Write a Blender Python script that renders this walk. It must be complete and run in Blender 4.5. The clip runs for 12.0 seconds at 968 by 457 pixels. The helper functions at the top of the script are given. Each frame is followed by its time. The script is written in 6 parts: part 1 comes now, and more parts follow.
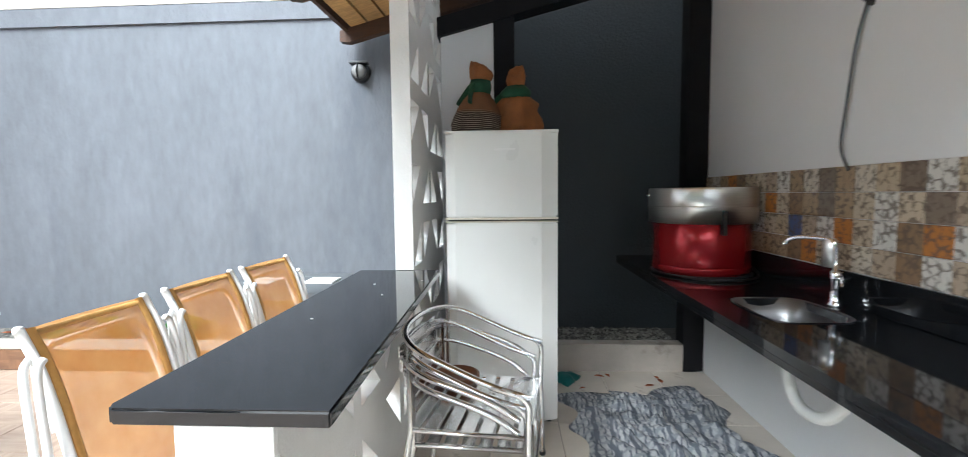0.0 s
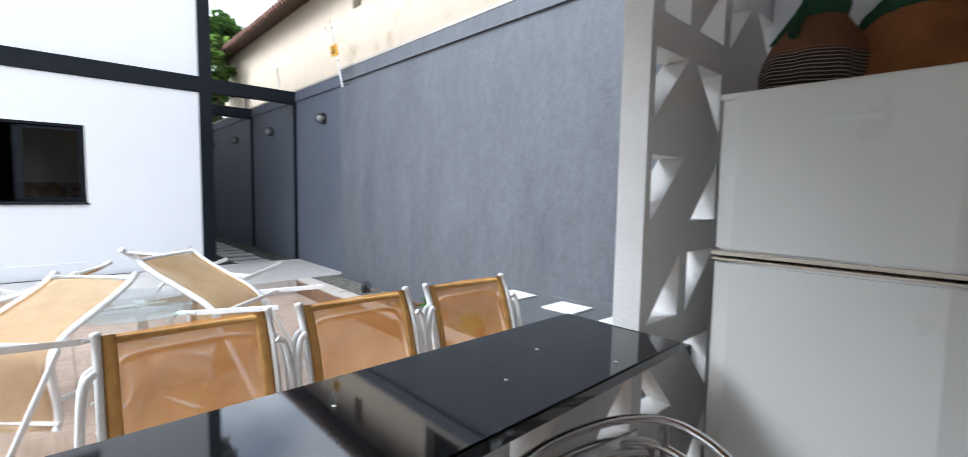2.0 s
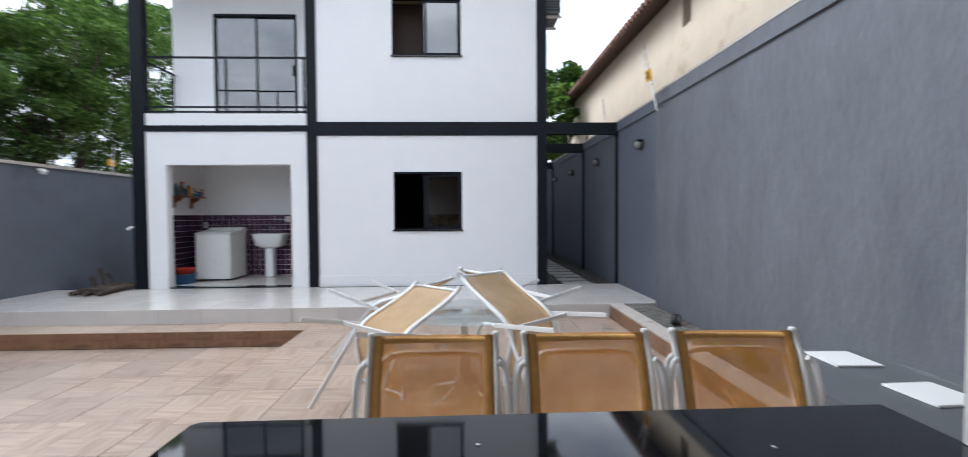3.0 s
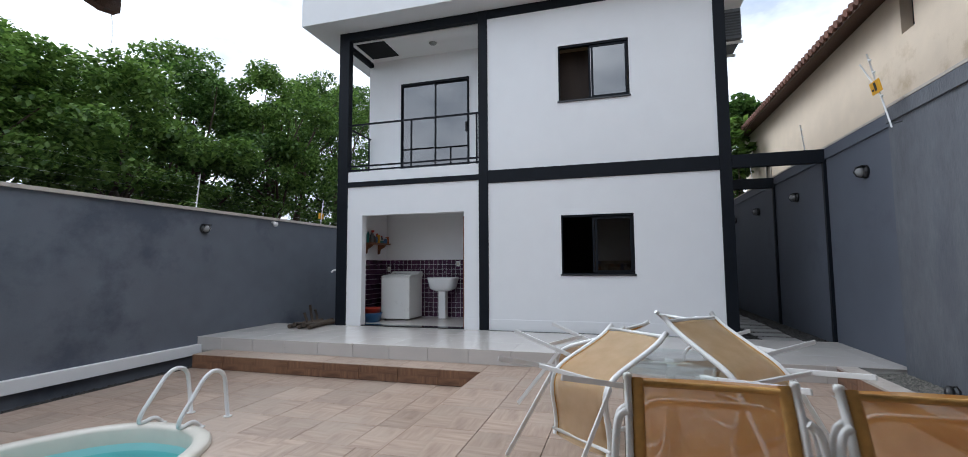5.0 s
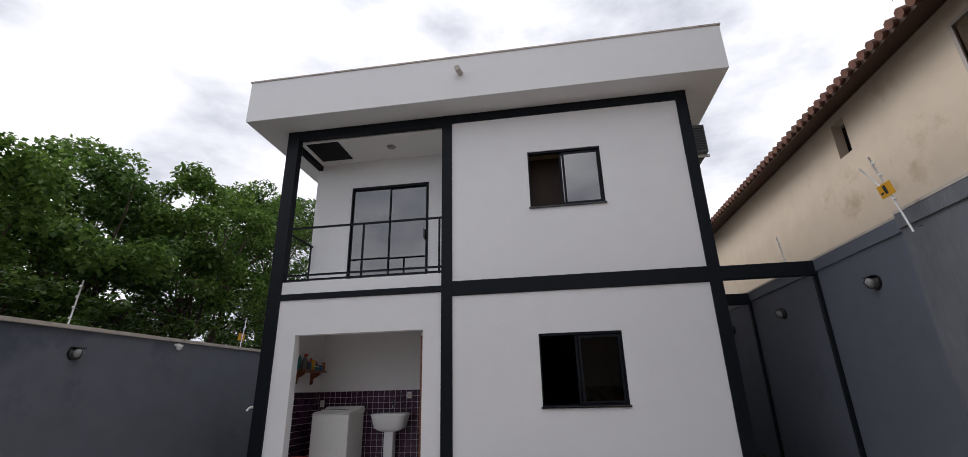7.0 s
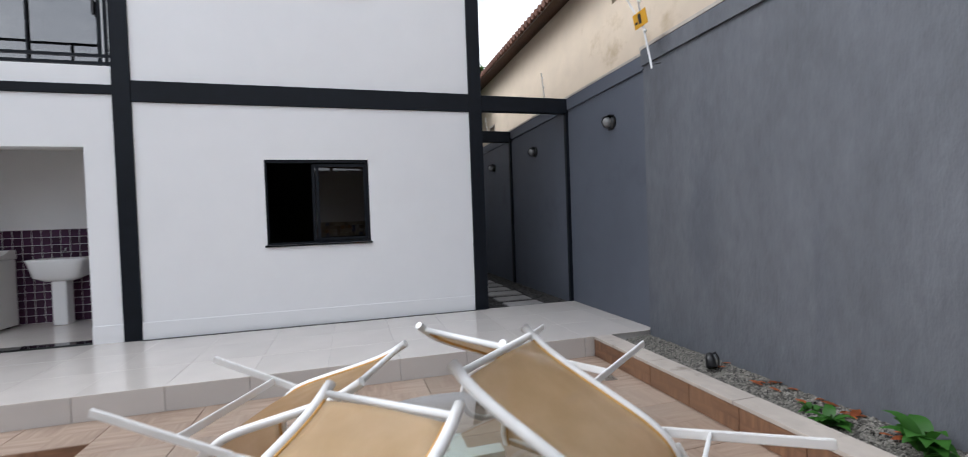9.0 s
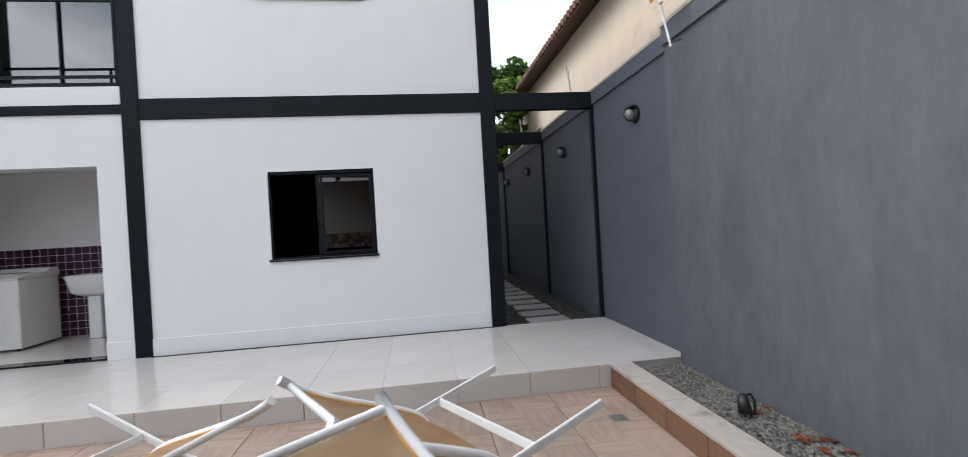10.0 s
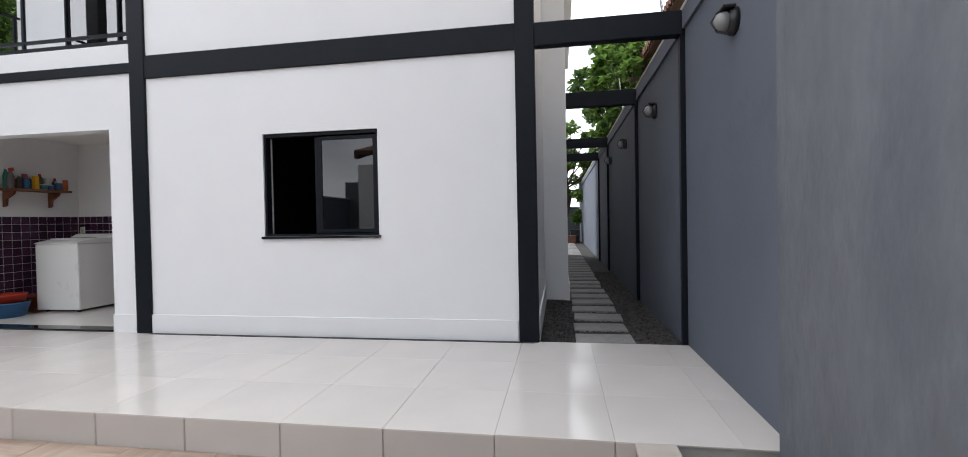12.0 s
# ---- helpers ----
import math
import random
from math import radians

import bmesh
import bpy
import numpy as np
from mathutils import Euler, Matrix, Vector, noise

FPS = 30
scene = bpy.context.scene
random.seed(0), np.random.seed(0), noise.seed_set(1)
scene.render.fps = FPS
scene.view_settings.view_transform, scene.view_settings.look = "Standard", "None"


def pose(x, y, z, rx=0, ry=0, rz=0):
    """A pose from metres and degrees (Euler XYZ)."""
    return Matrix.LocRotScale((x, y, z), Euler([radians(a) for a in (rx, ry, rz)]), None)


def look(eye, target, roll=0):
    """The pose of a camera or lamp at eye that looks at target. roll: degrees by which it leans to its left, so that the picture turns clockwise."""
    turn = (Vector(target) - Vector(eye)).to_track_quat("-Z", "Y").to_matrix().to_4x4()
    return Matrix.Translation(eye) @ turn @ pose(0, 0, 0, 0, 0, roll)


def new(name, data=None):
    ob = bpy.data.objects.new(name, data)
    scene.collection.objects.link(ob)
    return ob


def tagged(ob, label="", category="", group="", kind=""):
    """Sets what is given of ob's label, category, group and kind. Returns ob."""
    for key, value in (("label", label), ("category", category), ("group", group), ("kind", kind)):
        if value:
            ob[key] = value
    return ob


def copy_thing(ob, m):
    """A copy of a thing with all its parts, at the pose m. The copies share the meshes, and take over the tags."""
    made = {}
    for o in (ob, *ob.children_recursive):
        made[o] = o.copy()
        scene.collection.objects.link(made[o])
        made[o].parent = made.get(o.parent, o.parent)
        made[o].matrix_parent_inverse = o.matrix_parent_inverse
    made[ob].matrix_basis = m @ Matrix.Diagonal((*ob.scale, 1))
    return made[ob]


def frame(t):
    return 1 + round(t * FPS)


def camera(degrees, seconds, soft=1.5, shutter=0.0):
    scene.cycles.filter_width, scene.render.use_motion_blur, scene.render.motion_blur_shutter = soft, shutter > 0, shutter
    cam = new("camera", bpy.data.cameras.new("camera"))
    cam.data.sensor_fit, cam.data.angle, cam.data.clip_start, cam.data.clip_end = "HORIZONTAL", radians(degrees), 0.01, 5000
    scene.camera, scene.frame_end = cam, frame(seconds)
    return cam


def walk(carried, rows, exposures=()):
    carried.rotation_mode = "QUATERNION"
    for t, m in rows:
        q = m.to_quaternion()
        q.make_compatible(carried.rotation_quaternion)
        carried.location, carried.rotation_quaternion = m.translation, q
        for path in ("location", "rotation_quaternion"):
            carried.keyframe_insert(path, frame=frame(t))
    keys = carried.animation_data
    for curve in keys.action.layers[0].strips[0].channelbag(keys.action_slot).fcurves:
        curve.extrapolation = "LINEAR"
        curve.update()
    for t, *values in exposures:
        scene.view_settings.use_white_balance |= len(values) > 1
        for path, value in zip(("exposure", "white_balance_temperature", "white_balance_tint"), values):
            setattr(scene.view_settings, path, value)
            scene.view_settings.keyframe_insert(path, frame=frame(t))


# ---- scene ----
cam = camera(92.6, 12.0, soft=0.6, shutter=0.35)
PATH = [
    (0, (0.178, 0.193, 1.412), (0.071, 2.185, 1.263), -0.6),
    (0.5, (0.271, 0.444, 1.415), (-0.085, 2.404, 1.237), -1.1),
    (0.6, (0.278, 0.518, 1.413), (-0.088, 2.475, 1.224), -1.0),
    (1, (0.385, 0.783, 1.389), (-0.25, 2.67, 1.195), -0.4),
    (1.5, (0.461, 1.094, 1.434), (-0.765, 2.667, 1.28), 0.0),
    (2, (0.414, 1.305, 1.451), (-1.053, 2.656, 1.295), 1.0),
    (2.5, (0.394, 1.571, 1.451), (-1.467, 2.294, 1.335), -0.6),
    (3, (0.459, 1.703, 1.473), (-1.539, 1.772, 1.415), -0.4),
    (3.5, (0.579, 1.657, 1.516), (-1.367, 1.193, 1.521), -1.0),
    (3.7, (0.599, 1.688, 1.528), (-1.288, 1.026, 1.568), -1.1),
    (5.3, (0.156, 1.241, 1.371), (-1.766, 0.739, 1.598), -0.5),
    (5.5, (0.04, 1.167, 1.392), (-1.877, 0.686, 1.701), -0.7),
    (6, (-0.204, 0.881, 1.441), (-2.094, 0.469, 1.948), -1.0),
    (6.5, (-0.429, 0.691, 1.458), (-2.31, 0.409, 2.075), -1.5),
    (7, (-0.702, 0.623, 1.454), (-2.569, 0.352, 2.117), -1.5),
    (7.4, (-0.951, 0.637, 1.405), (-2.912, 0.372, 1.691), -1.7),
    (7.5, (-1.015, 0.653, 1.399), (-2.992, 0.397, 1.568), -2.0),
    (7.7, (-1.174, 0.763, 1.403), (-3.167, 0.598, 1.381), -2.6),
    (9.3, (-1.902, 1.561, 1.448), (-3.807, 2.169, 1.44), -2.7),
    (9.5, (-1.987, 1.726, 1.45), (-3.895, 2.326, 1.438), -3.5),
    (10, (-2.15, 2.116, 1.47), (-4.131, 2.393, 1.461), -3.3),
    (10.5, (-2.444, 2.491, 1.438), (-4.439, 2.637, 1.434), -2.7),
    (11, (-2.728, 2.886, 1.418), (-4.728, 2.866, 1.417), -1.4),
    (11.5, (-3.127, 3.18, 1.367), (-5.11, 2.918, 1.375), -1.2),
    (12, (-3.623, 3.343, 1.336), (-5.597, 3.021, 1.302), -1.1),
]
walk(cam, [(t, look(eye, target, roll)) for t, eye, target, roll in PATH],
     [(0.0, 2.56, 5850, 4), (0.5, 2.38, 5820, 4), (1.0, 2.36, 5800, 5), (2.0, 1.78, 5750, 8), (3.0, 1.15, 5780, 9), (3.7, 1.08, 5760, 8), (5.3, 0.6, 5760, 9), (6.0, 0.38, 5900, 11), (6.5, 0.13, 6200, 13), (7.2, 0.15, 6300, 14),
      (7.5, 0.68, 6200, 12), (7.7, 0.78, 6200, 12), (9.5, 0.95, 6000, 11), (10.5, 1.0, 6150, 11), (12.0, 1.15, 6200, 11)])

# ---- world: bright overcast sky ----
world = bpy.data.worlds.new("world")
scene.world = world
world.use_nodes = True
wn, wl = world.node_tree.nodes, world.node_tree.links
wn.clear()
w_out = wn.new("ShaderNodeOutputWorld")
w_bg = wn.new("ShaderNodeBackground")
w_sky = wn.new("ShaderNodeTexSky")
w_sky.sky_type = "NISHITA"
w_sky.sun_disc = False
w_sky.sun_elevation = radians(40)
w_sky.sun_rotation = radians(206)
w_co = wn.new("ShaderNodeTexCoord")
w_map = wn.new("ShaderNodeMapping")
w_map.inputs["Scale"].default_value = (1.6, 1.6, 3.6)
w_noise = wn.new("ShaderNodeTexNoise")
w_noise.inputs["Scale"].default_value = 1.7
w_noise.inputs["Detail"].default_value = 7
w_noise.inputs["Roughness"].default_value = 0.55
w_ramp = wn.new("ShaderNodeValToRGB")
w_ramp.color_ramp.elements[0].position, w_ramp.color_ramp.elements[0].color = 0.34, (5.0, 5.3, 5.8, 1)
w_ramp.color_ramp.elements[1].position, w_ramp.color_ramp.elements[1].color = 0.60, (11.0, 11.0, 11.1, 1)
w_cover = wn.new("ShaderNodeValToRGB")
w_cover.color_ramp.elements[0].position, w_cover.color_ramp.elements[0].color = 0.27, (0.6, 0.6, 0.6, 1)
w_cover.color_ramp.elements[1].position, w_cover.color_ramp.elements[1].color = 0.36, (1, 1, 1, 1)
w_mix = wn.new("ShaderNodeMixRGB")
wl.new(w_co.outputs["Generated"], w_map.inputs["Vector"])
wl.new(w_map.outputs["Vector"], w_noise.inputs["Vector"])
wl.new(w_noise.outputs["Fac"], w_ramp.inputs["Fac"])
wl.new(w_noise.outputs["Fac"], w_cover.inputs["Fac"])
wl.new(w_cover.outputs["Color"], w_mix.inputs["Fac"])
wl.new(w_sky.outputs["Color"], w_mix.inputs["Color1"])
wl.new(w_ramp.outputs["Color"], w_mix.inputs["Color2"])
wl.new(w_mix.outputs["Color"], w_bg.inputs["Color"])
w_bg.inputs["Strength"].default_value = 0.1
wl.new(w_bg.outputs["Background"], w_out.inputs["Surface"])

sun_data = bpy.data.lights.new("sun", "SUN")
sun_data.energy, sun_data.angle, sun_data.color = 1.5, radians(35), (1.0, 0.985, 0.96)
sun = new("sun", sun_data)
sun.matrix_world = look((-3.2, -6.5, 6.0), (0, 0, 0))


# ---- materials ----
def mat(name, color, rough=0.6, metal=0.0, vary=0.08, scale=6.0, bump=0.0, bump_scale=60.0, random_value=0.0, stretch=(1, 1, 1),
        island=False, second=None, second_at=0.58, second_scale=1.5, coat=0.0, spec=0.5, rvar=0.08):
    """A surface with two scales of variation, an optional stain colour and fine relief."""
    m = bpy.data.materials.new(name)
    m.use_nodes = True
    n, l = m.node_tree.nodes, m.node_tree.links
    b = n["Principled BSDF"]
    b.inputs["Roughness"].default_value = rough
    b.inputs["Metallic"].default_value = metal
    b.inputs["Coat Weight"].default_value = coat
    b.inputs["Specular IOR Level"].default_value = spec
    co = n.new("ShaderNodeTexCoord")
    mp = n.new("ShaderNodeMapping")
    mp.inputs["Scale"].default_value = stretch
    l.new(co.outputs["Object"], mp.inputs["Vector"])
    n1 = n.new("ShaderNodeTexNoise")
    n1.inputs["Scale"].default_value, n1.inputs["Detail"].default_value = scale, 6
    l.new(mp.outputs["Vector"], n1.inputs["Vector"])
    n2 = n.new("ShaderNodeTexNoise")
    n2.inputs["Scale"].default_value, n2.inputs["Detail"].default_value = scale * 0.17, 3
    l.new(mp.outputs["Vector"], n2.inputs["Vector"])
    add = n.new("ShaderNodeMath")
    add.operation = "ADD"
    l.new(n1.outputs["Fac"], add.inputs[0])
    l.new(n2.outputs["Fac"], add.inputs[1])
    rng = n.new("ShaderNodeMapRange")
    rng.inputs["From Min"].default_value, rng.inputs["From Max"].default_value = 0.6, 1.4
    rng.inputs["To Min"].default_value, rng.inputs["To Max"].default_value = 1 - vary, 1 + vary
    l.new(add.outputs[0], rng.inputs["Value"])
    hsv = n.new("ShaderNodeHueSaturation")
    hsv.inputs["Color"].default_value = (*color, 1)
    value = rng.outputs["Result"]
    if random_value:
        src = n.new("ShaderNodeNewGeometry").outputs["Random Per Island"] if island else n.new("ShaderNodeObjectInfo").outputs["Random"]
        r2 = n.new("ShaderNodeMapRange")
        r2.inputs["To Min"].default_value, r2.inputs["To Max"].default_value = 1 - random_value, 1 + random_value
        l.new(src, r2.inputs["Value"])
        mul = n.new("ShaderNodeMath")
        mul.operation = "MULTIPLY"
        l.new(value, mul.inputs[0])
        l.new(r2.outputs["Result"], mul.inputs[1])
        value = mul.outputs[0]
    l.new(value, hsv.inputs["Value"])
    col = hsv.outputs["Color"]
    if second:
        n3 = n.new("ShaderNodeTexNoise")
        n3.inputs["Scale"].default_value, n3.inputs["Detail"].default_value, n3.inputs["Roughness"].default_value = second_scale, 8, 0.65
        l.new(mp.outputs["Vector"], n3.inputs["Vector"])
        rp = n.new("ShaderNodeMapRange")
        rp.inputs["From Min"].default_value, rp.inputs["From Max"].default_value = second_at, second_at + 0.12
        l.new(n3.outputs["Fac"], rp.inputs["Value"])
        mx = n.new("ShaderNodeMixRGB")
        mx.inputs["Color2"].default_value = (*second, 1)
        l.new(rp.outputs["Result"], mx.inputs["Fac"])
        l.new(col, mx.inputs["Color1"])
        col = mx.outputs["Color"]
    l.new(col, b.inputs["Base Color"])
    rr = n.new("ShaderNodeMapRange")
    rr.inputs["To Min"].default_value, rr.inputs["To Max"].default_value = max(rough - rvar, 0.02), min(rough + rvar, 1)
    l.new(n1.outputs["Fac"], rr.inputs["Value"])
    l.new(rr.outputs["Result"], b.inputs["Roughness"])
    if bump:
        n4 = n.new("ShaderNodeTexNoise")
        n4.inputs["Scale"].default_value, n4.inputs["Detail"].default_value = bump_scale, 4
        l.new(mp.outputs["Vector"], n4.inputs["Vector"])
        bp = n.new("ShaderNodeBump")
        bp.inputs["Strength"].default_value, bp.inputs["Distance"].default_value = bump, 0.02
        l.new(n4.outputs["Fac"], bp.inputs["Height"])
        l.new(bp.outputs["Normal"], b.inputs["Normal"])
    return m


def glass(name, color=(0.9, 0.95, 0.95), rough=0.02, alpha=0.12, ior=1.5):
    """A thin pane: mostly clear, glossy by Fresnel."""
    m = bpy.data.materials.new(name)
    m.use_nodes = True
    n, l = m.node_tree.nodes, m.node_tree.links
    n.clear()
    out = n.new("ShaderNodeOutputMaterial")
    tr, gl, mx, lw = n.new("ShaderNodeBsdfTransparent"), n.new("ShaderNodeBsdfGlossy"), n.new("ShaderNodeMixShader"), n.new("ShaderNodeLayerWeight")
    tr.inputs["Color"].default_value = (*color, 1)
    gl.inputs["Roughness"].default_value = rough
    lw.inputs["Blend"].default_value = 0.5
    pw, ad = n.new("ShaderNodeMath"), n.new("ShaderNodeMath")
    pw.operation, ad.operation = "POWER", "MULTIPLY_ADD"
    pw.inputs[1].default_value = 4.0
    ad.inputs[1].default_value, ad.inputs[2].default_value = 0.8, 0.04 + alpha
    l.new(lw.outputs["Facing"], pw.inputs[0])
    l.new(pw.outputs[0], ad.inputs[0])
    l.new(ad.outputs[0], mx.inputs["Fac"])
    l.new(tr.outputs["BSDF"], mx.inputs[1])
    l.new(gl.outputs["BSDF"], mx.inputs[2])
    l.new(mx.outputs["Shader"], out.inputs["Surface"])
    return m


def sling_fabric(name, dark, light, clear):
    """Woven mesh that lets a little through."""
    m = bpy.data.materials.new(name)
    m.use_nodes = True
    n, l = m.node_tree.nodes, m.node_tree.links
    n.clear()
    out = n.new("ShaderNodeOutputMaterial")
    co = n.new("ShaderNodeTexCoord")
    nz = n.new("ShaderNodeTexNoise")
    nz.inputs["Scale"].default_value, nz.inputs["Detail"].default_value = 9, 6
    l.new(co.outputs["Object"], nz.inputs["Vector"])
    rp = n.new("ShaderNodeValToRGB")
    rp.color_ramp.elements[0].position, rp.color_ramp.elements[0].color = 0.3, (*dark, 1)
    rp.color_ramp.elements[1].position, rp.color_ramp.elements[1].color = 0.7, (*light, 1)
    l.new(nz.outputs["Fac"], rp.inputs["Fac"])
    df, tl, tr = n.new("ShaderNodeBsdfDiffuse"), n.new("ShaderNodeBsdfTranslucent"), n.new("ShaderNodeBsdfTransparent")
    l.new(rp.outputs["Color"], df.inputs["Color"])
    l.new(rp.outputs["Color"], tl.inputs["Color"])
    m1, m2 = n.new("ShaderNodeMixShader"), n.new("ShaderNodeMixShader")
    m1.inputs["Fac"].default_value = 0.5
    l.new(df.outputs["BSDF"], m1.inputs[1])
    l.new(tl.outputs["BSDF"], m1.inputs[2])
    m2.inputs["Fac"].default_value = clear
    l.new(m1.outputs["Shader"], m2.inputs[1])
    l.new(tr.outputs["BSDF"], m2.inputs[2])
    l.new(m2.outputs["Shader"], out.inputs["Surface"])
    return m


def leaf_mat(name, dark, light):
    m = bpy.data.materials.new(name)
    m.use_nodes = True
    n, l = m.node_tree.nodes, m.node_tree.links
    n.clear()
    out = n.new("ShaderNodeOutputMaterial")
    geo = n.new("ShaderNodeNewGeometry")
    rp = n.new("ShaderNodeValToRGB")
    rp.color_ramp.elements[0].color, rp.color_ramp.elements[1].color = (*dark, 1), (*light, 1)
    l.new(geo.outputs["Random Per Island"], rp.inputs["Fac"])
    df, tl, gs = n.new("ShaderNodeBsdfDiffuse"), n.new("ShaderNodeBsdfTranslucent"), n.new("ShaderNodeBsdfGlossy")
    gs.inputs["Roughness"].default_value = 0.45
    l.new(rp.outputs["Color"], df.inputs["Color"])
    l.new(rp.outputs["Color"], tl.inputs["Color"])
    m1, m2 = n.new("ShaderNodeMixShader"), n.new("ShaderNodeMixShader")
    m1.inputs["Fac"].default_value, m2.inputs["Fac"].default_value = 0.4, 0.04
    l.new(df.outputs["BSDF"], m1.inputs[1])
    l.new(tl.outputs["BSDF"], m1.inputs[2])
    l.new(m1.outputs["Shader"], m2.inputs[1])
    l.new(gs.outputs["BSDF"], m2.inputs[2])
    l.new(m2.outputs["Shader"], out.inputs["Surface"])
    return m


def deck_tile_mat(name, base, streak, rough):
    """Ceramic tile printed with short wooden planks laid in a basket weave."""
    m = bpy.data.materials.new(name)
    m.use_nodes = True
    n, l = m.node_tree.nodes, m.node_tree.links
    b = n["Principled BSDF"]
    co = n.new("ShaderNodeTexCoord")
    ck = n.new("ShaderNodeTexChecker")
    ck.inputs["Scale"].default_value = 1 / 0.33
    l.new(co.outputs["Object"], ck.inputs["Vector"])
    cols = []
    for sc in ((1, 9, 1), (9, 1, 1)):
        mp = n.new("ShaderNodeMapping")
        mp.inputs["Scale"].default_value = sc
        nz = n.new("ShaderNodeTexNoise")
        nz.inputs["Scale"].default_value, nz.inputs["Detail"].default_value, nz.inputs["Roughness"].default_value = 2.2, 7, 0.6
        l.new(co.outputs["Object"], mp.inputs["Vector"])
        l.new(mp.outputs["Vector"], nz.inputs["Vector"])
        cols.append(nz.outputs["Fac"])
    mx = n.new("ShaderNodeMixRGB")
    l.new(ck.outputs["Fac"], mx.inputs["Fac"])
    l.new(cols[0], mx.inputs["Color1"])
    l.new(cols[1], mx.inputs["Color2"])
    rp = n.new("ShaderNodeValToRGB")
    rp.color_ramp.elements[0].position, rp.color_ramp.elements[0].color = 0.32, (*streak, 1)
    rp.color_ramp.elements[1].position, rp.color_ramp.elements[1].color = 0.66, (*base, 1)
    l.new(mx.outputs["Color"], rp.inputs["Fac"])
    # worn and damp patches
    big = n.new("ShaderNodeTexNoise")
    big.inputs["Scale"].default_value, big.inputs["Detail"].default_value = 0.9, 6
    big.inputs["Roughness"].default_value = 0.62
    geo = n.new("ShaderNodeNewGeometry")
    l.new(geo.outputs["Position"], big.inputs["Vector"])
    wear = n.new("ShaderNodeMapRange")
    wear.inputs["From Min"].default_value, wear.inputs["From Max"].default_value, wear.inputs["To Max"].default_value = 0.50, 0.60, 0.6
    l.new(big.outputs["Fac"], wear.inputs["Value"])
    worn = n.new("ShaderNodeMixRGB")
    worn.inputs["Color2"].default_value = (base[0] * 0.92, base[1] * 0.97, base[2] * 1.0, 1)
    l.new(wear.outputs["Result"], worn.inputs["Fac"])
    l.new(rp.outputs["Color"], worn.inputs["Color1"])
    damp = n.new("ShaderNodeMapRange")
    damp.inputs["From Min"].default_value, damp.inputs["From Max"].default_value, damp.inputs["To Max"].default_value = 0.40, 0.34, 0.55
    l.new(big.outputs["Fac"], damp.inputs["Value"])
    stain = n.new("ShaderNodeMixRGB")
    stain.inputs["Color2"].default_value = (streak[0] * 0.75, streak[1] * 0.68, streak[2] * 0.62, 1)
    l.new(damp.outputs["Result"], stain.inputs["Fac"])
    l.new(worn.outputs["Color"], stain.inputs["Color1"])
    oi = n.new("ShaderNodeObjectInfo")
    hv = n.new("ShaderNodeHueSaturation")
    rg = n.new("ShaderNodeMapRange")
    rg.inputs["To Min"].default_value, rg.inputs["To Max"].default_value = 0.88, 1.12
    l.new(oi.outputs["Random"], rg.inputs["Value"])
    l.new(rg.outputs["Result"], hv.inputs["Value"])
    l.new(stain.outputs["Color"], hv.inputs["Color"])
    l.new(hv.outputs["Color"], b.inputs["Base Color"])
    b.inputs["Roughness"].default_value = rough
    bp = n.new("ShaderNodeBump")
    bp.inputs["Strength"].default_value, bp.inputs["Distance"].default_value = 0.15, 0.01
    l.new(mx.outputs["Color"], bp.inputs["Height"])
    l.new(bp.outputs["Normal"], b.inputs["Normal"])
    return m


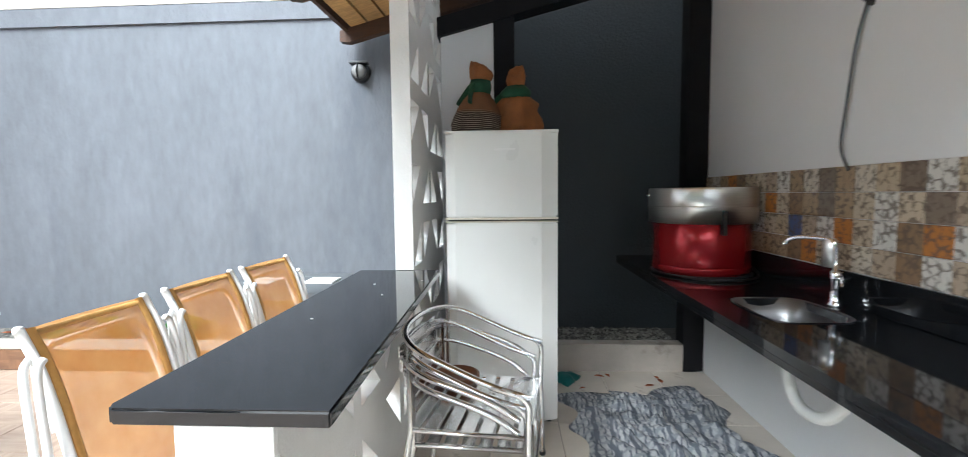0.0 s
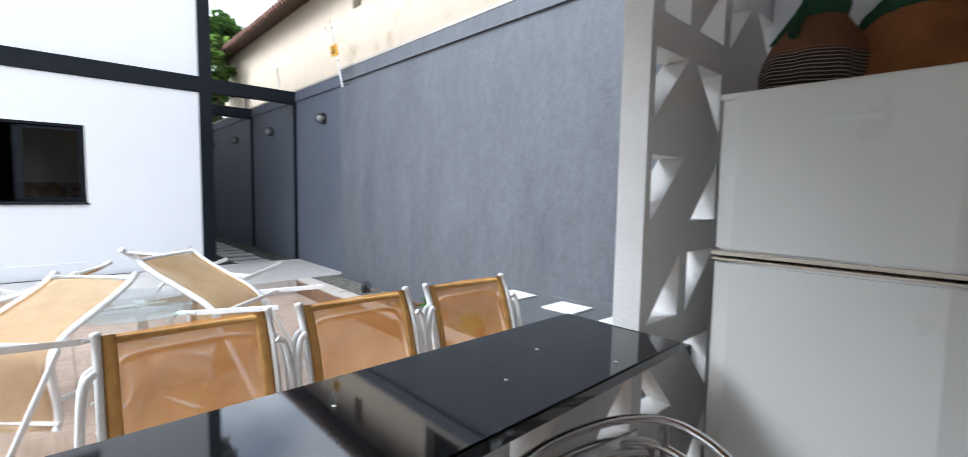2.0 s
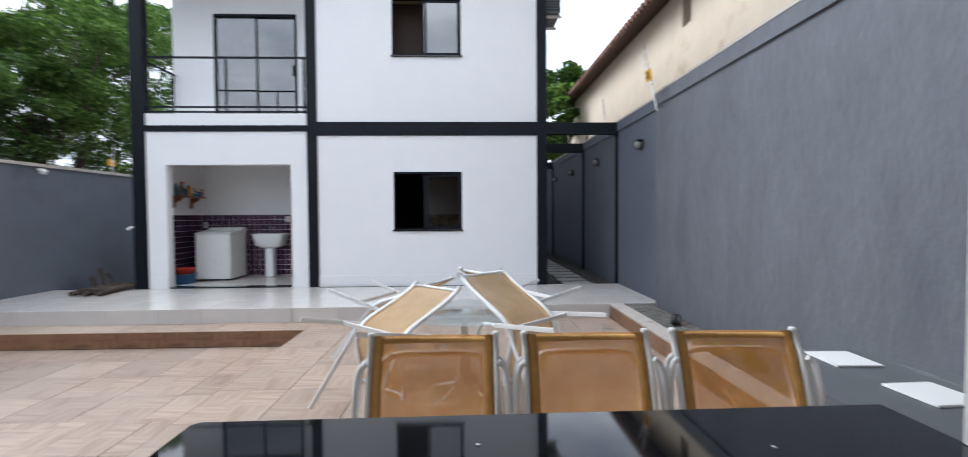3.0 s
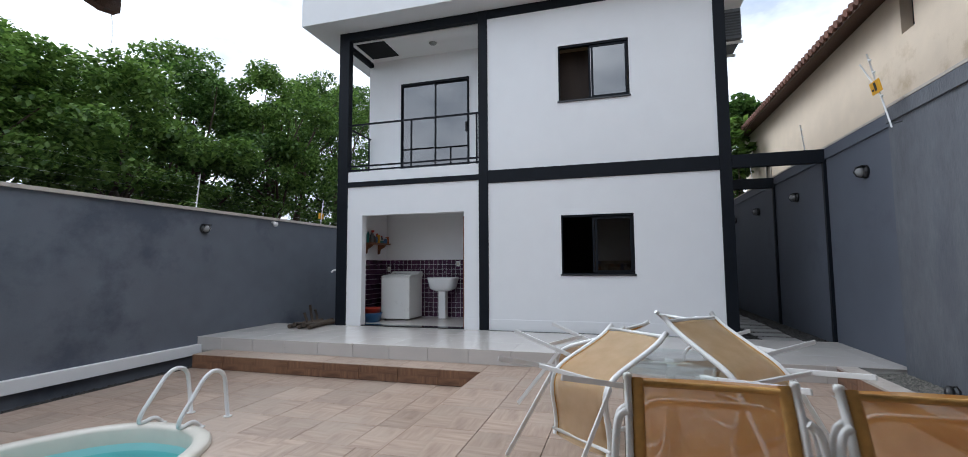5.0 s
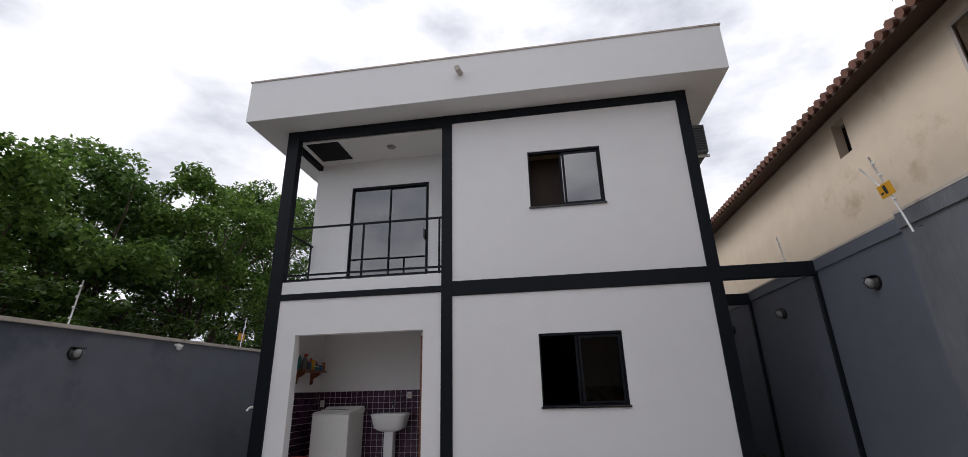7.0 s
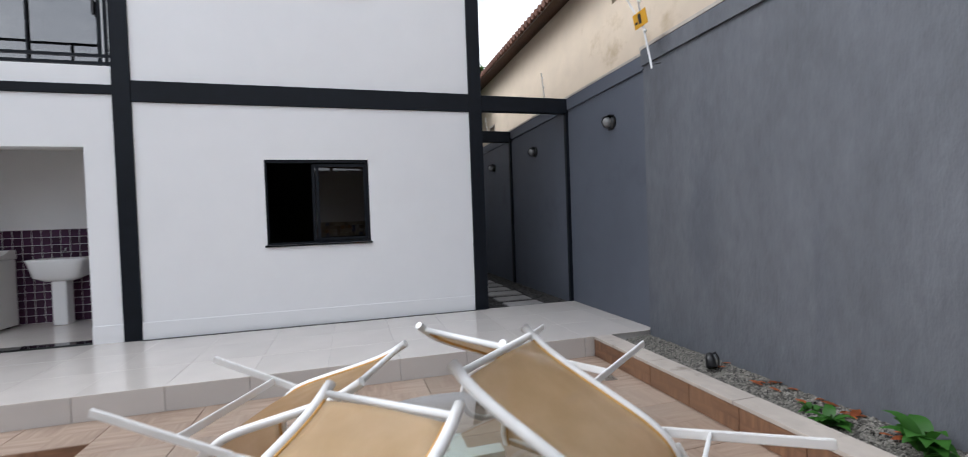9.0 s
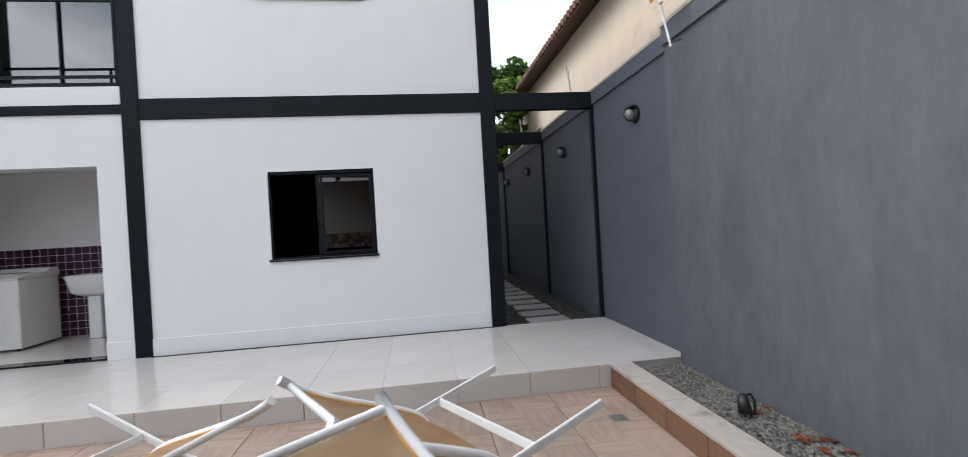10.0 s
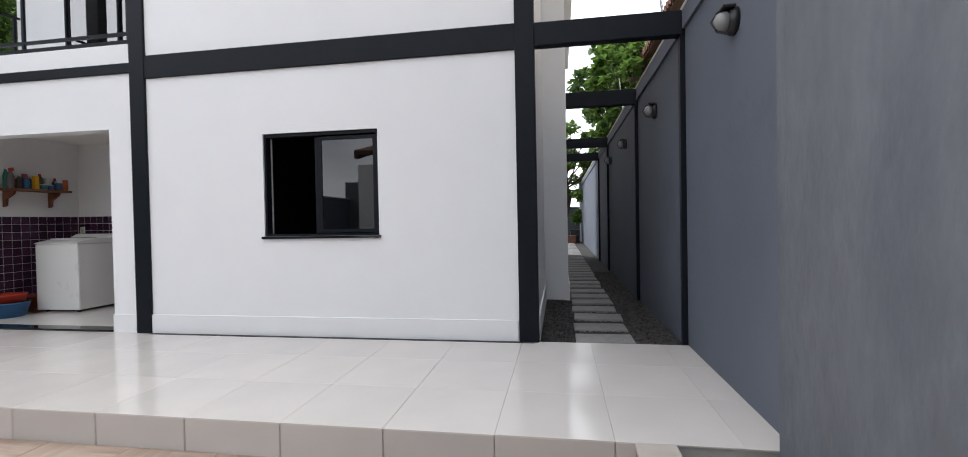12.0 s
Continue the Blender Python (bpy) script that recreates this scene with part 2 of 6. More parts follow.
def patchwork_mat():
    """Small printed tiles, each of another colour and ornament."""
    m = bpy.data.materials.new("patchwork_tile")
    m.use_nodes = True
    n, l = m.node_tree.nodes, m.node_tree.links
    b = n["Principled BSDF"]
    oi = n.new("ShaderNodeObjectInfo")
    rp = n.new("ShaderNodeValToRGB")
    rp.color_ramp.interpolation = "CONSTANT"
    shades = [(0.55, 0.45, 0.33), (0.26, 0.17, 0.10), (0.62, 0.55, 0.45), (0.48, 0.19, 0.05), (0.50, 0.40, 0.28), (0.10, 0.13, 0.26),
              (0.68, 0.65, 0.60), (0.40, 0.29, 0.18), (0.22, 0.17, 0.13), (0.58, 0.48, 0.36), (0.64, 0.57, 0.46), (0.45, 0.36, 0.27)]
    e = rp.color_ramp.elements
    e[0].position, e[0].color = 0, (*shades[0], 1)
    e[1].position, e[1].color = 1 / len(shades), (*shades[1], 1)
    for i in range(2, len(shades)):
        k = e.new(i / len(shades))
        k.color = (*shades[i], 1)
    l.new(oi.outputs["Random"], rp.inputs["Fac"])
    co = n.new("ShaderNodeTexCoord")
    mp = n.new("ShaderNodeMapping")
    l.new(co.outputs["Object"], mp.inputs["Vector"])
    off = n.new("ShaderNodeVectorMath")
    off.operation = "SCALE"
    off.inputs[0].default_value = (31, 17, 23)
    l.new(oi.outputs["Random"], off.inputs["Scale"])
    l.new(off.outputs["Vector"], mp.inputs["Location"])
    vo = n.new("ShaderNodeTexVoronoi")
    vo.feature = "DISTANCE_TO_EDGE"
    vo.inputs["Scale"].default_value = 30
    l.new(mp.outputs["Vector"], vo.inputs["Vector"])
    nz = n.new("ShaderNodeTexNoise")
    nz.inputs["Scale"].default_value, nz.inputs["Detail"].default_value = 30, 3
    l.new(mp.outputs["Vector"], nz.inputs["Vector"])
    ad = n.new("ShaderNodeMath")
    ad.operation = "ADD"
    l.new(vo.outputs["Distance"], ad.inputs[0])
    l.new(nz.outputs["Fac"], ad.inputs[1])
    rg = n.new("ShaderNodeMapRange")
    rg.inputs["From Min"].default_value, rg.inputs["From Max"].default_value = 0.62, 0.48
    rg.inputs["To Max"].default_value = 0.8
    l.new(ad.outputs[0], rg.inputs["Value"])
    mx = n.new("ShaderNodeMixRGB")
    mx.inputs["Color2"].default_value = (0.12, 0.09, 0.07, 1)
    l.new(rg.outputs["Result"], mx.inputs["Fac"])
    l.new(rp.outputs["Color"], mx.inputs["Color1"])
    l.new(mx.outputs["Color"], b.inputs["Base Color"])
    b.inputs["Roughness"].default_value = 0.25
    return m


def striped_mat(name, a, b_col, line, freq):
    """Coarse cloth with bands across."""
    m = mat(name, a, 0.9, vary=0.3, scale=14, bump=0.4, bump_scale=120)
    n, l = m.node_tree.nodes, m.node_tree.links
    b = n["Principled BSDF"]
    old = b.inputs["Base Color"].links[0].from_socket
    co = n.new("ShaderNodeTexCoord")
    wv = n.new("ShaderNodeTexWave")
    wv.bands_direction = "Z"
    wv.inputs["Scale"].default_value, wv.inputs["Distortion"].default_value = freq, 0.6
    l.new(co.outputs["Object"], wv.inputs["Vector"])
    rp = n.new("ShaderNodeValToRGB")
    rp.color_ramp.elements[0].position, rp.color_ramp.elements[0].color = 0.80, (*b_col, 1)
    rp.color_ramp.elements[1].position, rp.color_ramp.elements[1].color = 0.93, (*line, 1)
    l.new(wv.outputs["Fac"], rp.inputs["Fac"])
    sep = n.new("ShaderNodeSeparateXYZ")
    l.new(co.outputs["Object"], sep.inputs["Vector"])
    rg = n.new("ShaderNodeMapRange")
    rg.inputs["From Min"].default_value, rg.inputs["From Max"].default_value = 0.16, 0.13
    l.new(sep.outputs["Z"], rg.inputs["Value"])
    mx = n.new("ShaderNodeMixRGB")
    l.new(rg.outputs["Result"], mx.inputs["Fac"])
    l.new(old, mx.inputs["Color1"])
    l.new(rp.outputs["Color"], mx.inputs["Color2"])
    l.new(mx.outputs["Color"], b.inputs["Base Color"])
    return m


def plaid_mat(name, ground, stripe, pale):
    """Coarse cloth woven with uneven dark and mid stripes both ways."""
    m = mat(name, ground, 0.95, vary=0.25, scale=30, bump=0.35, bump_scale=110)
    n, l = m.node_tree.nodes, m.node_tree.links
    b = n["Principled BSDF"]
    col = b.inputs["Base Color"].links[0].from_socket
    co = n.new("ShaderNodeTexCoord")
    for axis, freq, tone, at in (("X", 9.0, stripe, 0.74), ("Y", 5.0, pale, 0.72), ("X", 3.1, stripe, 0.86)):
        wv = n.new("ShaderNodeTexWave")
        wv.bands_direction = axis
        wv.inputs["Scale"].default_value, wv.inputs["Distortion"].default_value, wv.inputs["Detail"].default_value = freq, 5.0, 3
        wv.inputs["Detail Scale"].default_value = 1.6
        l.new(co.outputs["Object"], wv.inputs["Vector"])
        rg = n.new("ShaderNodeMapRange")
        rg.inputs["From Min"].default_value, rg.inputs["From Max"].default_value = at, at + 0.08
        l.new(wv.outputs["Fac"], rg.inputs["Value"])
        mx = n.new("ShaderNodeMixRGB")
        mx.inputs["Color2"].default_value = (*tone, 1)
        l.new(rg.outputs["Result"], mx.inputs["Fac"])
        l.new(col, mx.inputs["Color1"])
        col = mx.outputs["Color"]
    l.new(col, b.inputs["Base Color"])
    return m


M_WHITE_WALL = mat("white_render", (0.77, 0.77, 0.775), 0.75, vary=0.025, scale=3, bump=0.06, bump_scale=160)
M_GREY_WALL = mat("grey_textured_render", (0.120, 0.127, 0.142), 0.85, vary=0.20, scale=16, bump=0.42, bump_scale=46, stretch=(1, 1, 0.38),
                  second=(0.085, 0.093, 0.11), second_at=0.56, second_scale=0.7)
M_GREY_SMOOTH = mat("grey_smooth_render", (0.102, 0.114, 0.142), 0.8, vary=0.10, scale=4, bump=0.12, bump_scale=60, second=(0.085, 0.095, 0.12), second_at=0.58, second_scale=0.9)
M_GREY_WEST = mat("damp_grey_render", (0.121, 0.133, 0.158), 0.8, vary=0.14, scale=3, bump=0.12, bump_scale=60, second=(0.070, 0.081, 0.106), second_at=0.53, second_scale=0.6)
# grey wall render again, with the kitchen's shade put into the colour
M_GREY_SHADED = mat("shaded_grey_wall", (0.040, 0.049, 0.056), 0.8, vary=0.12, scale=5, bump=0.3, bump_scale=45)
M_BLACK_STEEL = mat("black_painted_steel", (0.006, 0.008, 0.012), 0.5, spec=0.16, vary=0.25, scale=9, bump=0.05, bump_scale=90)
M_BLACK_WOOD = mat("black_stained_wood", (0.010, 0.010, 0.012), 0.6, vary=0.3, scale=9, spec=0.15)
M_SOFFIT = mat("white_soffit", (0.76, 0.75, 0.73), 0.8, vary=0.03, scale=2)
M_PORCELAIN = mat("white_floor_tile", (0.62, 0.58, 0.54), 0.12, vary=0.05, scale=2.5, random_value=0.03, second=(0.52, 0.49, 0.46), second_at=0.64, second_scale=2.2)
M_PORCELAIN_RISER = mat("riser_tile", (0.56, 0.53, 0.5), 0.25, vary=0.06, scale=3, random_value=0.04)
M_GROUT = mat("dirty_grout", (0.17, 0.15, 0.13), 0.9, vary=0.2, scale=20)
M_DECK = deck_tile_mat("deck_tile", (0.43, 0.325, 0.25), (0.27, 0.19, 0.14), 0.42)
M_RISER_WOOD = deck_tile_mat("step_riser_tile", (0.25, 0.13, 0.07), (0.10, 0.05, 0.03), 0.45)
M_CONCRETE_CAP = mat("weathered_cap_stone", (0.46, 0.41, 0.36), 0.7, vary=0.15, scale=9, bump=0.15, second=(0.28, 0.24, 0.2), second_at=0.58, second_scale=4)
M_SLAB = mat("path_slab", (0.24, 0.23, 0.22), 0.85, vary=0.25, scale=12, bump=0.4, random_value=0.1)
M_SOIL = mat("dark_gravel_soil", (0.045, 0.042, 0.038), 0.95, vary=0.4, scale=30, bump=0.8, bump_scale=50)
M_GRAVEL_DARK = mat("dark_gravel", (0.045, 0.042, 0.04), 0.9, vary=0.2, scale=30, random_value=0.7, island=True)
M_GRAVEL = mat("gravel", (0.14, 0.132, 0.115), 0.85, vary=0.2, scale=30, random_value=0.75, island=True)
M_KITCHEN_FLOOR = mat("kitchen_floor_tile", (0.60, 0.54, 0.47), 0.35, vary=0.12, scale=5, random_value=0.04, second=(0.26, 0.2, 0.15), second_at=0.6, second_scale=3)
M_GRANITE = mat("black_granite", (0.009, 0.010, 0.012), 0.045, vary=0.6, scale=160, spec=0.6, rvar=0.03, second=(0.03, 0.032, 0.036), second_at=0.60, second_scale=7)
M_COBOGO = mat("white_painted_block", (0.76, 0.75, 0.73), 0.7, vary=0.05, scale=8, bump=0.15, bump_scale=90)
M_FRIDGE = mat("aged_white_enamel", (0.70, 0.695, 0.67), 0.3, vary=0.03, scale=4, coat=0.2)
M_FRIDGE_TRIM = mat("yellowed_plastic", (0.6, 0.55, 0.45), 0.5, vary=0.08, scale=10)
M_ALU = mat("polished_aluminium", (0.78, 0.78, 0.78), 0.2, 1.0, vary=0.06, scale=14)
M_SINK = mat("sink_steel", (0.22, 0.22, 0.225), 0.34, 1.0, vary=0.15, scale=10, stretch=(1, 1, 12))
M_STEEL = mat("brushed_steel", (0.74, 0.73, 0.71), 0.33, 1.0, vary=0.1, scale=10, stretch=(1, 1, 12))
M_CHROME = mat("chrome", (0.8, 0.8, 0.82), 0.08, 1.0, vary=0.03)
M_RED = mat("red_enamel", (0.36, 0.008, 0.014), 0.24, 0.55, vary=0.10, scale=5, coat=0.3)
M_WHITE_METAL = mat("white_powder_coat", (0.74, 0.74, 0.73), 0.4, vary=0.06, scale=12, second=(0.5, 0.48, 0.44), second_at=0.68, second_scale=9)
M_SLING = sling_fabric("orange_sling", (0.74, 0.40, 0.115), (0.84, 0.51, 0.19), 0.25)
M_SLING_PALE = sling_fabric("tan_sling", (0.70, 0.54, 0.34), (0.79, 0.63, 0.43), 0.12)
M_SLING_HEM = mat("sling_hem", (0.52, 0.29, 0.085), 0.9, vary=0.2, scale=40)
M_PLASTIC_WHITE = mat("white_plastic", (0.75, 0.75, 0.73), 0.35, vary=0.03)
M_PLASTIC_BLACK = mat("black_plastic", (0.015, 0.015, 0.016), 0.4, vary=0.2)
M_CERAMIC = mat("white_ceramic", (0.78, 0.78, 0.78), 0.15, vary=0.02, coat=0.3)
M_PURPLE = mat("purple_tile", (0.055, 0.022, 0.05), 0.16, vary=0.2, scale=12, random_value=0.3)
M_WHITE_GROUT = mat("pale_grout", (0.72, 0.70, 0.70), 0.9, vary=0.1)
M_PATCH = patchwork_mat()
M_WOOD = mat("varnished_wood", (0.16, 0.055, 0.02), 0.4, vary=0.3, scale=12, stretch=(1, 8, 8))
M_RAFTER = mat("dark_rafter_wood", (0.06, 0.026, 0.012), 0.7, vary=0.35, scale=9, stretch=(1, 8, 8), bump=0.3)
M_LATH = mat("pale_roof_board", (0.46, 0.27, 0.10), 0.75, vary=0.35, scale=8, stretch=(1, 6, 6), random_value=0.2)
M_CLAY = mat("old_clay_roof_tile", (0.16, 0.075, 0.05), 0.9, vary=0.35, scale=7, random_value=0.25, island=True, bump=0.3)
M_CREAM = mat("cream_painted_wall", (0.62, 0.52, 0.40), 0.85, vary=0.08, scale=2.5, bump=0.15, bump_scale=40, second=(0.46, 0.36, 0.24), second_at=0.6, second_scale=0.8)
M_LIGHT_GROUT = mat("pale_floor_grout", (0.50, 0.47, 0.435), 0.8, vary=0.1, scale=20)
# room paint darkened tenfold, so that the interior's lack of light is in the colour
M_UNLIT_ROOM = mat("unlit_room_dark", (0.05, 0.046, 0.042), 0.9, vary=0.05)
M_PANE = glass("tinted_pane", (0.05, 0.055, 0.06), 0.02, 0.045)
M_PANE_CLEAR = glass("sliding_pane", (0.22, 0.24, 0.25), 0.02, 0.20)
M_TABLE_GLASS = glass("table_glass", (0.9, 0.94, 0.93), 0.03, 0.03)
M_POOL = mat("pool_gelcoat_blue", (0.44, 0.75, 0.74), 0.3, vary=0.05, scale=3)
M_POOL_RIM = mat("pool_rim_cream", (0.66, 0.62, 0.54), 0.35, vary=0.06, scale=8)
M_CLOTH = plaid_mat("crumpled_striped_cloth", (0.62, 0.63, 0.64), (0.20, 0.22, 0.26), (0.40, 0.42, 0.46))
M_BAG = striped_mat("striped_bag_cloth", (0.17, 0.075, 0.032), (0.025, 0.016, 0.013), (0.33, 0.28, 0.22), 26)
M_BAG_PLAIN = mat("rust_brown_cloth", (0.26, 0.095, 0.03), 0.9, vary=0.35, scale=12, bump=0.4, bump_scale=90)
M_GREEN_CLOTH = mat("green_cloth", (0.012, 0.06, 0.03), 0.9, vary=0.4, scale=20)
M_TEAL = mat("teal_plastic_bag", (0.01, 0.16, 0.15), 0.4, vary=0.3, scale=15)
M_GREY_TOP = mat("grey_weathered_cover", (0.095, 0.102, 0.108), 0.6, vary=0.2, scale=5, stretch=(1, 5, 1), second=(0.22, 0.23, 0.23), second_at=0.6, second_scale=1.5)
M_BLUE = mat("blue_plastic", (0.02, 0.10, 0.24), 0.35)
M_RED_PLASTIC = mat("red_plastic", (0.42, 0.04, 0.02), 0.4)
M_ORANGE = mat("dry_leaf", (0.36, 0.10, 0.03), 0.8, vary=0.4, scale=30)
M_YELLOW = mat("yellow_warning_plate", (0.7, 0.36, 0.01), 0.5)
M_INK_AND_VOID = mat("ink_and_dark_void", (0.02, 0.02, 0.02), 0.6)
M_BARK = mat("bark", (0.07, 0.05, 0.035), 0.95, vary=0.4, scale=9, bump=0.6, bump_scale=25)
M_LEAF = leaf_mat("leaf_mid_green", (0.035, 0.085, 0.016), (0.20, 0.32, 0.065))
M_LEAF_DARK = leaf_mat("leaf_dark_green", (0.026, 0.066, 0.015), (0.12, 0.21, 0.045))
M_LEAF_PLANT = leaf_mat("leaf_bright_green", (0.03, 0.12, 0.02), (0.09, 0.27, 0.03))
M_LAMP_GLASS = mat("frosted_lamp_glass", (0.24, 0.24, 0.235), 0.3, vary=0.05)
M_BULB = mat("bulb", (0.9, 0.7, 0.4), 0.4)
M_BULB.node_tree.nodes["Principled BSDF"].inputs["Emission Color"].default_value = (1, 0.72, 0.35, 1)
M_BULB.node_tree.nodes["Principled BSDF"].inputs["Emission Strength"].default_value = 14
M_ROOM_WALL = mat("room_paint", (0.5, 0.46, 0.42), 0.9, vary=0.05)
M_BROWN = mat("brown_curtain", (0.055, 0.040, 0.032), 0.9, vary=0.3, scale=8, stretch=(1, 1, 0.1))
M_WATER = glass("pool_water", (0.62, 0.92, 0.93), 0.03, 0.01, 1.33)


# ---- mesh helpers ----
def box(bm, x0, x1, y0, y1, z0, z1, bevel=0.0):
    verts = [bm.verts.new((x, y, z)) for z in (z0, z1) for x, y in ((x0, y0), (x1, y0), (x1, y1), (x0, y1))]
    faces = [bm.faces.new([verts[i] for i in q]) for q in ((3, 2, 1, 0), (4, 5, 6, 7), (0, 1, 5, 4), (1, 2, 6, 5), (2, 3, 7, 6), (3, 0, 4, 7))]
    if bevel:
        edges = list({e for f in faces for e in f.edges})
        bmesh.ops.bevel(bm, geom=edges, offset=bevel, segments=2, affect="EDGES", profile=0.6)
    return bm


def boxes(*specs, bevel=0.0):
    bm = bmesh.new()
    for s in specs:
        box(bm, *s, bevel=bevel)
    return bm


def tube(bm, points, r, seg=10, flat=1.0, closed=False):
    """A round or flattened tube along points."""
    pts = [Vector(p) for p in points]
    rings, up = [], None
    n = len(pts)
    for i, p in enumerate(pts):
        a = pts[i - 1] if (i or closed) else p
        b = pts[(i + 1) % n] if (i < n - 1 or closed) else p
        d = (b - a).normalized()
        if up is None:
            up = Vector((0, 0, 1)) if abs(d.z) < 0.9 else Vector((1, 0, 0))
        side = d.cross(up).normalized()
        up = side.cross(d).normalized()
        rings.append([bm.verts.new(p + r * (side * math.cos(k) * flat + up * math.sin(k))) for k in [2 * math.pi * j / seg for j in range(seg)]])
    for i in range(n if closed else n - 1):
        a, b = rings[i], rings[(i + 1) % n]
        for j in range(seg):
            bm.faces.new((a[j], a[(j + 1) % seg], b[(j + 1) % seg], b[j])).smooth = True
    if not closed:
        bm.faces.new(rings[0])
        bm.faces.new(rings[-1][::-1])
    return bm


def smooth_path(points, rad=0.06, steps=5):
    """Round off the corners of a line of points."""
    pts = [Vector(p) for p in points]
    out = [pts[0]]
    for i in range(1, len(pts) - 1):
        p, a, b = pts[i], pts[i - 1], pts[i + 1]
        ra, rb = min(rad, (a - p).length * 0.49), min(rad, (b - p).length * 0.49)
        s, e = p + (a - p).normalized() * ra, p + (b - p).normalized() * rb
        for k in range(steps + 1):
            t = k / steps
            out.append(s * (1 - t) ** 2 + p * 2 * t * (1 - t) + e * t * t)
    return out + [pts[-1]]


def lathe(bm, profile, seg=28, centre=(0, 0, 0), wobble=None):
    rings = []
    for r, z in profile:
        ring = []
        for j in range(seg):
            a = 2 * math.pi * j / seg
            k = wobble(a, z) if wobble else 1
            ring.append(bm.verts.new((centre[0] + r * k * math.cos(a), centre[1] + r * k * math.sin(a), centre[2] + z)))
        rings.append(ring)
    for a, b in zip(rings, rings[1:]):
        for j in range(seg):
            bm.faces.new((a[j], a[(j + 1) % seg], b[(j + 1) % seg], b[j])).smooth = True
    if profile[0][0] > 1e-4:
        bm.faces.new(rings[0][::-1])
    if profile[-1][0] > 1e-4:
        bm.faces.new(rings[-1])
    return bm


def prism(bm, outline, axis, a0, a1):
    """Extrude a flat outline of (u, v) along an axis: x gives (y, z), y gives (x, z), z gives (x, y)."""
    def place(u, v, w):
        return {"x": (w, u, v), "y": (u, w, v), "z": (u, v, w)}[axis]
    lo = [bm.verts.new(place(u, v, a0)) for u, v in outline]
    hi = [bm.verts.new(place(u, v, a1)) for u, v in outline]
    bm.faces.new(lo[::-1])
    bm.faces.new(hi)
    n = len(outline)
    for i in range(n):
        bm.faces.new((lo[i], lo[(i + 1) % n], hi[(i + 1) % n], hi[i]))
    bmesh.ops.recalc_face_normals(bm, faces=bm.faces[:])
    return bm


def panel(axis, a0, a1, u0, u1, z0, z1, holes):
    """A wall slab across axis x or y from a0 to a1, with rectangular holes (u0, u1, z0, z1) right through it."""
    us = sorted({u0, u1, *[h[0] for h in holes], *[h[1] for h in holes]})
    zs = sorted({z0, z1, *[h[2] for h in holes], *[h[3] for h in holes]})
    us, zs = [u for u in us if u0 <= u <= u1], [z for z in zs if z0 <= z <= z1]

    def solid(i, j):
        if not (0 <= i < len(us) - 1 and 0 <= j < len(zs) - 1):
            return False
        u, z = (us[i] + us[i + 1]) / 2, (zs[j] + zs[j + 1]) / 2
        return not any(h[0] < u < h[1] and h[2] < z < h[3] for h in holes)
    bm, cache = bmesh.new(), {}

    def v(a, u, z):
        if (a, u, z) not in cache:
            cache[a, u, z] = bm.verts.new((a, u, z) if axis == "x" else (u, a, z))
        return cache[a, u, z]
    for i in range(len(us) - 1):
        for j in range(len(zs) - 1):
            if not solid(i, j):
                continue
            ua, ub, za, zb = us[i], us[i + 1], zs[j], zs[j + 1]
            for a in (a0, a1):
                bm.faces.new((v(a, ua, za), v(a, ub, za), v(a, ub, zb), v(a, ua, zb)))
            for di, dj, p, q in ((-1, 0, (ua, za), (ua, zb)), (1, 0, (ub, za), (ub, zb)), (0, -1, (ua, za), (ub, za)), (0, 1, (ua, zb), (ub, zb))):
                if not solid(i + di, j + dj):
                    bm.faces.new((v(a0, *p), v(a0, *q), v(a1, *q), v(a1, *p)))
    bmesh.ops.recalc_face_normals(bm, faces=bm.faces[:])
    return bm


def mesh_of(name, bm, material):
    me = bpy.data.meshes.new(name)
    bm.to_mesh(me)
    bm.free()
    for m in (material if isinstance(material, (list, tuple)) else [material]):
        me.materials.append(m)
    return me


def part(name, bm, material, parent, label="", at=None):
    """Link a bmesh as one mesh object under a thing or a part."""
    ob = new(name, mesh_of(name, bm, material))
    ob.parent = parent
    if at is not None:
        ob.matrix_basis = at
    if label:
        ob["label"] = label
    return ob


def thing(name, m, label, category, group="", kind=""):
    ob = new(name)
    ob.empty_display_size = 0.1
    ob.matrix_basis = m
    return tagged(ob, label, category, group, kind)


def solo(name, bm, material, label, category, group="", kind="", at=None):
    ob = new(name, mesh_of(name, bm, material))
    if at is not None:
        ob.matrix_basis = at
    return tagged(ob, label, category, group, kind)


def structure(name, bm, material, label="", category="", at=None):
    return solo(name, bm, material, label, category, kind="structure", at=at)


def piece(name, mesh, parent, m):
    ob = new(name, mesh)
    ob.parent = parent
    ob.matrix_basis = m
    return ob


# ---- the plan ----
FACADE, PLAT, PLAT_FRONT, STEP_FRONT, LOW = -7.93, 0.20, -6.03, -5.61, -0.21
HOUSE_L, HOUSE_R = -4.17, 3.13
WALL_R, WALL_R_FAR, WALL_L = 4.36, 4.455, -5.62
DECK_EDGE, DECK_L = -0.425, -5.22

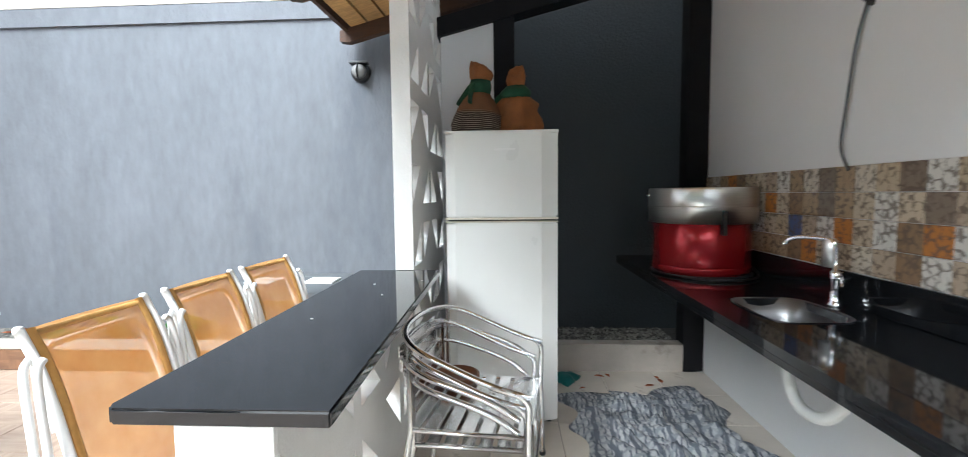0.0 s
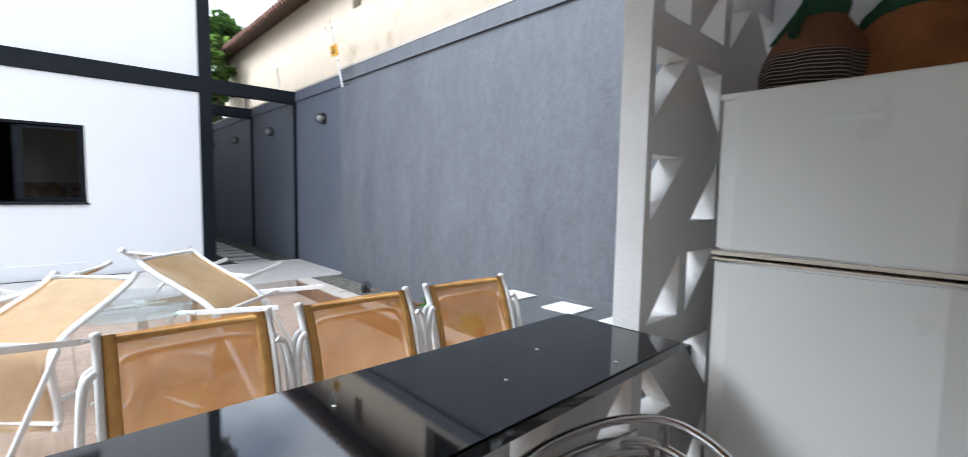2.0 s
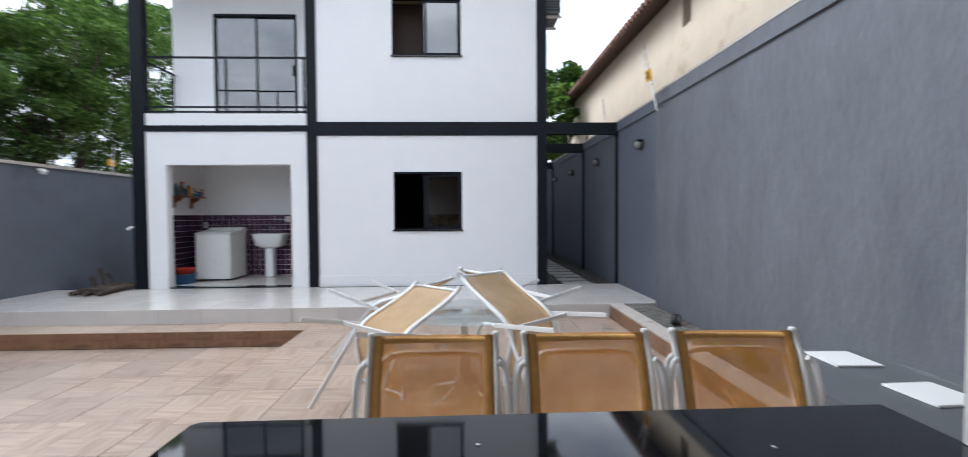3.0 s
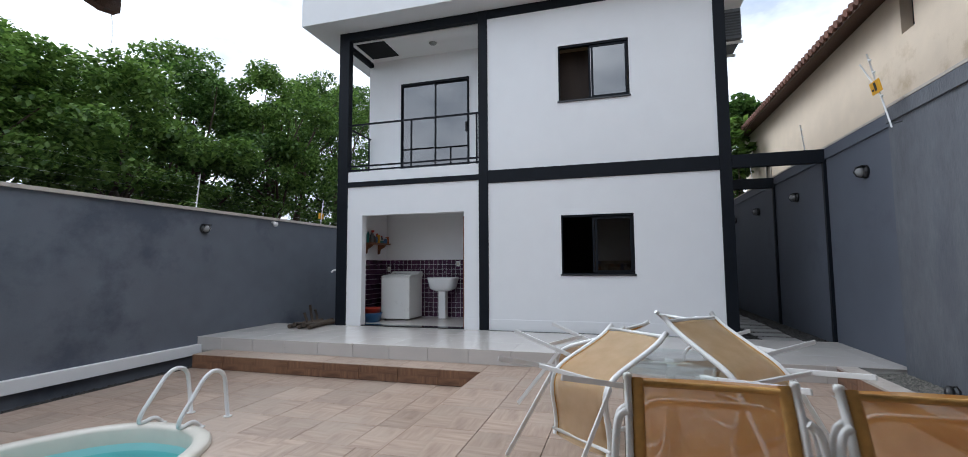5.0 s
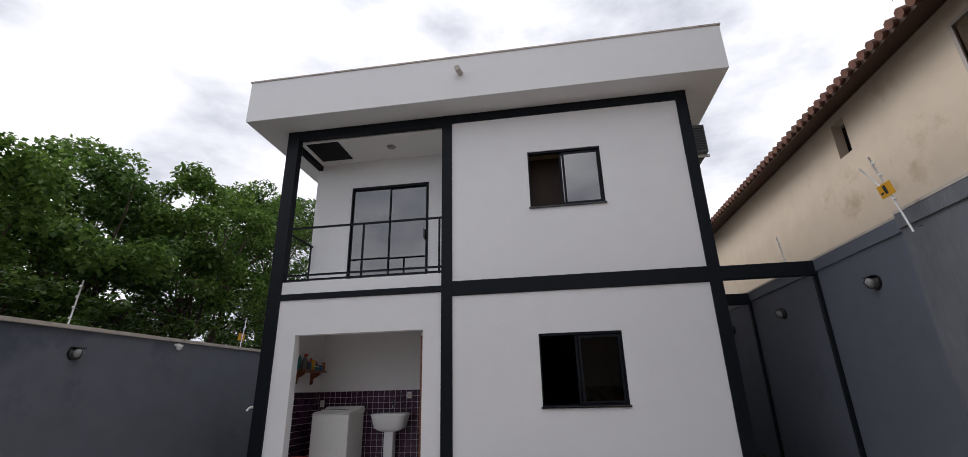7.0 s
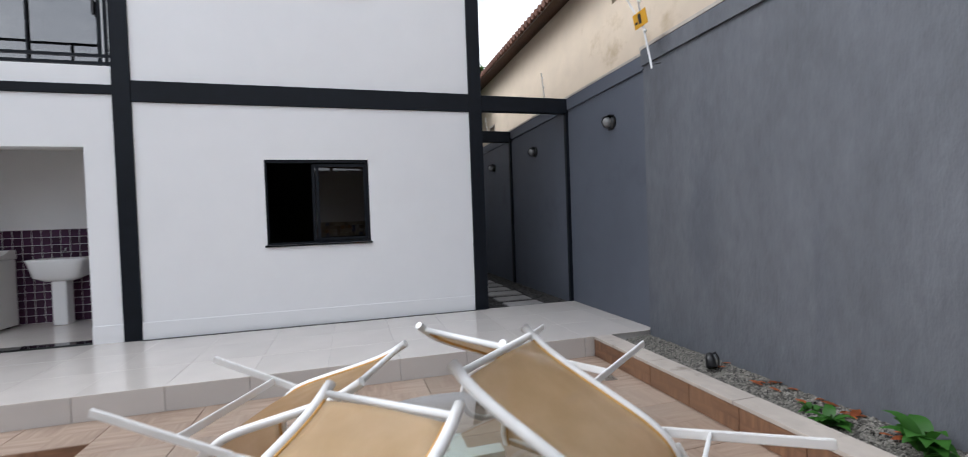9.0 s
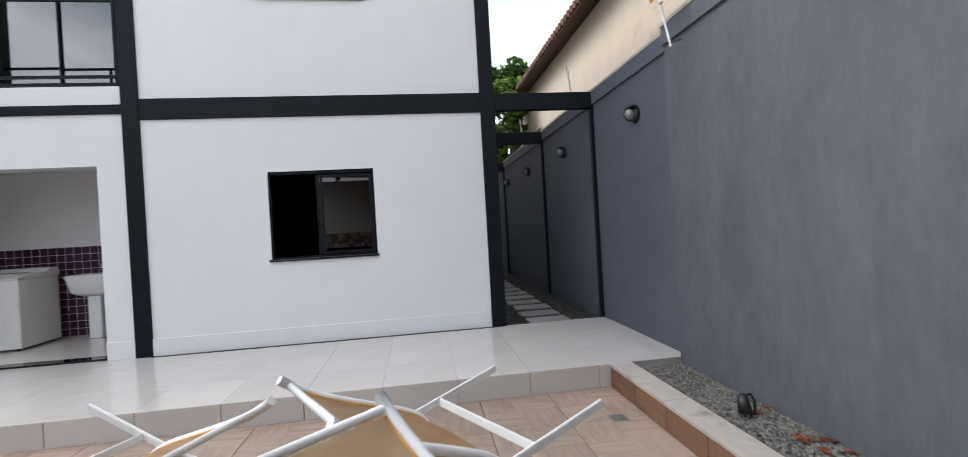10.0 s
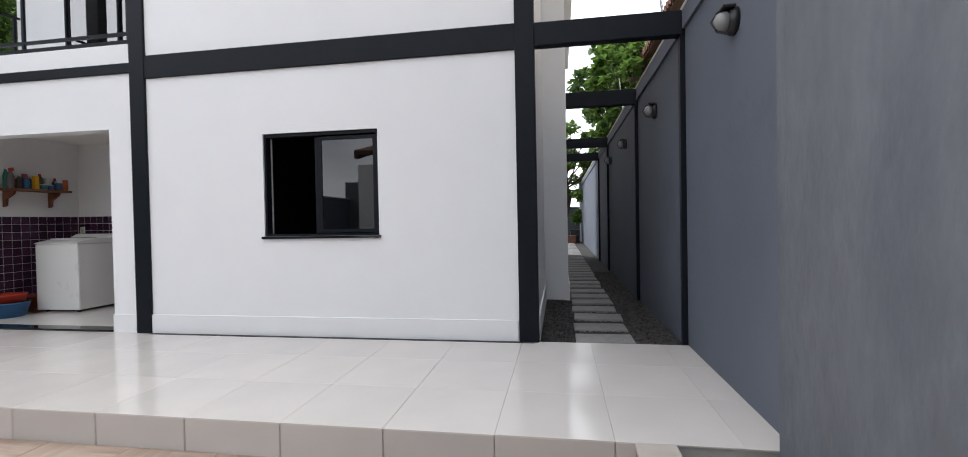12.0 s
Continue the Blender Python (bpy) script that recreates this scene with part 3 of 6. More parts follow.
# ground, one sheet to the horizon, with the pool cut out of it
bm = boxes((-400, -3.7, -400, 400, -0.70, -0.37), (3.6, 400, -400, 400, -0.70, -0.37), (-3.7, 3.6, -400, -4.6, -0.70, -0.37), (-3.7, 3.6, -1.1, 400, -0.70, -0.37))
structure("ground", bm, M_SOIL, "dark bare soil under and around the yard", "ground")

# deck beds
structure("deck_base", boxes((PLAT_FRONT, 6.0, DECK_EDGE, 3.72, -0.2, -0.012), (PLAT_FRONT, STEP_FRONT + 0.02, DECK_L, DECK_EDGE, -0.2, -0.012)), M_GROUT,
          "mortar bed under the wood-look deck tiles", "floor")
floor_low = structure("floor", boxes((STEP_FRONT + 0.02, -3.42, DECK_L, DECK_EDGE, -0.36, LOW - 0.012), (-3.42, 3.4, DECK_L, -4.32, -0.36, LOW - 0.012), (-3.42, 3.4, -1.42, DECK_EDGE, -0.36, LOW - 0.012), (3.4, 6.0, DECK_L, DECK_EDGE, -0.36, LOW - 0.012)), M_GROUT,
                      "lower pool deck in wood-look tiles", "floor")
floor_up = structure("floor", boxes((PLAT_FRONT, -5.99, DECK_EDGE, -0.4, -0.2, -0.014)), M_GROUT, "upper deck in brown wood-look tiles", "floor")
platform = structure("platform", boxes((FACADE - 0.02, PLAT_FRONT - 0.012, WALL_L, WALL_R_FAR, -0.3, PLAT - 0.006)), M_LIGHT_GROUT, "raised porch platform in glossy white tiles", "platform")

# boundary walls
# same boundary wall; its darker colour holds the shade under the roof
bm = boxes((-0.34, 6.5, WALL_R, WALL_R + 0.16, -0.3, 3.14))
structure("wall_kitchen_end", bm, M_GREY_SHADED, "grey boundary wall behind the kitchen posts, shade painted into its colour", "wall")
bm = boxes((-6.0, -0.34, WALL_R, WALL_R + 0.16, -0.3, 2.98), (-6.0, -0.34, WALL_R - 0.025, WALL_R + 0.16, 2.98, 3.14))
structure("wall_east", bm, M_GREY_WALL, "dark grey textured boundary wall", "wall")
bm = boxes((-30, -6.0, WALL_R_FAR, WALL_R_FAR + 0.16, -0.3, 2.98), (-30, -6.0, WALL_R_FAR - 0.025, WALL_R_FAR + 0.16, 2.98, 3.14))
structure("wall_passage", bm, M_GREY_SMOOTH, "dark grey boundary wall beside the side passage", "wall")
structure("coping_east", boxes((-30, -6.01, WALL_R_FAR - 0.03, WALL_R_FAR + 0.2, 3.14, 3.17), (-6.01, 6.5, WALL_R - 0.03, WALL_R + 0.2, 3.143, 3.175)), M_CONCRETE_CAP, "pale cement coping on the boundary wall", "coping")
structure("wall_west", boxes((-30, 6.5, WALL_L - 0.16, WALL_L, -0.4, 2.35)), M_GREY_WEST, "dark grey boundary wall below the trees", "wall")
structure("coping_west", boxes((-30, 6.5, WALL_L - 0.22, WALL_L + 0.05, 2.35, 2.40)), M_CONCRETE_CAP, "pale coping on the boundary wall", "coping")
structure("wall_south", boxes((6.5, 6.66, WALL_L - 0.16, WALL_R + 0.16, -0.3, 3.1)), M_GREY_WALL, "grey boundary wall closing the yard", "wall")
structure("wall_end", boxes((-30.2, -30, WALL_L - 0.16, 5, -0.3, 2.0)), M_GREY_WALL, "blue-grey wall at the end of the passage", "wall")
structure("kerb_west", boxes((-6.04, 6.5, WALL_L, WALL_L + 0.09, -0.09, 0.075), bevel=0.008), M_WHITE_WALL, "white painted ledge along the boundary wall", "ledge")
structure("trench", boxes((-6.0, 6.5, WALL_L, DECK_L, -0.40, -0.29)), M_SOIL, "dark gravel strip between ledge and deck", "gravel strip")

# planter strip beside the wall
structure("planter_wall", boxes((-6.02, -0.5, 3.72, 3.755, -0.2, 0.178)), M_GROUT, "low planter wall", "planter")
for k in range(6):
    x0 = -6.02 + 0.9 * k
    structure("planter_cap", boxes((x0, x0 + 0.895, 3.70, 3.90, 0.178, 0.205), bevel=0.004), M_CONCRETE_CAP, "weathered pale stone cap of the planter wall", "cap stone")
structure("planter_soil", boxes((-6.02, -0.45, 3.757, WALL_R, -0.2, 0.10)), M_SOIL, "dark gravelly planter soil", "soil")
# passage soil
structure("passage_soil", boxes((-30, FACADE - 0.02, HOUSE_R - 0.1, WALL_R_FAR, -0.2, PLAT - 0.04)), M_SOIL, "dark soil of the side passage", "soil")


# ---- the house ----
house = thing("house", pose(0, 0, 0), "white two-storey house with black steel framing and a flat roof", "house")
TH = 0.16
LAU = (-3.62, -1.45, PLAT, 2.40)
WIN_LO = (0.37, 1.60, 1.215, 2.26)
WIN_UP = (0.37, 1.60, 4.33, 5.37)
part("wall", panel("x", FACADE - TH, FACADE, HOUSE_L + 0.02, HOUSE_R - 0.02, PLAT - 0.2, 6.25, [LAU, WIN_LO, WIN_UP, (HOUSE_L + 0.02, -1.14, 3.30, 6.25)]), M_WHITE_WALL, house)
part("wall", panel("y", HOUSE_R - TH, HOUSE_R - 0.004, -10.4, FACADE - TH, 0, 6.25, []), M_WHITE_WALL, house)
part("wall", boxes((-18.5, -10.4, HOUSE_R - TH, 3.46, 0, 6.25)), M_WHITE_WALL, house)
part("wall", panel("y", HOUSE_L + 0.03, HOUSE_L + TH, -18.5, FACADE - TH, 0, 6.25, [(-9.2, FACADE - TH, 3.30, 6.1)]), M_WHITE_WALL, house)
part("wall", boxes((-18.66, -18.5, HOUSE_L + 0.03, 3.46, 0, 6.25)), M_WHITE_WALL, house)
SLIDE = (-3.33, -1.70, 3.33, 5.51)
part("wall", panel("x", -9.21, -9.05, HOUSE_L + 0.03, -0.98, 3.3, 6.12, [SLIDE]), M_WHITE_WALL, house, "white balcony back wall")
part("wall", boxes((-9.05, FACADE - TH, -1.14, -0.98, 3.3, 6.12)), M_WHITE_WALL, house)
# laundry recess
part("wall", boxes((-9.86, -9.70, HOUSE_L + TH, -0.98, PLAT, 2.9)), M_WHITE_WALL, house, "laundry back wall")
part("wall", boxes((-9.70, FACADE - TH, -1.14, -0.98, PLAT, 2.9)), M_WHITE_WALL, house)
part("ceiling", boxes((-9.70, FACADE - TH, HOUSE_L + TH, -1.14, 2.62, 2.72)), M_SOFFIT, house)
part("floor_slab", boxes((-18.5, FACADE - TH, HOUSE_L + TH, HOUSE_R - TH, 2.92, 3.30)), M_WHITE_WALL, house)
part("laundry_floor", boxes((-9.70, FACADE, HOUSE_L + TH, -1.14, 0.0, PLAT + 0.012)), M_PORCELAIN, house)
part("threshold", boxes((FACADE - TH, FACADE + 0.01, LAU[0], LAU[1], PLAT, PLAT + 0.022), bevel=0.004), M_GRANITE, house, "black granite threshold")
part("balcony_ceiling", boxes((-9.05, FACADE - TH, HOUSE_L + 0.02, -1.14, 6.12, 6.2)), M_SOFFIT, house)
part("ceiling_light", lathe(bmesh.new(), [(0.001, -0.03), (0.07, -0.025), (0.09, 0.0)], 20, (-8.55, -2.35, 6.12)), M_LAMP_GLASS, house, "round unlit ceiling light")
part("ceiling_hatch", boxes((-8.85, -8.15, -3.95, -3.3, 6.105, 6.13)), M_BLACK_WOOD, house, "dark open ceiling hatch")
# rooms behind the windows; near-black walls and floor carry the unlit interior's dimness
part("room", boxes((-12.5, -12.3, -0.9, HOUSE_R - TH, PLAT, 6.2), (-12.3, FACADE - TH, -0.98, -0.8, PLAT, 6.2)), M_UNLIT_ROOM, house)
part("room_floor", boxes((-12.3, FACADE - TH, -0.8, HOUSE_R - TH, PLAT, PLAT + 0.02)), M_UNLIT_ROOM, house)
part("room_ceiling", boxes((-12.3, FACADE - TH, -0.8, HOUSE_R - TH, 6.0, 6.05)), M_ROOM_WALL, house)
part("room", boxes((-12.6, -12.4, HOUSE_L + TH, -0.98, 3.3, 6.2)), M_ROOM_WALL, house)
part("curtain", boxes((-8.45, -8.41, 0.1, 0.95, 3.5, 5.45)), M_BROWN, house, "brown curtain")
part("bulb", lathe(bmesh.new(), [(0.001, -0.05), (0.03, -0.035), (0.036, 0), (0.02, 0.04), (0.01, 0.06)], 12, (-10.5, 0.72, 5.62)), M_BULB, house, "lit warm bulb")
part("bulb", lathe(bmesh.new(), [(0.001, -0.05), (0.03, -0.035), (0.036, 0), (0.02, 0.04), (0.01, 0.06)], 12, (-11.6, 0.72, 5.62)), M_BULB, house, "lit warm bulb")
part("door_edge", boxes((-8.62, -8.12, -1.535, -1.495, PLAT + 0.014, 2.33), bevel=0.004), M_WOOD, house, "dark varnished door standing open in the laundry")
# baseboards, a little proud of the wall
for y0, y1 in ((-0.97, 2.95), (-1.45, -1.15), (HOUSE_L + 0.22, -3.62)):
    part("baseboard", boxes((FACADE, FACADE + 0.018, y0, y1, PLAT, PLAT + 0.20), bevel=0.004), M_WHITE_WALL, house)
part("baseboard", boxes((-10.4, FACADE - 0.2, HOUSE_R - 0.004, HOUSE_R + 0.014, PLAT - 0.05, PLAT + 0.20)), M_WHITE_WALL, house)
part("baseboard", boxes((-18.5, -10.385, 3.46, 3.48, PLAT - 0.05, PLAT + 0.20)), M_WHITE_WALL, house)
structure("drain_channel", boxes((FACADE + 0.020, FACADE + 0.062, -0.97, 3.10, PLAT - 0.004, PLAT + 0.004)), M_INK_AND_VOID, "thin dark drain gap along the facade", "drain")
# steel frame
for y0, y1 in ((HOUSE_L - 0.02, -3.96), (-1.15, -0.97), (2.96, 3.14)):
    part("column", boxes((FACADE - 0.12, FACADE + 0.03, y0, y1, PLAT - 0.1, 6.27), bevel=0.006), M_BLACK_STEEL, house)
part("beam", boxes((FACADE - 0.1, FACADE + 0.024, -0.97, 2.96, 2.91, 3.15), bevel=0.006), M_BLACK_STEEL, house)
part("beam", boxes((FACADE - 0.1, FACADE + 0.024, -3.96, -1.15, 2.985, 3.09), bevel=0.006), M_BLACK_STEEL, house)
part("beam", boxes((FACADE - 0.1, FACADE + 0.026, -0.97, 2.96, 6.10, 6.268), bevel=0.006), M_BLACK_STEEL, house)
part("beam", boxes((FACADE - 0.1, FACADE + 0.026, -3.96, -1.15, 6.10, 6.268), bevel=0.006), M_BLACK_STEEL, house)
part("beam", boxes((-9.05, FACADE - 0.12, HOUSE_L + 0.03, HOUSE_L + 0.13, 6.0, 6.1), bevel=0.006), M_BLACK_STEEL, house)
# flat roof box with a coping
part("roof", boxes((-19.2, -7.40, -4.76, 3.70, 6.27, 7.12)), M_WHITE_WALL, house, "white flat roof parapet with a wide soffit")
part("roof_coping", boxes((-19.2, -7.385, -4.78, 3.72, 7.12, 7.15)), M_CONCRETE_CAP, house, "thin grey coping")
bm = tube(bmesh.new(), [(-7.42, -0.70, 6.78), (-7.2, -0.72, 6.75)], 0.05, 14)
part("rain_spout", bm, M_CONCRETE_CAP, house, "short grey drain spout")
# air conditioner on the side
ac = thing("air_conditioner", pose(-8.75, 3.13, 5.55), "dirty white air conditioner unit bracketed to the side wall", "air conditioner")
part("casing", boxes((-0.40, 0.40, 0.06, 0.36, -0.27, 0.27), bevel=0.015), M_GREY_TOP, ac)
part("grille", boxes(*[(0.402, 0.41, 0.08, 0.34, -0.22 + 0.05 * i, -0.195 + 0.05 * i) for i in range(9)]), M_PLASTIC_BLACK, ac)
for bx in (-0.3, 0.26):
    part("bracket", boxes((bx, bx + 0.04, 0.0, 0.4, -0.31, -0.27)), M_WHITE_METAL, ac)


def window(name, hole, open_left, pane_mat, label):
    """A black two-leaf sliding window set in a wall hole."""
    y0, y1, z0, z1 = hole
    w = tagged(new(name), label, "window", kind="structure")
    w.empty_display_size = 0.1
    x = FACADE
    part("window_frame", panel("x", x - 0.10, x - 0.02, y0, y1, z0, z1, [(y0 + 0.022, y1 - 0.022, z0 + 0.022, z1 - 0.035)]), M_BLACK_STEEL, w)
    part("window_sill", boxes((x - 0.1, x + 0.03, y0 - 0.02, y1 + 0.02, z0 - 0.025, z0 + 0.002), bevel=0.004), M_GRANITE, w)
    mid = (y0 + y1) / 2
    leaves = ((mid - 0.03, y1 - 0.03, x - 0.05), (mid - 0.08, y1 - 0.10, x - 0.075)) if open_left else ((mid - 0.03, y1 - 0.03, x - 0.05), (y0 + 0.03, mid + 0.03, x - 0.075))
    for a, b, px in leaves:
        leaf = part("sash", panel("x", px - 0.012, px + 0.012, a, b, z0 + 0.03, z1 - 0.05, [(a + 0.035, b - 0.035, z0 + 0.065, z1 - 0.085)]), M_BLACK_STEEL, w)
        pane = part("pane", boxes((px - 0.003, px + 0.003, a + 0.034, b - 0.034, z0 + 0.064, z1 - 0.084)), pane_mat, leaf)
        pane.visible_shadow = False
    return w


window("window_1", WIN_LO, True, M_PANE, "black-framed dark ground-floor window, closed")
window("window_2", WIN_UP, True, M_PANE_CLEAR, "black-framed upper window, slid half open")

# balcony sliding door
door = tagged(new("door_1"), "black-framed glass sliding door onto the balcony", "door", kind="structure")
y0, y1, z0, z1 = SLIDE
part("door_frame", panel("x", -9.12, -9.03, y0, y1, z0, z1, [(y0 + 0.028, y1 - 0.028, z0 + 0.03, z1 - 0.05)]), M_BLACK_STEEL, door)
mid = (y0 + y1) / 2
for a, b, px in ((y0 + 0.04, mid + 0.02, -9.06), (mid - 0.02, y1 - 0.04, -9.085)):
    leaf = part("sash", panel("x", px - 0.012, px + 0.012, a, b, z0 + 0.03, z1 - 0.06, [(a + 0.018, b - 0.018, z0 + 0.05, z1 - 0.08)]), M_BLACK_STEEL, door)
    pane = part("pane", boxes((px - 0.003, px + 0.003, a + 0.017, b - 0.017, z0 + 0.049, z1 - 0.079)), M_PANE_CLEAR, leaf)
    pane.visible_shadow = False
part("handle", boxes((-9.06, -9.02, y1 - 0.09, y1 - 0.06, 4.3, 4.5), bevel=0.006), M_PLASTIC_BLACK, door)

# balcony rail
rail = thing("balcony_rail", pose(0, 0, 0), "thin black steel balcony rail", "railing")
for z in (3.335, 3.42, 4.29):
    part("bar", boxes((FACADE - 0.05, FACADE - 0.015, -3.96, -1.15, z - 0.015, z + 0.015)), M_BLACK_STEEL, rail)
    part("bar", boxes((-9.05, FACADE - 0.051, HOUSE_L + 0.05, HOUSE_L + 0.08, z - 0.015, z + 0.015)), M_BLACK_STEEL, rail)
for y in (-1.2, -2.56):
    part("post", boxes((FACADE - 0.047, FACADE - 0.018, y - 0.015, y + 0.015, 3.30, 4.276)), M_BLACK_STEEL, rail)
part("post", boxes((-9.0, -8.97, HOUSE_L + 0.052, HOUSE_L + 0.078, 3.30, 4.276)), M_BLACK_STEEL, rail)

# beams across the side passage, and the dark posts on the wall
for x in (FACADE, -10.4, -14.3, -16.7):
    pb = thing("passage_beam", pose(x, 0, 0), "black steel beam spanning the side passage from house to wall", "beam", "passage beams")
    part("beam", boxes((-0.09, 0.02, 3.142 if x > -9 else 3.462, WALL_R_FAR - 0.03, 2.93, 3.14), bevel=0.005), M_BLACK_STEEL, pb)
    part("wall_post", boxes((-0.07, 0.0, WALL_R_FAR - 0.045, WALL_R_FAR - 0.001, 0.16, 3.14), bevel=0.004), M_BLACK_STEEL, pb)

# ---- neighbour's house ----
nb = thing("neighbour_house", pose(0, 0, 0), "neighbour's cream-painted house with a clay tile roof", "house")
part("wall", panel("y", 6.8, 7.0, -22, 9, -0.2, 6.85, [(-10.42, -10.0, 5.85, 6.62), (-7.2, -6.1, 5.4, 6.4), (-19.3, -18.8, 3.6, 5.0), (-2.2, -1.2, 3.5, 4.6)]), M_CREAM, nb)
part("wall", boxes((-22.2, -22, 6.8, 12, -0.2, 6.85)), M_CREAM, nb)
# near-black sheet paints the unlit rooms behind the window holes
part("inside", boxes((-20, 9, 7.3, 7.4, -0.2, 6.8)), M_INK_AND_VOID, nb)
for a, b, c, d in ((-7.2, -6.1, 5.4, 6.4), (-19.3, -18.8, 3.6, 5.0), (-2.2, -1.2, 3.5, 4.6)):
    part("window_frame", panel("y", 6.77, 6.83, a - 0.06, b + 0.06, c - 0.08, d + 0.06, [(a, b, c, d)]), M_CONCRETE_CAP, nb)
bm = bmesh.new()
prism(bm, [(6.22, 6.62), (12.0, 8.5), (12.0, 8.6), (6.22, 6.72)], "x", -22.6, 9.5)
part("roof", bm, M_RAFTER, nb)
bm = bmesh.new()
for i in range(134):
    x = -22.5 + i * 0.24
    for k in range(2):
        a, b = Vector((x, 6.12 + k * 0.44, 6.70 + k * 0.145)), Vector((x, 6.62 + k * 0.44, 6.87 + k * 0.145))
        tube(bm, [a, b], 0.085, 8)
part("roof_tiles", bm, M_CLAY, nb, "rounded old clay roof tiles")
nb.children[-1]["kind"] = "stuff"

# ---- kitchen shelter ----
KY = 3.85
structure("wall_kitchen", panel("x", 1.70, 1.86, -3.0, WALL_R - 0.03, -0.2, 3.2, []), M_WHITE_WALL, "white rendered kitchen wall", "wall")
structure("floor_kitchen_base", boxes((-0.30, 1.70, -3.0, KY - 0.03, -0.2, -0.006)), M_GROUT, "mortar bed of the kitchen floor", "floor")
structure("wall_kitchen_panel", boxes((-0.34, 0.07, KY, KY + 0.1, 0.0, 2.72)), M_WHITE_WALL, "white wall panel beside the refrigerator", "wall")
for x0, x1 in ((0.07, 0.23), (1.54, 1.70)):
    structure("kitchen_post", boxes((x0, x1, KY - 0.02, KY + 0.14, 0, 3.05), bevel=0.006), M_BLACK_WOOD, "black wooden roof post", "post")
structure("kitchen_curb", boxes((0.23, 1.54, KY - 0.03, KY + 0.09, -0.1, 0.215), bevel=0.006), M_CONCRETE_CAP, "low tiled curb before the soil strip", "curb")
structure("curb_soil", boxes((-0.3, 1.7, KY + 0.1, WALL_R, -0.2, 0.19)), M_SOIL, "dark soil strip below the wall", "soil")

# roof of the shelter, rising away from the yard
def roof_z(x):
    return 2.90 + 0.245 * (x + 1.5)


roof = thing("shelter_roof", pose(-1.66, -1.6, 2.92, -2.0, 0, -4.1) @ pose(1.66, 1.6, -2.84), "lean-to roof of dark rafters and pale boards", "roof")
RY0, RY1 = -1.6, 4.28
bm = bmesh.new()
prism(bm, [(-1.58, roof_z(-1.58) + 0.12), (2.4, roof_z(2.4) + 0.12), (2.4, roof_z(2.4) + 0.17), (-1.58, roof_z(-1.58) + 0.17)], "y", RY0, RY1)
part("roof_cover", bm, M_CLAY, roof, "clay tile cover")
for k in range(8):
    y = RY0 + 0.06 + k * (RY1 - RY0 - 0.12) / 7
    bm = bmesh.new()
    prism(bm, [(-1.66, roof_z(-1.66) - 0.02), (-1.58, roof_z(-1.58) - 0.05), (2.4, roof_z(2.4) - 0.05), (2.4, roof_z(2.4) + 0.07), (-1.66, roof_z(-1.66) + 0.07)], "y", y - 0.035, y + 0.035)
    part("rafter", bm, M_RAFTER, roof)
for k in range(26):
    x = -1.56 + k * 0.155
    bm = bmesh.new()
    prism(bm, [(x, roof_z(x) + 0.072), (x + 0.135, roof_z(x + 0.135) + 0.072), (x + 0.135, roof_z(x + 0.135) + 0.095), (x, roof_z(x) + 0.095)], "y", RY0, RY1)
    part("board", bm, M_LATH, roof)
bm = bmesh.new()
prism(bm, [(-1.62, roof_z(-1.6) + 0.05), (-1.585, roof_z(-1.6) + 0.05), (-1.585, roof_z(-1.6) + 0.15), (-1.62, roof_z(-1.6) + 0.15)], "y", RY0, RY1)
part("eave_board", bm, M_RAFTER, roof)
bm = bmesh.new()
prism(bm, [(-0.42, 2.60), (1.70, 3.13), (1.70, 3.27), (-0.42, 2.74)], "y", KY - 0.05, KY + 0.12)
structure("cross_beam", bm, M_BLACK_WOOD, "black sloping cross beam under the shelter roof", "beam")

# cobogo wall: an end post and blocks pierced by slanting openings
cob = structure("block_screen", boxes((-0.455, -0.352, 2.728, 2.744, 0.991, 3.07), bevel=0.003), M_COBOGO, "white pierced block screen wall with slanted openings", "screen wall")


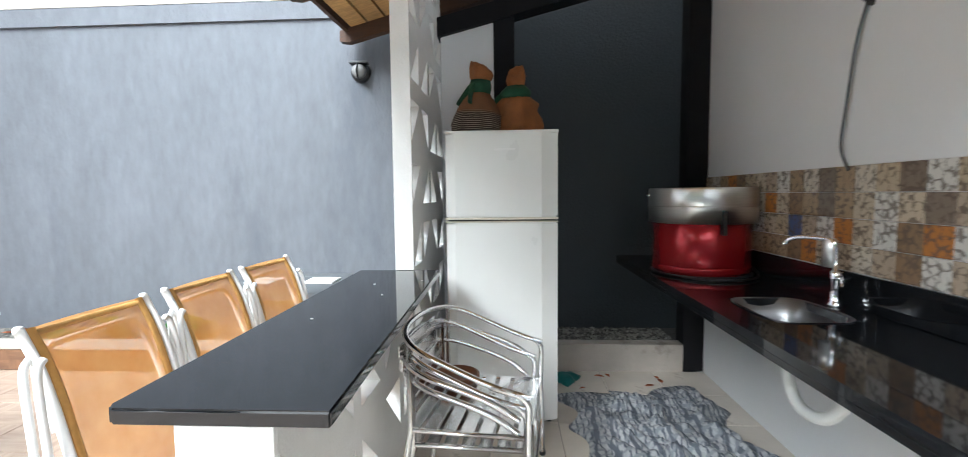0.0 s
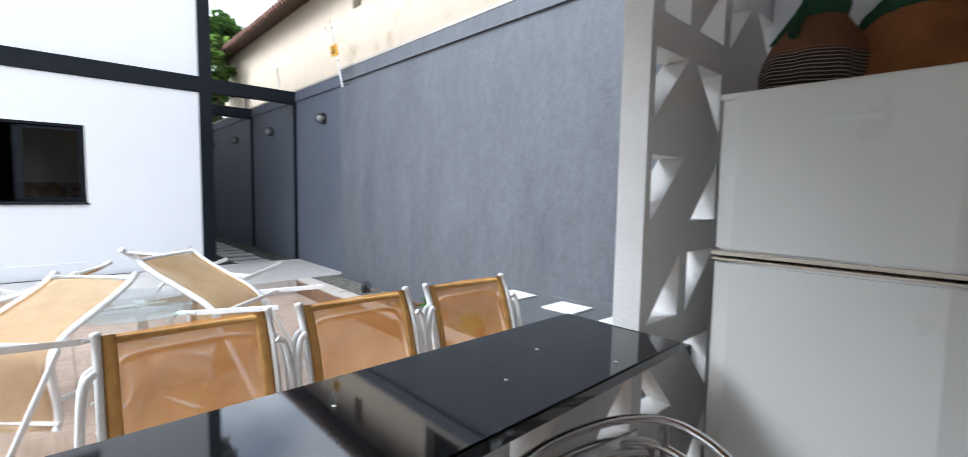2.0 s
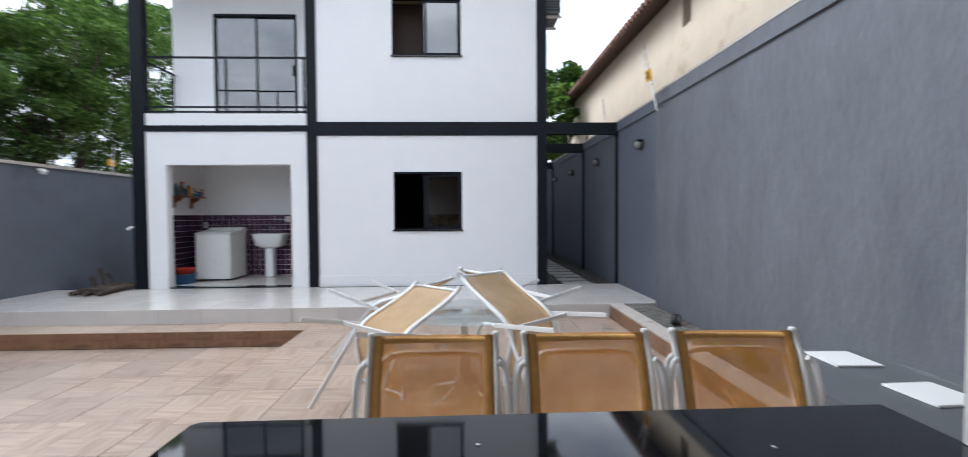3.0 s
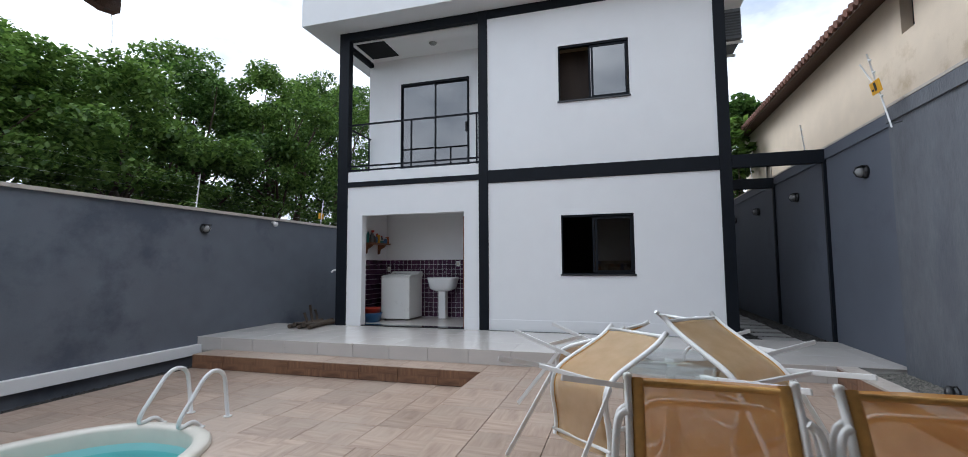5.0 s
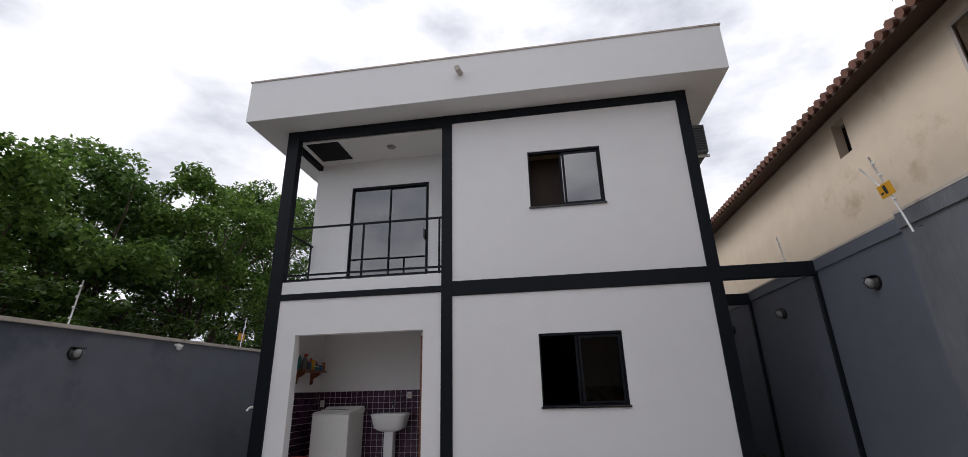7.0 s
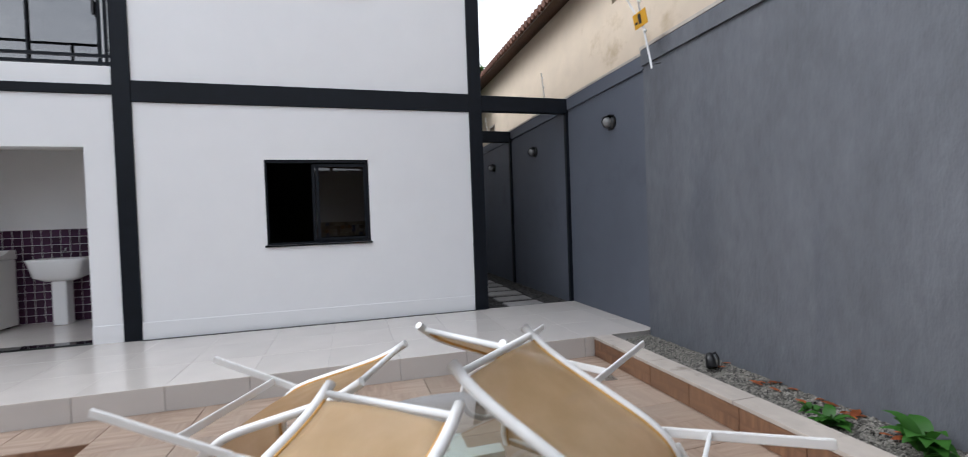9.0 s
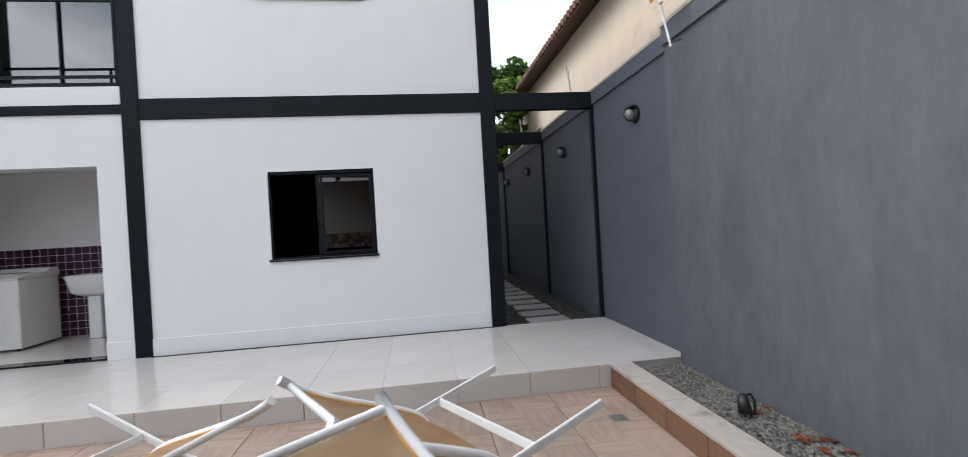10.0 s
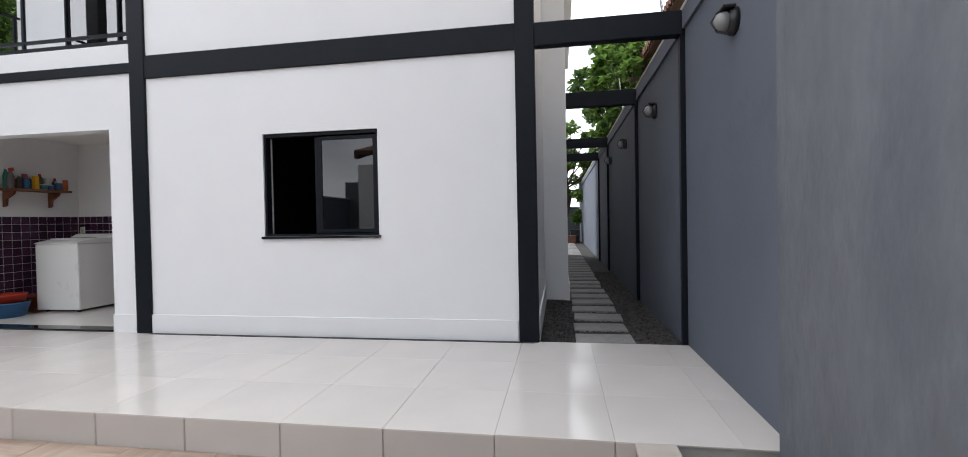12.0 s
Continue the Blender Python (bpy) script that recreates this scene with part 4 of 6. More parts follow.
def block_mesh(cells, w, h, t):
    """A pierced block: a slab of w x h with polygonal holes given in block fractions."""
    bm = bmesh.new()
    from_loops = []
    outer = [(0, 0), (1, 0), (1, 1), (0, 1)]
    edges = []
    for loop in [outer] + cells:
        vs = [bm.verts.new((0, u * w, v * h)) for u, v in loop]
        edges += [bm.edges.new((vs[i], vs[(i + 1) % len(vs)])) for i in range(len(vs))]
        from_loops.append(vs)
    bmesh.ops.triangle_fill(bm, use_beauty=True, use_dissolve=False, edges=edges, normal=(1, 0, 0))
    # drop the triangles that fell inside a hole
    def inside(p, loop):
        c, n = False, len(loop)
        for i in range(n):
            (x1, y1), (x2, y2) = loop[i], loop[(i + 1) % n]
            if (y1 > p[1]) != (y2 > p[1]) and p[0] < (x2 - x1) * (p[1] - y1) / (y2 - y1) + x1:
                c = not c
        return c
    gone = []
    for f in bm.faces:
        c = f.calc_center_median()
        if any(inside((c.y / w, c.z / h), loop) for loop in cells):
            gone.append(f)
    bmesh.ops.delete(bm, geom=gone, context="FACES_ONLY")
    faces = bm.faces[:]
    ret = bmesh.ops.extrude_face_region(bm, geom=faces)
    bmesh.ops.translate(bm, verts=[g for g in ret["geom"] if isinstance(g, bmesh.types.BMVert)], vec=(-t, 0, 0))
    bmesh.ops.recalc_face_normals(bm, faces=bm.faces[:])
    return mesh_of("block", bm, M_COBOGO)


BH = 0.355
HOLES = {"bl": [(0.11, 0.17), (0.87, 0.17), (0.11, 0.83)], "br": [(0.13, 0.17), (0.89, 0.17), (0.89, 0.83)],
         "tl": [(0.11, 0.17), (0.89, 0.83), (0.11, 0.83)], "tr": [(0.87, 0.17), (0.87, 0.83), (0.11, 0.83)]}
BLOCKS = {(k, w): block_mesh([hole], w, BH, 0.10) for k, hole in HOLES.items() for w in (0.31, 0.33)}
part("plinth", boxes((-0.46, -0.36, 1.10, 3.985, 0.0, 0.229)), M_COBOGO, cob)
# how the triangular opening of each block is turned, from the plinth up
TURNS = [["tr", "bl", "br", "tl", "tl", "br", "bl", "tr"], ["br", "tr", "tl", "br", "tr", "br", "tl", "bl"],
         ["tl", "br", "tr", "bl", "br", "tl", "tr", "br"], ["bl", "tl", "br", "tr", "bl", "tr", "br", "tl"]]
for i in range(4):
    for j in range(8):
        piece("block", BLOCKS[TURNS[i][j], 0.31], cob, pose(-0.36, 2.745 + 0.31 * i, 0.23 + BH * j))
for i in range(5):
    for j in range(2):
        piece("block", BLOCKS[("bl", "tr", "bl", "br", "tl")[(i + 3 * j) % 5], 0.33], cob, pose(-0.36, 2.744 - 0.33 * (i + 1), 0.23 + BH * j))

# bar counter
bar = thing("bar_counter", pose(0, 0, 0), "polished black granite bar top on a white pierced wall", "bar counter")
bm = prism(bmesh.new(), [(-0.644, 1.07), (-0.626, 1.05), (-0.172, 1.05), (-0.212, 2.742), (-0.662, 2.742)], "z", 0.955, 0.99)
bmesh.ops.bevel(bm, geom=bm.edges[:], offset=0.005, segments=2, affect="EDGES")
part("countertop", bm, M_GRANITE, bar, "dusty black granite slab")
part("support", boxes((-0.51, -0.30, 1.07, 1.093, 0.0, 0.954), bevel=0.004), M_COBOGO, bar, "white end support")

for x, y, r in ((-0.46, 2.33, 20), (-0.36, 2.10, 70), (-0.25, 2.42, 10), (-0.5, 1.72, 40)):
    bm = prism(bmesh.new(), [(-0.005, -0.003), (0.004, -0.004), (0.006, 0.002), (-0.003, 0.004)], "z", 0.0, 0.0012)
    solo("paper_scrap", bm, M_PLASTIC_WHITE, "tiny white paper scrap on the black bar top", "paper scrap", "paper scraps", at=pose(x, y, 0.991, 0, 0, r))


# ---- refrigerator ----
fr = thing("refrigerator", pose(0.137, 2.9, 0), "aged white two-door refrigerator against the screen wall", "refrigerator")
part("body", boxes((-0.325, 0.325, 0.06, 0.68, 0.03, 1.755), bevel=0.012), M_FRIDGE, fr)


def fridge_door(z0, z1):
    bm = bmesh.new()
    pts = [(-0.327, 0.055), (-0.327, 0.012), (-0.270, -0.016), (-0.10, -0.024), (0.10, -0.026), (0.232, -0.021), (0.327, 0.010), (0.327, 0.055)]
    prism(bm, pts, "z", z0, z1)
    bmesh.ops.bevel(bm, geom=[e for e in bm.edges if abs(e.verts[0].co.z - e.verts[1].co.z) < 1e-5], offset=0.008, segments=2, affect="EDGES")
    return bm


d1 = part("freezer_door", fridge_door(1.275, 1.772), M_FRIDGE, fr)
d2 = part("fridge_door", fridge_door(0.05, 1.245), M_FRIDGE, fr)
part("edge_trim", boxes((-0.328, 0.328, -0.02, 0.05, 1.262, 1.274), (-0.328, 0.328, -0.02, 0.05, 1.246, 1.252)), M_FRIDGE_TRIM, fr, "yellowed plastic door trim")
part("gasket", boxes((-0.32, 0.32, 0.052, 0.062, 0.1, 1.76)), M_PLASTIC_BLACK, fr)
part("badge", boxes((-0.04, 0.08, -0.0265, -0.018, 1.66, 1.672)), M_STEEL, d1)
part("top_cover", boxes((-0.33, 0.33, -0.01, 0.68, 1.757, 1.778), bevel=0.006), M_FRIDGE, fr)
for sx in (-0.28, 0.28):
    for sy in (0.1, 0.62):
        part("foot", lathe(bmesh.new(), [(0.02, 0), (0.02, 0.03)], 10, (sx, sy, 0)), M_PLASTIC_BLACK, fr)


# cloth bags tied at the neck, on the refrigerator
def tied_bag(m, lean, label, flap, cloth, neck=1.0):
    b = thing("cloth_bag", m, label, "bag", "tied bags on the refrigerator")
    rnd = random.Random(lean)
    ph = [rnd.uniform(0, 6) for _ in range(4)]

    def wob(a, z):
        return 1 + 0.05 * math.sin(5 * a + ph[0] + 9 * z) + 0.035 * math.sin(11 * a + ph[1]) + 0.03 * math.sin(3 * a + ph[2] - 14 * z)
    prof = [(0.001, 0.0), (0.13, 0.0), (0.172, 0.03), (0.178, 0.08), (0.165, 0.13), (0.14, 0.18), (0.105 * neck, 0.23), (0.07 * neck, 0.275), (0.052 * neck, 0.30), (0.05 * neck, 0.33), (0.06, 0.35)]
    part("sack", lathe(bmesh.new(), prof, 36, wobble=wob), cloth, b)
    part("tie", lathe(bmesh.new(), [(0.045 * neck, 0.275), (0.066 * neck, 0.28), (0.072 * neck, 0.32), (0.064, 0.365), (0.045, 0.37)], 24, wobble=wob), M_GREEN_CLOTH, b, "green cloth band")
    bm = lathe(bmesh.new(), [(0.05, 0.345), (0.07, 0.38), (0.078, 0.42), (0.07, 0.455), (0.045, 0.46), (0.02, 0.43)], 30, wobble=lambda a, z: 1 + 0.16 * math.sin(2 * a + ph[3]) + 0.07 * math.sin(7 * a))
    for v in bm.verts:
        if v.co.z > 0.37:
            v.co.z += flap * v.co.x * (v.co.z - 0.37) / 0.09
            v.co.y *= 0.75
    part("ruffle", bm, M_BAG_PLAIN, b, "gathered rust-brown cloth end")
    for k in range(3):
        a = ph[k] + 0.5
        tail = smooth_path([(0.06 * math.cos(a), 0.06 * math.sin(a), 0.33), (0.10 * math.cos(a) * neck, 0.10 * math.sin(a) * neck, 0.27), (0.135 * math.cos(a + 0.2), 0.135 * math.sin(a + 0.2), 0.20)], 0.05, 4)
        part("tie_end", tube(bmesh.new(), tail, 0.022, 8, 0.5), M_GREEN_CLOTH, b, "loose green cloth end")
    return b


tied_bag(pose(-0.02, 3.22, 1.778, 0, 4, 20) @ Matrix.Scale(0.98, 4), 3, "brown striped cloth bag tied with a green band", -0.5, M_BAG)
tied_bag(pose(0.24, 3.28, 1.778, 0, -6, 75) @ Matrix.Scale(0.9, 4), 8, "rust-brown cloth bag tied with dark green cloth", 1.0, M_BAG_PLAIN, 1.5)


# ---- sling chairs ----
def sling_sheet(line, half, sag=1.0):
    """A thin sheet between the side rails, bowed between them."""
    bm = bmesh.new()
    rows, nx = [], 8
    for p in line:
        rows.append([bm.verts.new((-half + 2 * half * i / nx, p.y - 0.018 * sag * math.sin(math.pi * i / nx) * (1 if p.z > 0.5 else 0), p.z - 0.02 * math.sin(math.pi * i / nx) * (1 if p.z <= 0.5 else 0))) for i in range(nx + 1)])
    for a, b in zip(rows, rows[1:]):
        for i in range(nx):
            bm.faces.new((a[i], a[i + 1], b[i + 1], b[i])).smooth = True
    bmesh.ops.solidify(bm, geom=bm.faces[:], thickness=0.0015)
    return bm


def flat_bar(a, b, wide=0.032, thick=0.013):
    """A straight flat bar from a to b, its wide side in the plane of the chair's side."""
    a, b = Vector(a), Vector(b)
    d = (b - a).normalized()
    side = Vector((1, 0, 0)) - d * d.x
    side.normalize()
    up = side.cross(d)
    bm = bmesh.new()
    rings = [[bm.verts.new(p + side * thick / 2 * i + up * wide / 2 * j) for i, j in ((-1, -1), (1, -1), (1, 1), (-1, 1))] for p in (a, b)]
    for j in range(4):
        bm.faces.new((rings[0][j], rings[0][(j + 1) % 4], rings[1][(j + 1) % 4], rings[1][j]))
    bm.faces.new(rings[0][::-1])
    bm.faces.new(rings[1])
    bmesh.ops.recalc_face_normals(bm, faces=bm.faces[:])
    bmesh.ops.bevel(bm, geom=bm.edges[:], offset=0.003, segments=2, affect="EDGES")
    return bm


def sling_chair(m, label, group):
    """White tubular garden chair with an orange mesh sling; it faces +y, its origin is on the floor below the seat."""
    c = thing("sling_chair", m, label, "chair", group)
    line = smooth_path([(0, -0.33, 1.05), (0, -0.268, 0.925), (0, -0.16, 0.50), (0, -0.06, 0.42), (0, 0.20, 0.435), (0, 0.275, 0.40)], 0.12, 6)
    for s in (-1, 1):
        part("side_rail", tube(bmesh.new(), [(s * 0.217, p.y, p.z) for p in line], 0.0165, 8, 0.62), M_WHITE_METAL, c)
        arm = smooth_path([(s * 0.27, 0.30, 0.0), (s * 0.246, 0.21, 0.60), (s * 0.245, 0.12, 0.67), (s * 0.25, -0.14, 0.66), (s * 0.258, -0.20, 0.62)], 0.14, 7)
        part("arm", tube(bmesh.new(), arm, 0.0135, 8), M_WHITE_METAL, c)
        for dy in (0.0, 0.04):
            rear = smooth_path([(s * 0.222, -0.300 + dy, 0.975), (s * 0.250, -0.296 + dy, 0.955), (s * 0.262, -0.27 + dy, 0.78), (s * 0.262, -0.24 + dy, 0.40), (s * 0.28, -0.33 + 2 * dy, 0.0)], 0.08, 8)
            part("rear_leg", tube(bmesh.new(), rear, 0.0105, 10), M_WHITE_METAL, c)
        part("cap", lathe(bmesh.new(), [(0.013, 0), (0.013, 0.016), (0.009, 0.020)], 10, (s * 0.217, -0.332, 1.043)), M_PLASTIC_WHITE, c)
    for y, z in ((-0.12, 0.40), (0.24, 0.405)):
        part("crossbar", tube(bmesh.new(), [(-0.235, y, z), (0.235, y, z)], 0.011, 8), M_WHITE_METAL, c)
    part("sling", sling_sheet(line, 0.2), M_SLING, c, "orange woven mesh sling")
    for s in (-1, 1):
        part("hem", tube(bmesh.new(), [(s * 0.190, p.y + 0.001, p.z + 0.001) for p in line], 0.007, 6, 2.4), M_SLING_HEM, c)
    part("hem", tube(bmesh.new(), [(-0.2, -0.325, 1.036), (0, -0.339, 1.033), (0.2, -0.325, 1.036)], 0.010, 6), M_SLING_HEM, c)
    brace = smooth_path([(-0.20, -0.262, 0.76), (-0.195, -0.338, 0.985), (0.195, -0.338, 0.985), (0.20, -0.262, 0.76)], 0.09, 6)
    part("back_brace", tube(bmesh.new(), brace, 0.011, 8), M_WHITE_METAL, c)
    return c


def wide_sling_chair(m, label, group):
    """Broad garden chair with a pale tan sling on crossed flat legs and looped arms; it faces +y."""
    c = thing("sling_chair", m, label, "chair", group)
    line = smooth_path([(0, -0.328, 1.065), (0, -0.270, 0.955), (0, -0.165, 0.50), (0, -0.07, 0.42), (0, 0.20, 0.435), (0, 0.275, 0.40)], 0.12, 6)
    for s in (-1, 1):
        part("side_rail", tube(bmesh.new(), [(s * 0.242, p.y, p.z) for p in line], 0.0165, 8, 1.15), M_WHITE_METAL, c)
        part("leg", flat_bar((s * 0.310, -0.315, 0.065), (s * 0.284, -0.115, 0.58)), M_WHITE_METAL, c)
        part("leg", flat_bar((s * 0.300, 0.31, 0.03), (s * 0.266, -0.13, 0.465)), M_WHITE_METAL, c)
        arm = smooth_path([(s * 0.285, -0.12, 0.565), (s * 0.283, -0.08, 0.71), (s * 0.28, 0.07, 0.72), (s * 0.275, 0.14, 0.58), (s * 0.262, 0.12, 0.435)], 0.10, 7)
        part("arm", tube(bmesh.new(), arm, 0.0135, 8), M_WHITE_METAL, c)
    part("crossbar", flat_bar((-0.292, -0.19, 0.375), (0.292, -0.19, 0.376)), M_WHITE_METAL, c)
    part("crossbar", tube(bmesh.new(), [(-0.26, 0.24, 0.405), (0.26, 0.24, 0.405)], 0.011, 8), M_WHITE_METAL, c)
    part("top_bar", tube(bmesh.new(), [(-0.24, -0.309, 1.03), (0.24, -0.309, 1.03)], 0.012, 8), M_WHITE_METAL, c)
    part("sling", sling_sheet([p for p in line if p.z < 1.03 or p.y > 0], 0.228, 0.6), M_SLING_PALE, c, "pale tan woven mesh sling")
    for s in (-1, 1):
        part("hem", tube(bmesh.new(), [(s * 0.222, p.y + 0.001, p.z + 0.001) for p in line if p.z < 1.03], 0.006, 6, 1.3), M_SLING_HEM, c)
    return c


bar_chairs = [sling_chair(pose(-0.83, 1.58, 0, 0, 0, -90), "white tubular garden chair with tan mesh sling, pushed to the bar", "chairs at the bar")]
bar_chairs.append(copy_thing(bar_chairs[0], pose(-0.83, 2.12, 0, 0, 0, -89)))
bar_chairs.append(copy_thing(bar_chairs[0], pose(-0.83, 2.638, 0, 0, 0, -92)))

# ---- garden table with four chairs turned over on it ----
TX, TY = -3.22, 1.67
table = thing("garden_table", pose(TX, TY, 0), "round glass garden table on a white steel pedestal", "table")
part("tabletop", lathe(bmesh.new(), [(0.001, 0.70), (0.50, 0.70), (0.505, 0.705), (0.50, 0.71), (0.001, 0.71)], 40), M_TABLE_GLASS, table, "clear round glass top")
part("column", boxes((-0.028, 0.028, -0.028, 0.028, 0.0, 0.68), bevel=0.004), M_WHITE_METAL, table)
part("top_plate", boxes((-0.14, 0.14, -0.03, 0.03, 0.655, 0.699), (-0.03, 0.03, -0.14, 0.14, 0.656, 0.698), bevel=0.004), M_WHITE_METAL, table, "white steel plate with bolt holes")
ring = [(0.17 * math.cos(a), 0.17 * math.sin(a), 0.42) for a in [2 * math.pi * k / 28 for k in range(28)]]
part("ring", tube(bmesh.new(), ring, 0.011, 8, closed=True), M_WHITE_METAL, table)
for k in range(4):
    a = math.pi / 4 + k * math.pi / 2
    part("spoke", tube(bmesh.new(), [(0.02 * math.cos(a), 0.02 * math.sin(a), 0.42), (0.17 * math.cos(a), 0.17 * math.sin(a), 0.42)], 0.007, 6), M_WHITE_METAL, table)
    foot = smooth_path([(0.03 * math.cos(a), 0.03 * math.sin(a), 0.35), (0.1 * math.cos(a), 0.1 * math.sin(a), 0.10), (0.36 * math.cos(a), 0.36 * math.sin(a), 0.02)], 0.1, 5)
    part("foot", tube(bmesh.new(), foot, 0.014, 8), M_WHITE_METAL, table)


def upturned(top, bearing, slope):
    """The pose of a chair tipped over the table: the top of its back lies at top, its seat hangs down and its legs stick out along the bearing (degrees)."""
    b = Vector((math.cos(radians(bearing)), math.sin(radians(bearing)), 0))
    k = Vector((0, 0, 1))
    u = -b * math.cos(radians(slope)) + k * math.sin(radians(slope))
    f = -b * math.sin(radians(slope)) - k * math.cos(radians(slope))
    s = f.cross(u)
    m = Matrix((s, f, u)).transposed().to_4x4()
    return Matrix.Translation(Vector(top) - m @ Vector((0, -0.332, 1.065))) @ m


UP_LABEL = "broad white garden chair with pale tan sling, upturned on the table"
up = [wide_sling_chair(upturned((-3.216, 1.458, 0.93), -42, 8), UP_LABEL, "chairs upturned on the table")]
up.append(copy_thing(up[0], upturned((-3.278, 1.806, 1.03), 43, 15)))
up.append(copy_thing(up[0], upturned((-3.63, 1.475, 0.91), -114, 5)))
up.append(copy_thing(up[0], upturned((-3.57, 1.745, 1.00), 120, 11)))

# ---- kitchen counter, sink and things on it ----
ct = thing("kitchen_counter", pose(0, 0, 0), "polished black granite kitchen counter with a steel sink", "counter")
SX0, SX1, SY0, SY1 = 1.22, 1.54, 2.02, 2.44
bm = bmesh.new()
for s in ((1.06, SX0, -1.29, 4.02), (SX1, 1.695, -1.29, 4.02), (SX0, SX1, -1.29, SY0), (SX0, SX1, SY1, 4.02)):
    box(bm, s[0], s[1], s[2], s[3], 0.865, 0.90)
bmesh.ops.remove_doubles(bm, verts=bm.verts[:], dist=1e-5)
part("worktop", bm, M_GRANITE, ct)
part("apron", boxes((1.06, 1.08, -1.29, 4.02, 0.838, 0.864), bevel=0.003), M_GRANITE, ct)
part("upstand", boxes((1.675, 1.698, -1.29, 3.83, 0.902, 1.05), bevel=0.003), M_GRANITE, ct)
bm = bmesh.new()
prof = [(1.06, 0.0), (1.0, -0.004), (0.94, -0.10), (0.85, -0.15), (0.0, -0.155)]
rings = []
for r, z in prof:
    rings.append([bm.verts.new((1.38 + r * 0.17 * math.copysign(abs(math.cos(a)) ** 0.55, math.cos(a)), 2.23 + r * 0.215 * math.copysign(abs(math.sin(a)) ** 0.55, math.sin(a)), 0.904 + z))
                  for a in [2 * math.pi * k / 40 for k in range(40)]])
for a, b in zip(rings, rings[1:]):
    for j in range(40):
        bm.faces.new((a[j], a[(j + 1) % 40], b[(j + 1) % 40], b[j])).smooth = True
bmesh.ops.remove_doubles(bm, verts=bm.verts[:], dist=1e-5)
part("sink_bowl", bm, M_SINK, ct, "brushed steel sink bowl")
part("drain", lathe(bmesh.new(), [(0.001, 0.003), (0.035, 0.004), (0.04, 0.0)], 18, (1.38, 2.23, 0.75)), M_CHROME, ct)
part("waste_pipe", tube(bmesh.new(), smooth_path([(1.38, 2.23, 0.745), (1.42, 2.29, 0.62), (1.43, 2.24, 0.47), (1.45, 2.06, 0.47), (1.47, 1.95, 0.64), (1.69, 1.93, 0.68)], 0.10, 6), 0.026, 10), M_PLASTIC_WHITE, ct, "white plastic waste pipe")

tap = thing("faucet", pose(1.615, 2.29, 0.90), "chrome gooseneck kitchen faucet with a cross handle", "faucet")
part("base", lathe(bmesh.new(), [(0.03, 0), (0.03, 0.01), (0.02, 0.02), (0.017, 0.10), (0.022, 0.11), (0.022, 0.15), (0.012, 0.16)], 18), M_CHROME, tap)
part("spout", tube(bmesh.new(), smooth_path([(0, 0, 0.15), (0, 0, 0.275), (-0.02, 0.03, 0.30), (-0.11, 0.13, 0.30), (-0.135, 0.16, 0.26)], 0.06, 6), 0.010, 10), M_CHROME, tap)
part("filter", lathe(bmesh.new(), [(0.02, 0.17), (0.028, 0.175), (0.028, 0.29), (0.018, 0.30)], 16, (-0.005, 0.035, 0)), M_STEEL, tap, "steel filter cartridge")
part("handle", tube(bmesh.new(), [(0, 0, 0.125), (-0.01, -0.07, 0.13)], 0.007, 8), M_CHROME, tap)
part("handle", tube(bmesh.new(), [(-0.01, -0.055, 0.10), (-0.01, -0.055, 0.16)], 0.006, 8), M_CHROME, tap)

pot = thing("cooking_pot", pose(1.40, 3.20, 0.902) @ Matrix.Scale(1.0, 4), "large red enamel pot with a polished steel upper ring", "pot")
part("body", lathe(bmesh.new(), [(0.001, 0.0), (0.27, 0.0), (0.285, 0.02), (0.285, 0.315), (0.28, 0.32)], 48), M_RED, pot)
part("band", lathe(bmesh.new(), [(0.288, 0.02), (0.291, 0.03), (0.291, 0.05), (0.288, 0.06)], 40), M_RED, pot)
part("upper_ring", lathe(bmesh.new(), [(0.286, 0.318), (0.318, 0.322), (0.318, 0.525), (0.312, 0.535), (0.30, 0.535), (0.001, 0.53)], 48), M_STEEL, pot, "polished steel upper ring")
part("seam", lathe(bmesh.new(), [(0.319, 0.415), (0.322, 0.42), (0.319, 0.425)], 48), M_STEEL, pot)
part("latch", boxes((-0.012, 0.012, -0.335, -0.298, 0.26, 0.40), bevel=0.004), M_PLASTIC_BLACK, pot)
part("knob", lathe(bmesh.new(), [(0.001, 0.0), (0.014, 0.003), (0.014, 0.02)], 12, (-0.315, 0.05, 0.48)), M_CHROME, pot)
part("power_cord", tube(bmesh.new(), smooth_path([(-0.2, -0.25, 0.01), (-0.1, -0.36, 0.008), (0.12, -0.36, 0.008), (0.27, -0.22, 0.008), (0.26, -0.08, 0.06), (0.24, 0.0, 0.08)], 0.12, 6), 0.007, 8), M_PLASTIC_BLACK, pot, "black cord")
part("foot_ring", lathe(bmesh.new(), [(0.25, -0.001), (0.30, 0.004), (0.30, 0.012), (0.25, 0.014)], 36), M_PLASTIC_BLACK, pot)

cable = thing("wall_cable", pose(1.69, 0, 0), "loose grey electric cable hanging from a wall stub", "cable")
